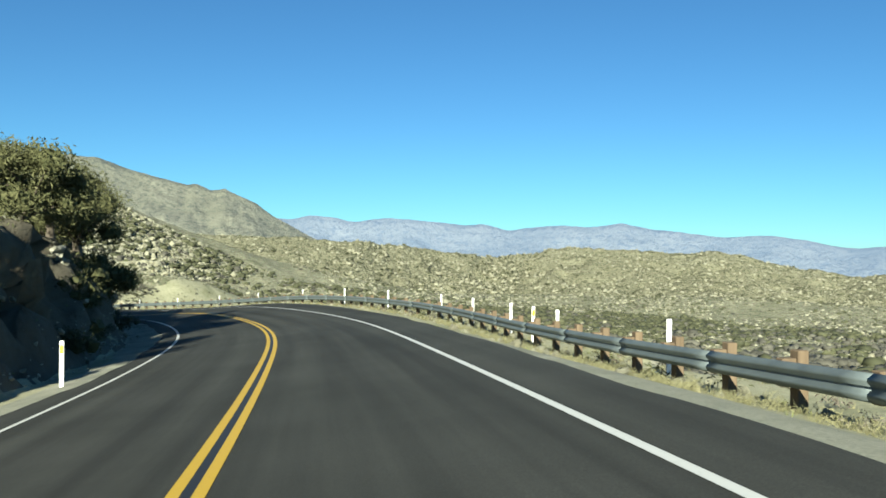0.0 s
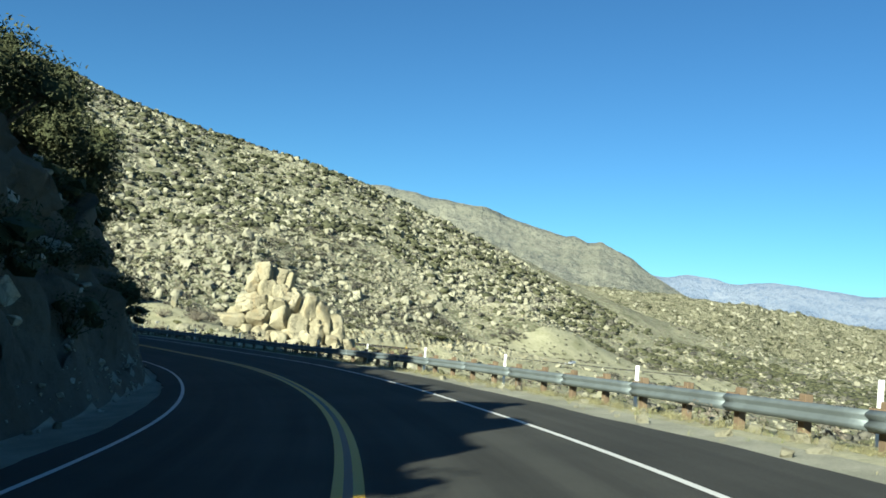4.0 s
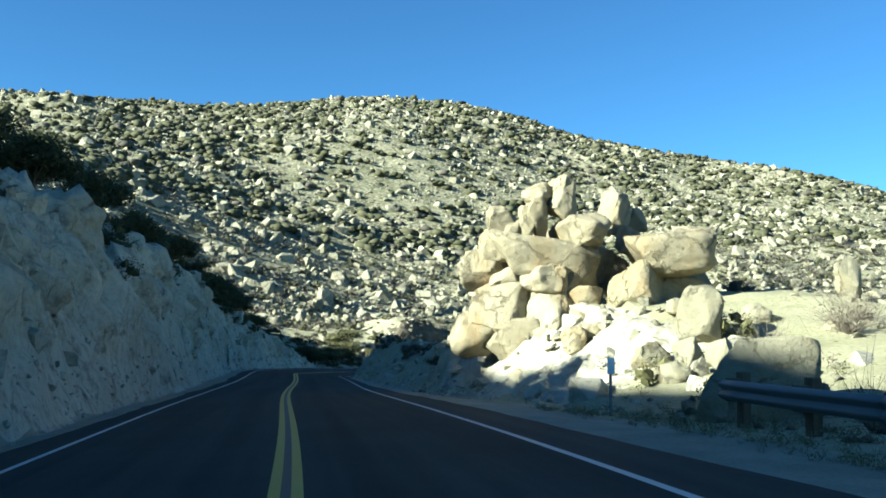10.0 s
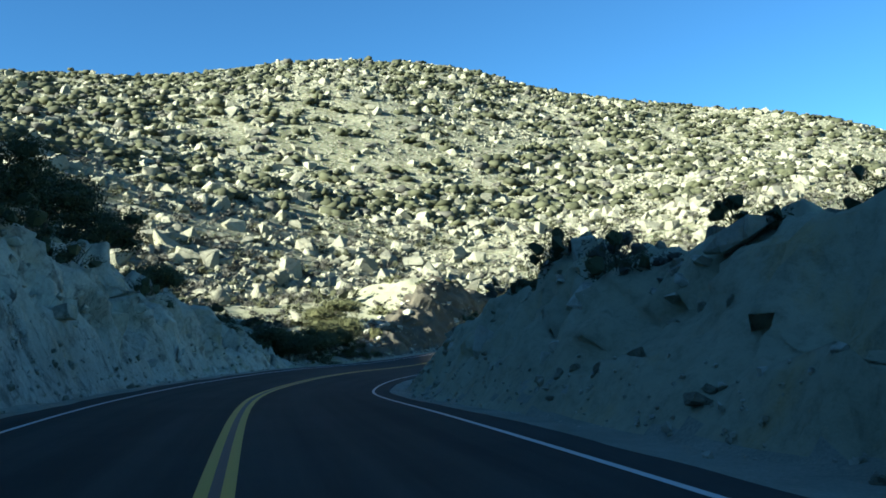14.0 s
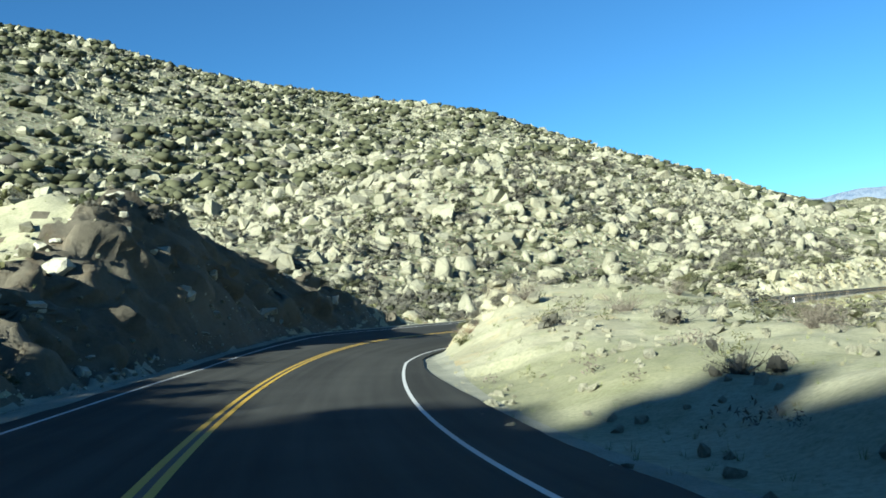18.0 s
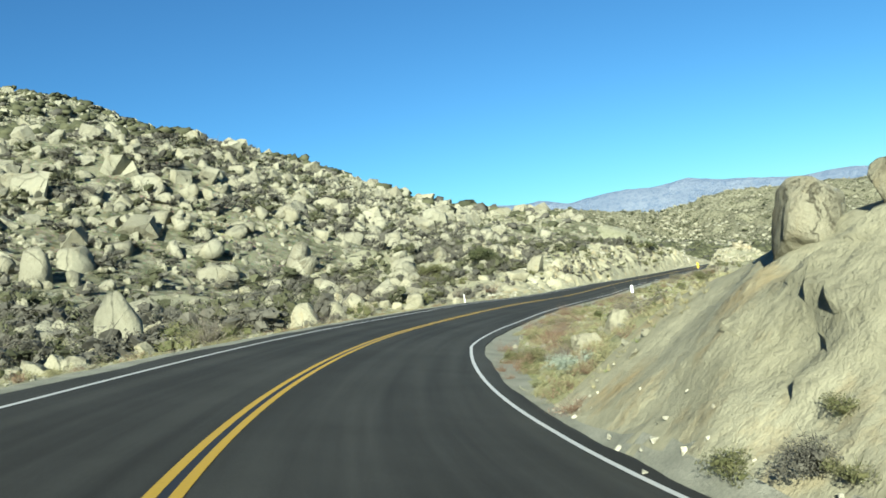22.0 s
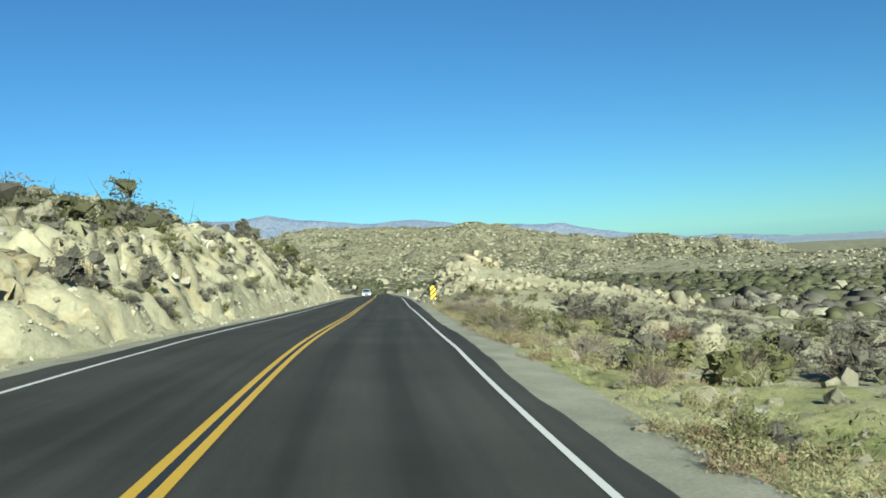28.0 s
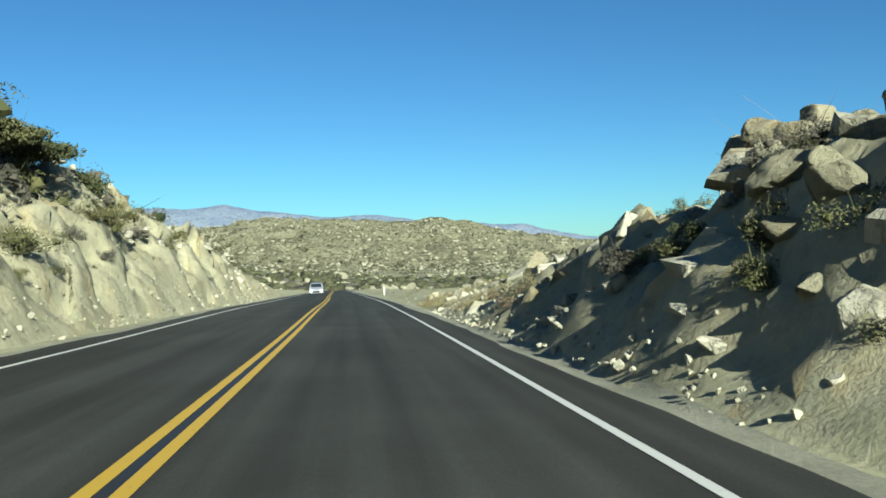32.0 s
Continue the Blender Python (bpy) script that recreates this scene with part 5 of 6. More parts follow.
STACK2 = [(1.3, 1.5, 3.3, 0.42, 0.4, 0.32), (0.1, 1.7, 3.4, 0.8, 0.6, 0.4), (1.9, 1.2, 2.8, 0.68, 0.6, 0.42), (0.7, 1.8, 2.7, 0.8, 0.7, 0.75), (1.9, 5.2, 3.7, 2.6, 1.6, 1.6), (5.5, 4.2, 3.1, 2.4, 1.5, 1.6), (2.6, 3.3, 2.0, 1.8, 1.2, 1.1),
          (1.0, -1.6, 1.4, 0.45, 0.4, 0.4), (1.6, -1.2, 1.7, 0.35, 0.4, 0.3)]
CROWN = [(0.0, 4.7, 3.2, 0.41, 0.33, 0.26), (1.0, 4.9, 3.3, 0.62, 0.46, 0.31), (0.7, 4.5, 2.8, 0.60, 0.47, 0.34), (1.9, 4.7, 2.5, 0.62, 0.52, 0.42), (-0.1, 4.3, 2.2, 0.80, 0.69, 0.59),
         (0.8, 4.1, 2.2, 0.63, 0.53, 0.42), (1.3, 3.3, 1.7, 0.53, 0.57, 0.61), (-1.3, 3.1, 0.1, 0.46, 0.50, 0.54), (-0.3, 5.4, 2.8, 0.31, 0.35, 0.40), (0.1, 3.8, 1.2, 0.45, 0.47, 0.49), (0.7, 3.0, 1.2, 0.39, 0.38, 0.36), (1.0, 4.6, 1.0, 1.2, 0.8, 1.0),
         (0.5, 5.0, 2.75, 0.75, 0.5, 0.5), (0.9, 5.1, 2.0, 1.3, 0.7, 0.75), (0.35, 4.7, 2.95, 0.45, 0.4, 0.32), (1.7, 5.0, 1.7, 0.8, 0.6, 0.8),
         (0.2, 3.4, 1.9, 0.6, 0.5, 0.5), (1.6, 3.6, 1.8, 0.7, 0.6, 0.6), (0.0, 3.0, 0.7, 0.6, 0.55, 0.5), (1.4, 2.7, 0.6, 0.7, 0.6, 0.5), (2.4, 3.4, 1.2, 0.7, 0.6, 0.7), (2.6, 4.2, 2.0, 0.6, 0.5, 0.5), (0.6, 2.4, 0.2, 0.6, 0.5, 0.45), (2.2, 2.6, 0.2, 0.7, 0.5, 0.5)]
_rng = np.random.RandomState(77)
WEDGES = []
for _ in range(90):
    v = 9.0 * _rng.rand()**1.6
    q = _rng.uniform(0.45, 1.0)
    WEDGES.append((_rng.uniform(-6.5 + v * 0.55, 13.5 - v * 1.05), -2.6 + v * 0.22 + _rng.uniform(-0.4, 0.4), v, q * _rng.uniform(0.8, 1.2), q, q * _rng.uniform(0.7, 1.3)))
outcrop("rock_tower", (-88.5, 155.5, -12.1), 35, TOWER + TOWER2 + WEDGES, "tall stacked granite outcrop with a cleft top", 300, 1.24)
outcrop("rock_stack", (-97, 133, -9), 55.4, STACK + STACK2, "balanced stack of rounded granite boulders on the bank", 500)
outcrop("rock_outcrop", (-164, 381, -26), -35, CROWN, "layered granite blocks crowning the roadside bank", 700)


def ground_at(x, y):
    return float(ground_height([x], [y])[0])


# Single boulders with a place of their own: x, y, sink, half sizes, seed.
for k, (x, y, up, a, b, c) in enumerate([(-90.5, 133.4, 0.6, 0.85, 0.7, 0.95), (-90.0, 132.0, 0.2, 0.5, 0.45, 0.5), (-91.0, 131.6, 0.2, 0.6, 0.5, 0.45), (-89.7, 131.0, 0.1, 0.7, 0.5, 0.4), (-85.4, 128.2, 0.5, 1.35, 1.2, 1.05), (-87.2, 129.6, 0.9, 0.55, 0.5, 0.5), (-90.8, 141.1, 0.5, 0.6, 0.5, 1.0), (-164.5, 167.8, 0.1, 0.9, 0.8, 0.9), (-163.0, 168.6, 0.0, 0.8, 0.8, 0.8), (-171.1, 347.6, 0.5, 0.9, 0.8, 1.0)]):
    boulder((x, y, ground_at(x, y) + up), (a, b, c), 900 + k * 3, label="large pale granite boulder beside the asphalt road", tilt=0.12)
# The same by the road: s, metres right of the centre line, sink, half sizes.
for k, (s, lat, up, a, b, c) in enumerate([(410.7, 7.3, 0.3, 0.46, 0.45, 0.66), (410.3, 8.2, 0.3, 0.55, 0.5, 0.62), (398.0, 8.2, 0.25, 0.72, 0.62, 0.68), (396.8, 8.8, 0.1, 0.4, 0.36, 0.36), (320.8, 6.6, -0.2, 1.3, 1.0, 0.95), (251.6, 8.7, 0.5, 0.4, 0.32, 0.8),
                                           (383.9, 8.3, 0.15, 0.5, 0.5, 0.4), (381.6, 8.6, 0.1, 0.4, 0.4, 0.35), (377.5, 8.7, 0.15, 0.6, 0.5, 0.4), (375.2, 8.8, 0.2, 0.5, 0.45, 0.4), (373.4, 8.9, 0.2, 0.42, 0.4, 0.45), (371, 9.2, 0.15, 0.5, 0.6, 0.35), (368.4, 9.0, 0.15, 0.6, 0.5, 0.35),
                                           (379.2, 7.8, 0.2, 0.62, 0.45, 0.42), (377.4, 7.8, 0.2, 0.72, 0.5, 0.42), (376.2, 8.2, 0.2, 0.45, 0.4, 0.4), (374.7, 8.0, 0.3, 0.8, 0.5, 0.33), (374.9, 8.2, 0.7, 0.5, 0.4, 0.2), (372.8, 7.9, 0.1, 0.7, 0.55, 0.45), (381, 7.6, 0.1, 0.5, 0.4, 0.35), (386, 7.8, 0.1, 0.5, 0.45, 0.4), (370.8, 7.8, 0.1, 0.55, 0.5, 0.4)]):
    x, y, _ = (float(v) for v in on_road(s, lat))
    boulder((x, y, ground_at(x, y) + up), (a, b, c), 950 + k * 3, label="weathered cream granite boulder on the roadside bank", tilt=0.12)


# A ledge of pale blocks running down from the last cut.
_rng = np.random.RandomState(88)
for k in range(46):
    t = _rng.rand()
    x, y = -164.6 + 25 * t + _rng.randn() * 0.7, 381.7 - 3.9 * t + _rng.randn() * 0.8
    q = _rng.uniform(0.35, 0.8) * (1.1 - 0.3 * t)
    top = -23.9 - 4.3 * t + _rng.uniform(-0.5, 0.1)
    boulder((x, y, max(top - q * 0.7, ground_at(x, y) + 0.1 * q)), (q * _rng.uniform(0.9, 1.5), q, q * _rng.uniform(0.6, 0.95)), 2400 + k, label="pale granite block of the ledge above the flat", group="ledge blocks", tilt=0.12)
# Broad flat slabs of bedrock on the open ground: s, metres right of the centre line, half sizes.
for k, (s, lat, a, b, c) in enumerate([(432, 17, 2.2, 1.6, 0.6), (441, 24, 3.0, 2.2, 0.8), (449, 19, 2.6, 1.8, 0.7), (456, 28, 3.4, 2.4, 0.9), (462, 21, 2.8, 2.0, 0.7), (470, 31, 3.6, 2.6, 0.9), (476, 22, 2.6, 1.8, 0.7), (484, 28, 3.2, 2.2, 0.9), (492, 20, 2.2, 1.6, 0.7), (500, 33, 3.4, 2.4, 0.9), (444, 36, 3.6, 2.8, 0.9), (466, 42, 4.0, 3.0, 1.0), (428, 27, 2.6, 2.0, 0.8), (420, 19, 1.9, 1.6, 1.1)]):
    x, y, _ = (float(v) for v in on_road(s, lat))
    boulder((x, y, ground_at(x, y) + 0.1 * c), (a, b, c), 1900 + k * 3, label="broad flat slab of pale bedrock", group="bedrock slabs", name="rock_slab", tilt=0.06)


def near_boulders():
    """Boulders close to the road, each its own; and smaller stones joined."""
    rng = np.random.RandomState(21)
    rows, back = [], []
    # stretch from, to, nearest, farthest from the centre line (side by sign), how many, size
    for s0, s1, a, b, n, big in ((408, 470, -8, -21, 70, 1.25), (470, 545, -9, -22, 74, 1.4), (425, 475, 9, 30, 14, 1.0), (475, 545, 10, 34, 22, 1.0),
                                 (546, 570, 6.5, 30, 36, 0.7), (543, 549, 7.5, 20, 60, 0.7), (543, 552, 18, 38, 50, 0.6), (570, 600, 6.5, 16, 12, 0.9), (544, 553, 5.9, 9.5, 44, 0.75), (222, 240, 9, 22, 10, 0.6), (330, 352, -7, -20, 8, 0.8)):
        for _ in range(n):
            rows.append((rng.uniform(s0, s1), rng.uniform(a, b), big * (0.4 + rng.pareto(2.6) * 0.42)))
    for k, (s, lat, r) in enumerate(rows):
        x, y, _ = (float(v) for v in on_road(s, lat))
        r = min(r, 0.45 if s > 540 else 1.5)
        dim = r * rng.uniform(0.75, 1.3, 3) * (1, 1, 0.85)
        if abs(lat) > 14:
            back.append((x, y, ground_at(x, y) + dim[2] * 0.25, *dim))
        else:
            boulder((x, y, ground_at(x, y) + dim[2] * 0.25), dim, 1000 + k, label="pale granite boulder among the roadside scrub", group="boulders by the road")
    back = np.array(back)
    tagged(stamp("boulders", WORN_SHAPES, back[:, :3], back[:, 3:], rng, ROCK, True, 0.25), "pale granite boulders farther from the road", "boulders", kind="stuff")
    # stones
    n = 9000
    s, side = rng.uniform(55, 610, n), np.where(rng.rand(n) < 0.5, -1, 1)
    lat = side * (5.2 + rng.gamma(1.6, 5.5, n))
    x, y, _ = on_road(s, lat)
    ok = (np.abs(lat) < 40) & ((side < 0) | (s < 352) | (s > 402) | (lat > 9.5))
    x, y, lat = x[ok], y[ok], lat[ok]
    r = 0.05 + rng.pareto(2.4, len(x)) * 0.06 + 0.006 * np.abs(lat)
    dim = np.minimum(np.clip(r, 0.05, 0.42), np.where(np.abs(lat) < 9, 0.16, 0.42))[:, None] * rng.uniform(0.7, 1.3, (len(x), 3)) * (1, 1, 0.75)
    ob = stamp("stones", FAR_SHAPES, np.stack([x, y, ground_height(x, y) + dim[:, 2] * 0.2], 1), dim, rng, ROCK_FAR, False)
    tagged(ob, "loose pale stones beside the road", "stones", kind="stuff")


near_boulders()


# ---- plants by the road ----
def plant_meshes(name, shapes, mat):
    out = []
    for v, f in shapes:
        o = put_mesh(name, v, f, [mat], smooth=False)
        out.append(o.data)
        bpy.data.objects.remove(o)
    return out


P_OLIVE, P_DARK = plant_meshes("foliage", NEAR_BUSH, LEAF_OLIVE), plant_meshes("foliage", NEAR_BUSH, LEAF_DARK)
P_GREY, P_SAGE = plant_meshes("foliage", NEAR_BUSH, LEAF_GREY), plant_meshes("foliage", NEAR_BUSH[:3], LEAF_SAGE)


def dry_shape(seed, stems, leaves, tall):
    v, f = twig_shape(seed, stems, tall)
    w, g = bush_shape(seed, leaves, 0.05, 0, tall, 0.9, 5, 0)
    return np.r_[v, w], np.r_[f, g + len(v)]


DRY_RUST, DRY_TWIG = [dry_shape(300 + k, 130, 560, 0.7) for k in range(4)], [dry_shape(310 + k, 140, 260, 0.9) for k in range(4)]
P_RUST, P_TWIG = plant_meshes("stems", DRY_RUST, LEAF_RUST), plant_meshes("stems", DRY_TWIG, TWIG)


def bush(s, lat, size, kind, seed, dz=0.0):
    meshes, label, cat = kind
    x, y, _ = (float(v) for v in on_road(s, lat))
    ob = new("bush", meshes[seed % len(meshes)])
    rng = np.random.RandomState(seed)
    ob.matrix_basis = Matrix.LocRotScale((x, y, ground_at(x, y) - 0.05 + dz), Euler((0, 0, rng.rand() * 6.28)), Vector((size * rng.uniform(0.9, 1.25), size * rng.uniform(0.9, 1.25), size * rng.uniform(0.8, 1.1))))
    return tagged(ob, label, cat, "roadside bushes")


OLIVE = (P_OLIVE, "olive-green desert bush on dry ground", "bush")
DARK = (P_DARK, "dark green chaparral bush on the bank", "bush")
GREY = (P_GREY, "dry grey-leaved bush among the boulders", "bush")
SAGE = (P_SAGE, "pale sage-green bush beside the road", "bush")
WEEDY = (plant_meshes("foliage", NEAR_BUSH[:4], WEED), "pale straw-coloured dry bush on the verge", "bush")
RUST = (P_RUST, "rust-brown dry shrub on the verge", "bush")
BARE = (P_TWIG, "bare grey twiggy shrub on dry ground", "bush")

# the guardrail in plan: s, metres right of the centre line
RAIL = [(0, 6.6), (69, 7.0), (85, 7.4), (102, 8.3), (118, 8.3), (130, 7.9), (155, 6.6), (175, 6.5), (190, 6.2), (205, 6.7), (219, 7.1)]


def near_bushes():
    rng = np.random.RandomState(33)
    k, back = 0, []
    # stretch from, to, nearest, farthest from the centre line, how many, size, kinds
    inner = [(158, 200, -6.6, -9, 17, 1.4, (DARK,)), (195, 312, -7.5, -9.4, 24, 1.15, (DARK,)), (335, 356, -7.5, -15, 10, 1.2, (OLIVE, GREY)), (396, 410, -10.5, -16, 9, 0.7, (DARK, OLIVE)),
                                         (405, 470, -7.6, -16, 26, 1.1, (GREY, OLIVE, GREY, BARE)), (470, 490, -8.2, -11, 8, 1.1, (BARE, RUST, GREY)), (490, 560, -7.5, -13, 28, 0.75, (GREY, OLIVE, GREY)), (520, 600, -6.2, -9, 15, 0.6, (OLIVE, GREY)), (526, 576, -6.7, -8.8, 14, 0.75, (OLIVE, GREY))]
    outer = [(412, 480, 5.2, 7.8, 66, 0.5, (RUST, RUST, RUST, OLIVE, BARE)), (412, 480, 8, 20, 46, 0.9, (GREY, BARE, OLIVE, GREY)), (415, 500, 18, 45, 44, 1.1, (GREY, GREY, BARE, OLIVE)), (480, 535, 5.5, 8.5, 26, 0.55, (RUST, OLIVE, GREY, BARE)), (500, 535, 8, 18, 30, 1.1, (GREY, OLIVE, BARE, GREY)), (506, 534, 5.7, 8.0, 14, 0.75, (BARE, OLIVE, BARE)),
            (377, 393, 7.6, 9.6, 18, 0.75, (GREY, BARE, GREY)), (374, 396, 5.2, 6.8, 10, 0.35, (GREY, OLIVE)),
                                         (536, 566, 6.2, 12, 12, 0.7, (GREY, OLIVE, BARE))]
    more = [(148, 204, -5.9, -8.4, 70, 1.0, (DARK,)), (405, 500, -8.5, -32, 105, 1.05, (GREY, OLIVE, GREY, OLIVE, BARE)), (512, 562, -6.2, -10, 34, 0.6, (GREY, OLIVE, GREY)), (404, 414, 4.9, 6.6, 12, 0.28, (RUST, OLIVE))]
    tops = [(203, 226, 8.0, 15, 24, 0.65, (GREY, OLIVE, BARE)), (196, 216, -5.9, -8.2, 14, 0.9, (DARK,)), (342, 372, -8.6, -18, 40, 0.8, (GREY, OLIVE, DARK)), (544, 562, 5.7, 7.6, 20, 0.45, (DARK, GREY, OLIVE)), (555, 590, -6.5, -9.5, 20, 0.7, (GREY, OLIVE)), (564, 582, -8.4, -11, 16, 1.1, (DARK, OLIVE, GREY)), (238, 305, 7.6, 9.4, 26, 0.75, (DARK, GREY, DARK)), (528, 546, 8, 30, 44, 0.5, (GREY, OLIVE, BARE)), (86, 106, -5.9, -7.2, 12, 0.8, (OLIVE, DARK))]
    others = [(506, 552, -6.3, -8.3, 48, 0.55, (GREY, OLIVE, GREY)), (540, 575, -6.2, -8.3, 26, 0.5, (GREY, OLIVE)), (336, 352, -6.4, -8.2, 16, 0.8, (DARK, DARK, OLIVE)), (519, 532, 6.0, 9.5, 16, 0.6, (BARE, OLIVE, BARE)), (222, 240, 10, 20, 8, 1.0, (BARE, GREY)), (240, 300, 8.2, 10, 8, 0.8, (DARK, GREY)), (314, 324, 8.6, 11.5, 6, 0.9, (DARK,)), (340, 372, 9, 22, 10, 0.9, (GREY, BARE)),
                                         (376, 400, 5.2, 5.8, 10, 0.3, (OLIVE, GREY)), (104, 168, -6.0, -8.5, 18, 1.1, (DARK,)), (62, 150, 8.5, 14, 4, 0.6, (GREY, OLIVE)), (70, 100, -6.5, -9, 4, 0.8, (OLIVE, GREY))]
    for s0, s1, a, b, n, size, kinds in inner + outer + others + more + tops:
        for _ in range(n):
            row = (rng.uniform(s0, s1), rng.uniform(a, b), size * rng.uniform(0.65, 1.35), kinds[rng.randint(len(kinds))])
            k += 1
            if abs(row[1]) > 7.5 or (s1 < 210 and k % 2):
                back.append(row)
            else:
                bush(*row, 2000 + k)
    for kind, shapes, mat, lab in ((OLIVE, BACK_BUSH, LEAF_OLIVE, "olive-green bushes behind the verge"), (DARK, BACK_BUSH, LEAF_DARK, "dark green chaparral on the banks"), (GREY, BACK_BUSH, LEAF_GREY, "dry grey bushes behind the verge"),
                                   (RUST, DRY_RUST, LEAF_RUST, "rust-brown dry shrubs behind the verge"), (BARE, DRY_TWIG, TWIG, "bare grey twiggy shrubs behind the verge")):
        pick = [r for r in back if r[3] is kind]
        x, y, _ = on_road(np.array([r[0] for r in pick]), np.array([r[1] for r in pick]))
        dim = np.array([r[2] for r in pick])[:, None] * rng.uniform(0.85, 1.2, (len(pick), 3))
        tagged(stamp("bushes", shapes, np.stack([x, y, ground_height(x, y) - 0.05], 1), dim, rng, mat, False, 0.1), lab, "bushes", kind="stuff")
    first = [(411, 6.3, 0.6, SAGE), (406, 6.3, 0.5, SAGE), (375.6, 6.7, 0.4, SAGE), (373.3, 5.9, 0.45, OLIVE), (370.6, 6.8, 0.7, RUST), (364.2, 6.5, 0.6, OLIVE), (372.2, 8.6, 0.8, GREY), (379.6, 5.6, 0.4, GREY), (383.8, 5.3, 0.35, GREY), (376.8, 5.4, 0.4, RUST), (380.2, 7.6, 0.7, GREY), (378.9, 7.8, 0.75, GREY), (382, 7.6, 0.7, GREY), (384.5, 7.5, 0.5, GREY), (402.5, 5.6, 0.4, RUST), (374.4, 6.2, 0.5, OLIVE), (374.8, 5.7, 0.45, GREY), (373.5, 7.0, 0.6, GREY), (376.0, 7.7, 0.65, BARE), (375.2, 7.5, 0.7, GREY), (374.2, 7.7, 0.6, GREY), (378.3, 7.5, 0.5, GREY), (377.0, 5.6, 0.3, GREY), (372.3, 5.4, 0.22, RUST), (371.4, 6.9, 0.5, GREY), (375.4, 6.2, 0.42, SAGE), (242.7, 6.6, 0.5, DARK), (249, 9.4, 0.9, OLIVE)]
    verge = [(516.6, 6.6, 0.6, WEEDY), (517.6, 7.2, 0.8, WEEDY), (518.4, 8.2, 0.9, WEEDY), (519.4, 9.3, 0.95, WEEDY), (520.4, 7.4, 0.7, BARE), (515.4, 7.6, 0.7, BARE), (524, 7.0, 0.6, WEEDY), (527, 6.4, 0.4, SAGE), (529, 7.5, 0.5, WEEDY), (533, 6.8, 0.45, SAGE), (498, 6.8, 0.6, WEEDY), (491, 6.6, 0.5, WEEDY), (484, 7.1, 0.6, WEEDY), (408, 5.8, 0.3, WEEDY)]
    later = [(246, 9.2, 0.7, OLIVE), (221.4, 17.5, 1.8, BARE), (224, 14.4, 1.2, BARE), (518, 8.2, 1.5, OLIVE), (528, 14, 1.5, GREY), (503, 6.6, 0.6, BARE), (517, 15, 1.0, RUST), (537.2, 8.6, 0.85, BARE), (542.5, 5.9, 0.4, DARK), (549.6, -5.9, 0.6, GREY), (321, -8.5, 1.2, DARK), (325, -9, 1.1, DARK), (330, -9.8, 0.9, DARK), (334, -10, 0.8, DARK), (388, -9.4, 0.5, GREY), (394, -9.2, 0.5, OLIVE), (401, -10.2, 0.5, DARK), (405, -9.6, 0.6, OLIVE)]
    for s, lat, size, kind in first + later + verge:
        bush(s, lat, size, kind, 3000 + int(s), -0.1 * size if 362 < s < 405 and lat < 7 else 0)
    # low scrub and dead brush between the bushes
    n = 7500
    s, side = rng.uniform(58, 640, n), np.where(rng.rand(n) < 0.5, -1, 1)
    lat = side * rng.uniform(6.5, 60, n)
    cut = np.where(side < 0, np.interp(s, SIDES[-1][:, 0], SIDES[-1][:, 3]), np.interp(s, SIDES[1][:, 0], SIDES[1][:, 3]))
    ok = (cut < 1.2) | (np.abs(lat) > 8.5)
    x, y, _ = on_road(s[ok], lat[ok])
    place = np.stack([x, y, ground_height(x, y) - 0.02], 1)
    dim = rng.uniform(0.22, 0.6, (len(x), 1)) * np.ones((1, 3))
    grey = rng.rand(len(x)) < 0.6
    tagged(stamp("low_scrub", LOW_SCRUB, place[grey], dim[grey], rng, TWIG, False, 0.1), "dead grey brush between the bushes", "scrub", kind="stuff")
    tagged(stamp("low_scrub", LOW_SCRUB, place[~grey], dim[~grey], rng, LEAF_OLIVE, False, 0.1), "small olive scrub between the boulders", "scrub", kind="stuff")
    # dry tufts on the open verges
    n = 9500
    s = rng.uniform(404, 590, n)
    side = np.where(rng.rand(n) < 0.7, 1, -1)
    lat = side * (np.where(side < 0, 6.3, 5.2) + rng.gamma(1.3, 1.15, n))
    cut = np.where(side < 0, np.interp(s, SIDES[-1][:, 0], SIDES[-1][:, 3]), np.interp(s, SIDES[1][:, 0], SIDES[1][:, 3]))
    ok = (cut < 1.5) & (fbm(s / 4, lat / 2, 3) > -0.1)
    x, y, _ = on_road(s[ok], lat[ok])
    place = np.stack([x, y, ground_height(x, y) - 0.02], 1)
    dim = rng.uniform(0.12, 0.36, (len(x), 1)) * np.ones((1, 3))
    rust = rng.rand(len(x)) < 0.28
    tagged(stamp("verge_brush", VERGE_SCRUB, place[rust], dim[rust], rng, LEAF_RUST, False, 0.1), "small rust-brown dry brush on the verges", "scrub", kind="stuff")
    tagged(stamp("verge_brush", VERGE_SCRUB, place[~rust], dim[~rust], rng, WEED, False, 0.1), "small dull yellow-green weeds on the verges", "scrub", kind="stuff")
    # low grass over the bank below the bend
    n = 17000
    s, lat = rng.uniform(402, 533, n), 5.6 + rng.gamma(1.6, 2.6, n)
    ok = (lat < 18) & (fbm(s / 5, lat / 3 + 7, 3) > -0.18) & (lat > np.interp(s, LANE_S, LANE_RIGHT) + 1.25)
    x, y, _ = on_road(s[ok], lat[ok])
    place = np.stack([x, y, ground_height(x, y) - 0.02], 1)
    dim = rng.uniform(0.18, 0.42, (len(x), 1)) * (1.5, 1.5, 0.8)
    green = fbm(s[ok] / 8, lat[ok] / 5 + 31, 3) + rng.randn(len(x)) * 0.12 > 0.2
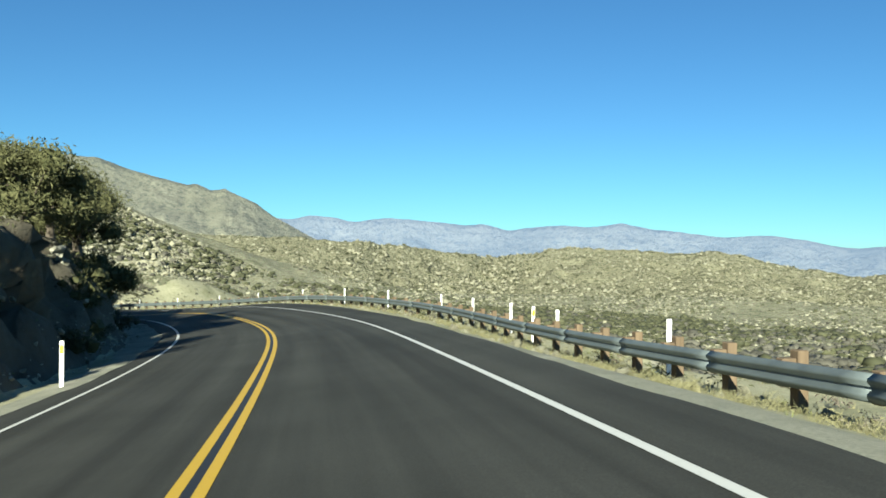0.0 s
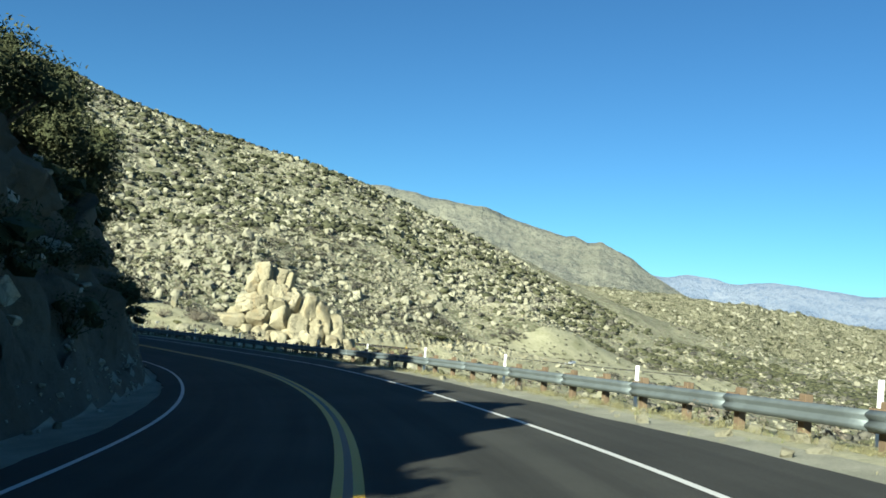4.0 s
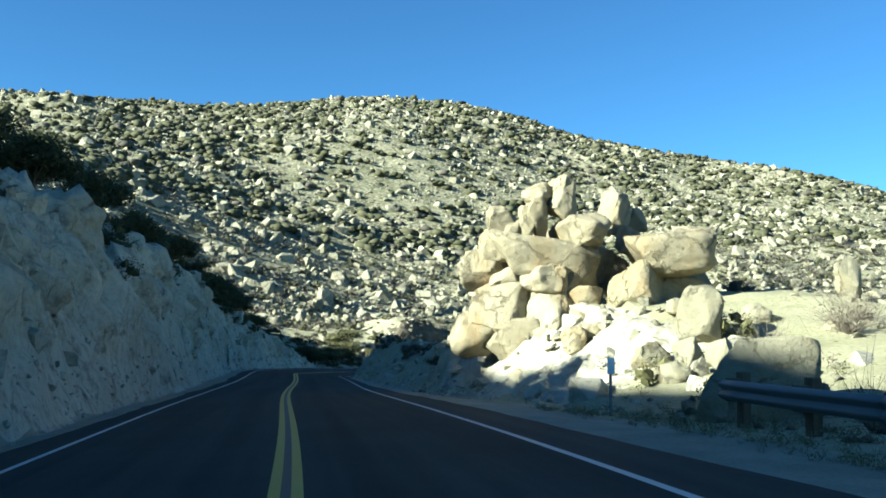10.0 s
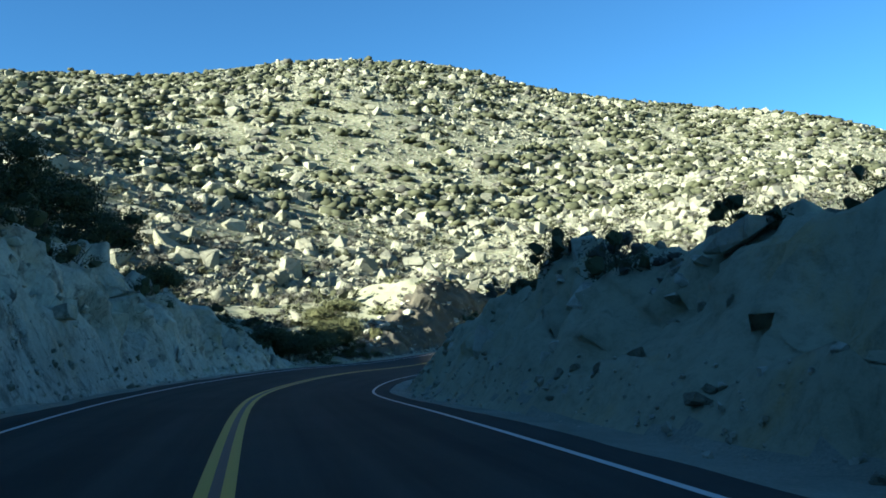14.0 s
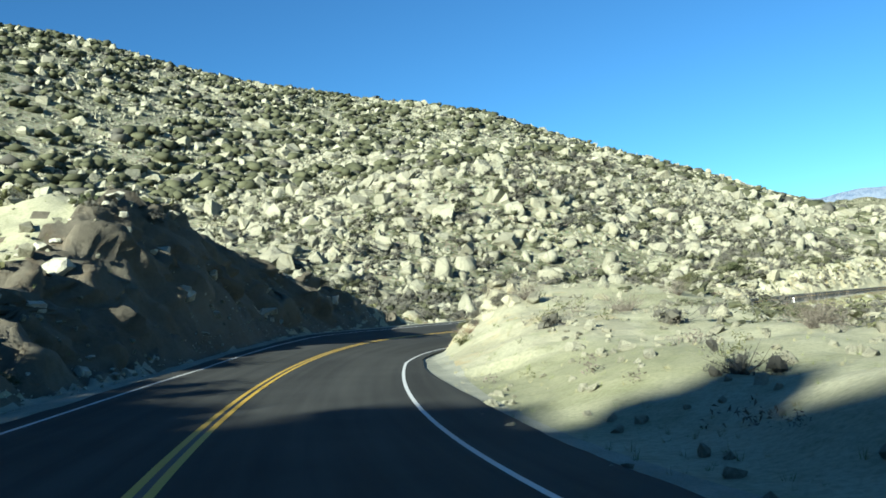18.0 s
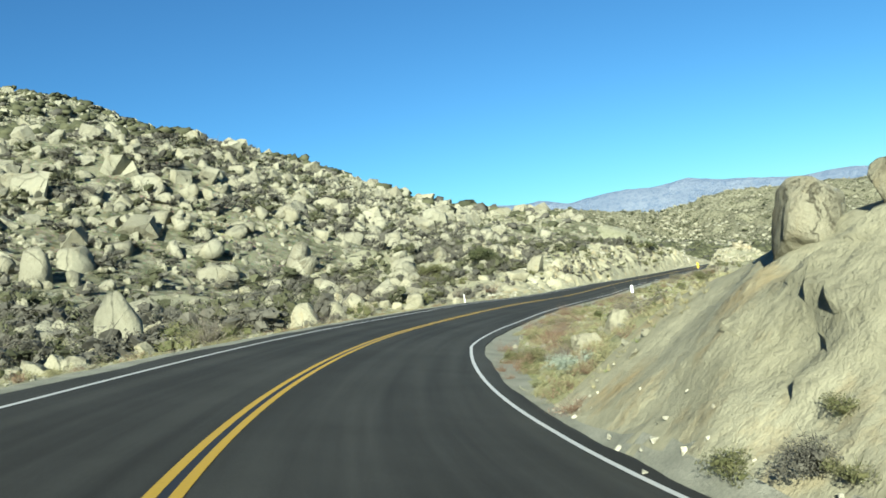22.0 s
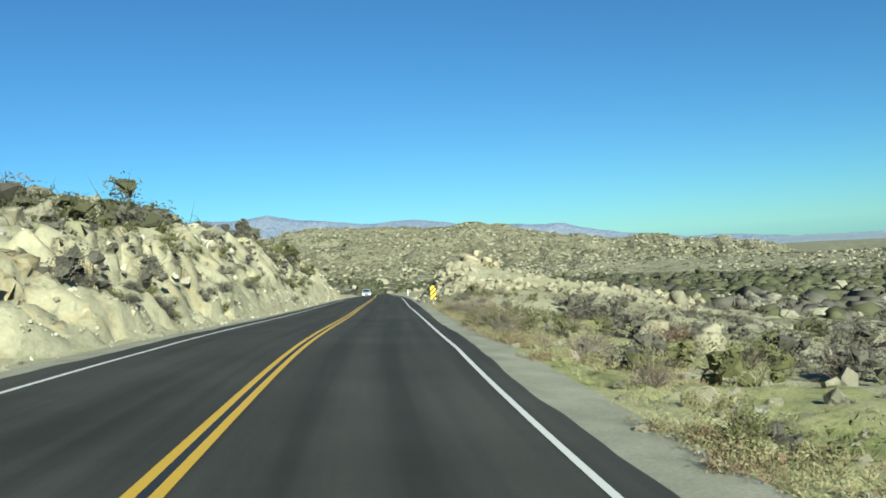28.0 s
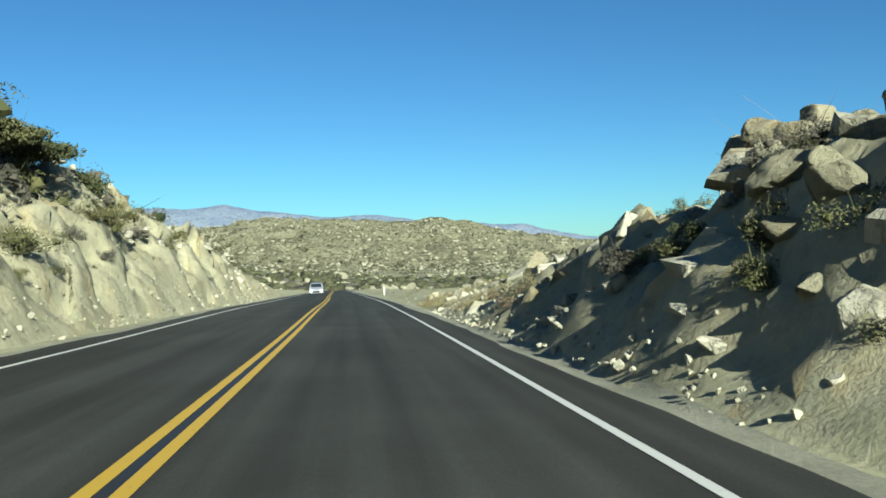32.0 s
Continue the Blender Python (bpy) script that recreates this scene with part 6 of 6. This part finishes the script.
    tagged(stamp("bank_grass", GRASS, place[~green], dim[~green], rng, STRAW, False, 0.1), "short straw-coloured grass on the bank", "grass", kind="stuff")
    tagged(stamp("bank_grass", GRASS, place[green], dim[green], rng, GREEN_GRASS, False, 0.1), "short yellow-green grass on the bank", "grass", kind="stuff")
    # weeds along the foot of the guardrail
    s = rng.uniform(56, 225, 3600)
    lat = np.interp(s, [q[0] for q in RAIL], [q[1] for q in RAIL]) + rng.gamma(2.0, 0.6, len(s)) - 1.35
    x, y, _ = on_road(s, lat)
    place = np.stack([x, y, ground_height(x, y) - 0.02], 1)
    tagged(stamp("rail_weeds", VERGE_SCRUB, place, rng.uniform(0.08, 0.24, (len(x), 1)) * np.ones((1, 3)), rng, WEED, False, 0.1), "dry yellow-green weeds along the guardrail", "grass", kind="stuff")
    # grass tufts
    n = 10000
    s, side = rng.uniform(58, 600, n), np.where(rng.rand(n) < 0.35, -1, 1)
    lat = side * (5.4 + rng.gamma(1.5, 3.0, n))
    cut = np.interp(s, SIDES[1][:, 0], SIDES[1][:, 3])
    ok = (np.abs(lat) < 26) & ((cut < 1.0) | (side < 0) | (lat > 9))
    s, lat = s[ok], lat[ok]
    x, y, _ = on_road(s, lat)
    place = np.stack([x, y, ground_height(x, y) - 0.02], 1)
    dim = rng.uniform(0.16, 0.42, (len(x), 1)) * np.ones((1, 3))
    green = rng.rand(len(x)) < 0.4
    tagged(stamp("dry_grass", GRASS, place[~green], dim[~green], rng, STRAW, False, 0.1), "straw-coloured grass tufts on the verges", "grass", kind="stuff")
    tagged(stamp("green_grass", GRASS, place[green], dim[green], rng, GREEN_GRASS, False, 0.1), "sparse green grass tufts on the verges", "grass", kind="stuff")


near_bushes()


# ---- trees on the banks ----
def tree(s, lat, height, spread, seed, mat, label, crown_low=0.02):
    x, y, _ = (float(v) for v in on_road(s, lat))
    e = new("tree")
    e.matrix_world = pose(x, y, ground_at(x, y) - 0.1, 0, 0, seed * 37 % 360)
    tagged(e, label, "tree", "trees on the bank")
    rng = np.random.RandomState(seed)
    # trunk and limbs: tapered tubes
    V, F = [], []

    def tube(p, q, r0, r1):
        d = (q - p) / (np.linalg.norm(q - p) + 1e-9)
        a = np.cross(d, (0.3, 0.9, 0.2))
        a /= np.linalg.norm(a)
        b = np.cross(d, a)
        n0 = len(V)
        for c, r in ((p, r0), (q, r1)):
            for j in range(7):
                t = j * 2 * math.pi / 7
                V.append(c + a * math.cos(t) * r + b * math.sin(t) * r)
        for j in range(7):
            F.append((n0 + j, n0 + (j + 1) % 7, n0 + 7 + (j + 1) % 7, n0 + 7 + j))

    top = np.array([rng.randn() * 0.2, rng.randn() * 0.2, height * 0.45])
    tube(np.zeros(3), top, 0.05 * height, 0.03 * height)
    ends = []
    for j in range(9):
        a = j * 0.7 + rng.rand()
        q = top * rng.uniform(0.5, 1) + np.array([math.cos(a) * spread * 0.6, math.sin(a) * spread * 0.6, height * rng.uniform(0.05, 0.45)])
        tube(top * rng.uniform(0.5, 1), q, 0.02 * height, 0.008 * height)
        ends.append(q)
    put_mesh("trunk", np.array(V), np.array(F), [BARK], parent=e)
    ends = np.array(ends + [top + (0, 0, height * 0.35), top])
    n = 8500
    c = ends[rng.randint(len(ends), size=n)]
    d = rng.randn(n, 3)
    d /= np.linalg.norm(d, axis=1)[:, None]
    p = c + d * (rng.rand(n, 1)**0.4) * np.array((spread * 0.42, spread * 0.42, height * 0.2)) * rng.uniform(0.7, 1.25, (n, 1))
    p[:, 2] = np.maximum(p[:, 2], height * crown_low * rng.uniform(0.6, 1.2, n))
    a, b = rng.randn(n, 3), rng.randn(n, 3)
    a /= np.linalg.norm(a, axis=1)[:, None]
    b = np.cross(a, b)
    b /= np.linalg.norm(b, axis=1)[:, None]
    r = rng.uniform(0.06, 0.13, (n, 1))
    v = np.stack([p - a * r, p + b * r * 0.6, p + a * r], 1).reshape(-1, 3)
    f = np.arange(3 * n).reshape(-1, 3)
    for j, q in enumerate(ends):
        hv, hf = block_shape(seed * 31 + j, 14, 0.9)
        f = np.r_[f, hf + len(v)]
        v = np.r_[v, q + hv * (spread * 0.26, spread * 0.26, height * 0.14)]
    put_mesh("crown", v, f, [mat], smooth=False, parent=e)


OAK, CHAPARRAL = "dense olive-green oak shrub overhanging the rock cut", "dark oak shrub on top of the cut"
FIRST_OAKS = [(91, -8.3, 3.5, 2.3, 1, LEAF_OLIVE, OAK),
         (97, -8.4, 3.9, 2.4, 2, LEAF_OLIVE, OAK),
         (104, -7.9, 4.0, 2.5, 7, LEAF_OLIVE, OAK),
         (100, -6.9, 2.6, 1.8, 31, LEAF_OLIVE, OAK),
         (75, -9.5, 6.0, 2.0, 3, LEAF_DARK, "dark oak tree beside the road"),
         (147, -9.0, 4.0, 2.2, 4, LEAF_DARK, CHAPARRAL),
         (153, -9.2, 3.6, 2.0, 5, LEAF_DARK, CHAPARRAL),
         (160, -8.6, 4.0, 2.4, 27, LEAF_DARK, CHAPARRAL),
         (167, -8.8, 4.2, 2.4, 28, LEAF_DARK, CHAPARRAL),
         (175, -9.0, 3.8, 2.4, 29, LEAF_DARK, CHAPARRAL),
         (184, -9.2, 3.6, 2.2, 30, LEAF_DARK, CHAPARRAL)]
CUT_OAKS = [(217, -10.5, 2.6, 2.0, 11, LEAF_DARK, CHAPARRAL),
         (223, -9.6, 3.2, 2.2, 12, LEAF_DARK, CHAPARRAL),
         (231, -10, 2.8, 2.2, 13, LEAF_DARK, CHAPARRAL),
         (239, -9.9, 2.9, 2.0, 14, LEAF_DARK, CHAPARRAL),
         (248, -10, 2.6, 2.1, 15, LEAF_DARK, CHAPARRAL),
         (257, -9.8, 2.8, 2.0, 16, LEAF_DARK, CHAPARRAL),
         (268, -9.8, 2.5, 2.0, 8, LEAF_DARK, CHAPARRAL),
         (275, -9.9, 2.8, 2.4, 17, LEAF_DARK, CHAPARRAL),
         (282, -9.6, 2.8, 2.2, 9, LEAF_DARK, CHAPARRAL),
         (289, -9.7, 3.0, 2.4, 18, LEAF_DARK, CHAPARRAL),
         (296, -9.7, 3.2, 2.5, 19, LEAF_DARK, CHAPARRAL)]
LATER_OAKS = [(333, -8.6, 2.3, 2.2, 51, LEAF_DARK, "dark rounded oak shrub beside the bend"), (339, -9.4, 2.8, 2.8, 52, LEAF_OLIVE, "rounded olive oak shrub below the slope"), (343.5, -8.8, 3.0, 2.8, 53, LEAF_OLIVE, "rounded olive oak shrub below the slope"),
         (331, -10, 2.3, 2.2, 41, LEAF_DARK, "dark rounded oak shrub beside the bend"), (336, -10.6, 2.2, 2.3, 42, LEAF_DARK, "dark rounded oak shrub beside the bend"),
         (303, -10.5, 3.2, 2.5, 20, LEAF_DARK, CHAPARRAL),
         (310, -11, 3.0, 2.6, 21, LEAF_DARK, CHAPARRAL),
         (317, -11.5, 2.5, 2.2, 22, LEAF_OLIVE, CHAPARRAL),
         (347, -10.5, 3.2, 3.2, 6, LEAF_OLIVE, "rounded olive oak shrub below the slope"),
         (352, -13.5, 3.3, 3.4, 24, LEAF_OLIVE, "rounded olive oak shrub below the slope"),
         (500, -17, 2.8, 2.0, 32, LEAF_DARK, "dark rounded oak shrub among the boulders"),
         (488, -19, 2.4, 2.4, 33, LEAF_OLIVE, "dark rounded oak shrub among the boulders"),
         (547.4, -9.2, 1.7, 0.55, 10, LEAF_GREY, "small grey juniper on the bank top"),
         (568.5, -8.9, 1.1, 1.6, 54, LEAF_OLIVE, "olive oak shrub on the bank top"),
         (572, -9.3, 1.35, 2.0, 25, LEAF_DARK, "dark oak shrub on the bank top"),
         (576.5, -9.4, 1.6, 2.1, 26, LEAF_DARK, "dark oak shrub on the bank top")]
for s, lat, hgt, spr, sd, mat, lab in FIRST_OAKS + CUT_OAKS + LATER_OAKS:
    tree(s, lat, hgt, spr, sd, mat, lab)


# ---- guardrail ----


def rail_lat(s):
    return float(np.interp(s, [r[0] for r in RAIL], [r[1] for r in RAIL]))


def rail_ground(s, lat):
    x, y, _ = (float(v) for v in on_road(s, lat))
    return x, y, ground_at(x, y)


def build_guardrail():
    e = new("guardrail")
    x0, y0, z0 = rail_ground(110, rail_lat(110))
    e.matrix_world = pose(x0, y0, z0)
    tagged(e, "long steel guardrail on wooden posts along the drop", "guardrail")
    inv = e.matrix_world.inverted()
    # W profile: out from the posts, height
    prof = [(0.0, 0.0), (-0.02, 0.015), (-0.083, 0.06), (-0.083, 0.09), (-0.02, 0.145), (-0.02, 0.17), (-0.083, 0.225), (-0.083, 0.255), (-0.02, 0.30), (0.0, 0.312)]
    ss = np.arange(30, 218.5, 1.905)
    # heights follow the verge smoothly
    hs = np.array([rail_ground(s, rail_lat(s))[2] for s in ss])
    hs = np.convolve(np.pad(hs, 4, "edge"), np.ones(9) / 9, "valid")
    for a in range(0, len(ss) - 2, 2):
        s_run = np.linspace(ss[a], ss[a + 2] + 0.12, 9)
        V = []
        for s in s_run:
            z = float(np.interp(s, ss, hs)) + 0.36
            for o, hgt in prof:
                x, y, _ = on_road(s, rail_lat(s) - 0.2 + o + (0.004 if s > ss[a] + 3.8 else 0))
                V.append(inv @ Vector((float(x), float(y), z + hgt)))
        front = np.array(V)
        ob = put_mesh("rail_panel", front, grid_faces(len(s_run), len(prof)), [STEEL], parent=e)
        mod = ob.modifiers.new("thick", "SOLIDIFY")
        mod.thickness, mod.offset = 0.006, 0
    pm, bmesh_block = None, None
    for k, s in enumerate(ss):
        lat = rail_lat(s)
        x, y, _ = (float(v) for v in on_road(s, lat + 0.1))
        if pm is None:
            p = part("post", box(0.15, 0.2, 1.3, -0.5, 0.012), WOOD, e)
            q = part("offset_block", box(0.2, 0.15, 0.36, 0.0, 0.01), WOOD, e)
            pm, bmesh_block = p.data, q.data
        else:
            p, q = new("post", pm), new("offset_block", bmesh_block)
            p.parent = q.parent = e
        turn = math.degrees(heading(s))
        p.matrix_basis = inv @ pose(x, y, hs[k], 0, 0, turn)
        xb, yb, _ = (float(v) for v in on_road(s, lat - 0.08))
        q.matrix_basis = inv @ pose(xb, yb, hs[k] + 0.34, 0, 0, turn)


build_guardrail()


# ---- markers and signs ----
def delineator(s, lat, height=1.15, cap=None, label="white plastic delineator post behind the guardrail"):
    e = thing("delineator_post", s, lat, label, "road marker", "delineator posts")
    bm = box(0.1, 0.03, height + 0.3, -0.3, 0.008)
    part("post", bm, PLASTIC, e)
    part("reflector", box(0.075, 0.012, 0.2, height - 0.3, 0.003), cap or WHITE, e, "yellow reflector" if cap else "").location = (0, -0.023, 0)
    return e


for s in (67, 75, 82.5, 88, 94, 99.5, 108.2, 116, 124.2, 133.5, 141.5, 150, 158, 166, 174, 188, 198, 205, 212):
    delineator(s, rail_lat(s) + 0.45, 1.12)
delineator(85, rail_lat(85) + 0.45, 1.12, ORANGE, "white delineator post with a yellow reflector")
delineator(81.2, -4.75, 1.1, ORANGE, "white delineator post on the inner verge")
delineator(212, -5.7, 1.0, None, "weathered delineator post below the rock cut")
delineator(467, -7.2, 0.9, None, "white marker post on the gravel verge")
delineator(640, 6.2, 1.0, None, "white marker post on the gravel verge")


def small_sign():
    e = thing("mile_marker", 474, 7.35, "white upright mile marker on a steel post", "road sign", "", 4)
    part("post", box(0.05, 0.05, 1.5, -0.3, 0.005), RUST_STEEL, e)
    p = part("plate", box(0.25, 0.008, 0.72, 0.75, 0.0), PLASTIC, e)
    p.location = (0, -0.032, 0)
    for k in range(3):
        o = part("marking", box(0.09, 0.004, 0.1, 1.02 + k * 0.14, 0.0), LEAF_RUST, e, "dark mark on the white plate")
        o.location = (0, -0.04, 0)


small_sign()


def small_marker():
    e = thing("road_marker", 221, 6.6, "small white marker plate on a steel post", "road sign")
    part("post", box(0.05, 0.05, 1.3, -0.3, 0.005), RUST_STEEL, e)
    part("plate", box(0.16, 0.008, 0.35, 0.85, 0.0), PLASTIC, e).location = (0, -0.032, 0)


small_marker()


def object_marker():
    """A yellow plate with slanting black stripes."""
    e = thing("hazard_marker", 538.6, 5.25, "yellow hazard marker with slanting black stripes", "road sign")
    part("post", box(0.06, 0.06, 1.5, -0.3, 0.005), RUST_STEEL, e)
    w, h, z0 = 0.36, 0.95, 0.55
    p = part("plate", box(w, 0.008, h, z0, 0.0), SIGN_YELLOW, e)
    p.location = (0, -0.04, 0)
    for k in range(-2, 3):
        lo = z0 + 0.16 + k * 0.33
        bm = bmesh.new()
        bm.faces.new([bm.verts.new((x, 0, z)) for x, z in ((-w / 2, lo), (w / 2, lo + 0.33), (w / 2, lo + 0.475), (-w / 2, lo + 0.145))])
        # trim to the plate
        for edge, way in ((z0 + 0.002, -1), (z0 + h - 0.002, 1)):
            bmesh.ops.bisect_plane(bm, geom=bm.verts[:] + bm.edges[:] + bm.faces[:], plane_co=(0, 0, edge), plane_no=(0, 0, way), clear_outer=True)
        if not bm.faces:
            bm.free()
            continue
        part("stripe", bm, BLACK, e, "black slanting stripe").location = (0, -0.048, 0)


object_marker()


# ---- the car coming towards us ----
def car(s, lat):
    x, y, z = (float(v) for v in on_road(s, lat))
    e = new("car")
    e.matrix_world = pose(x, y, z, 0, 0, math.degrees(heading(s)) + 180)
    tagged(e, "silver hatchback driving in the oncoming lane", "car")
    silver, n, l, b = material("silver_paint", 0.3, 0.6)
    b.inputs["Base Color"].default_value, b.inputs["Metallic"].default_value = (0.55, 0.57, 0.6, 1), 0.6
    dark, n, l, b = material("car_glass", 0.08, 0.6)
    b.inputs["Base Color"].default_value = (0.02, 0.025, 0.03, 1)
    tyre, n, l, b = material("tyre_rubber", 0.85, 0.2)
    b.inputs["Base Color"].default_value = (0.02, 0.02, 0.02, 1)
    lamp, n, l, b = material("headlight_lens", 0.15, 0.6)
    b.inputs["Base Color"].default_value = (0.8, 0.8, 0.8, 1)
    # side outline swept across the width; y is forward
    side = [(2.1, 0.28), (2.15, 0.55), (1.95, 0.8), (1.05, 0.98), (0.25, 1.45), (-0.9, 1.5), (-1.85, 1.38), (-2.1, 0.95), (-2.12, 0.3)]
    bm = bmesh.new()
    ring = []
    for sx, inset in ((-1, 0), (1, 0)):
        ring.append([bm.verts.new((sx * (0.88 - max(0, h - 0.9) * 0.28), yy, h)) for yy, h in side])
    for k in range(len(side)):
        j = (k + 1) % len(side)
        bm.faces.new((ring[0][k], ring[0][j], ring[1][j], ring[1][k]))
    bm.faces.new(ring[0][::-1])
    bm.faces.new(ring[1])
    bmesh.ops.recalc_face_normals(bm, faces=bm.faces)
    bmesh.ops.bevel(bm, geom=bm.edges, offset=0.06, segments=3, affect="EDGES")
    part("body", bm, silver, e)
    bm = bmesh.new()
    bm.faces.new([bm.verts.new(p) for p in ((-0.72, 1.0, 1.03), (0.72, 1.0, 1.03), (0.62, 0.33, 1.42), (-0.62, 0.33, 1.42))])
    part("windscreen", bm, dark, e, "dark windscreen").location = (0, 0.02, 0.012)
    for sx in (-1, 1):
        bm = bmesh.new()
        bmesh.ops.create_cube(bm, size=1, matrix=Matrix.Translation((sx * 0.64, 2.06, 0.68)) @ Matrix.Diagonal((0.34, 0.12, 0.16, 1)))
        bmesh.ops.bevel(bm, geom=bm.edges, offset=0.03, segments=2, affect="EDGES")
        part("headlight", bm, lamp, e, "clear headlight")
        for yy in (1.3, -1.3):
            bm = bmesh.new()
            bmesh.ops.create_cone(bm, cap_ends=True, segments=24, radius1=0.32, radius2=0.32, depth=0.22, matrix=Matrix.Translation((sx * 0.8, yy, 0.32)) @ Matrix.Rotation(math.pi / 2, 4, "Y"))
            bmesh.ops.bevel(bm, geom=[q for q in bm.edges if len(q.link_faces) == 2 and q.calc_face_angle(0) > 1], offset=0.03, segments=2, affect="EDGES")
            w = part("wheel", bm, tyre, e, "black tyre")
            bm = bmesh.new()
            bmesh.ops.create_cone(bm, cap_ends=True, segments=20, radius1=0.2, radius2=0.2, depth=0.23, matrix=Matrix.Translation((sx * 0.8, yy, 0.32)) @ Matrix.Rotation(math.pi / 2, 4, "Y"))
            part("rim", bm, silver, w, "grey metal rim")
    bm = bmesh.new()
    bmesh.ops.create_cube(bm, size=1, matrix=Matrix.Translation((0, 2.12, 0.48)) @ Matrix.Diagonal((0.9, 0.08, 0.16, 1)))
    part("grille", bm, tyre, e, "black grille")


car(655, -1.8)
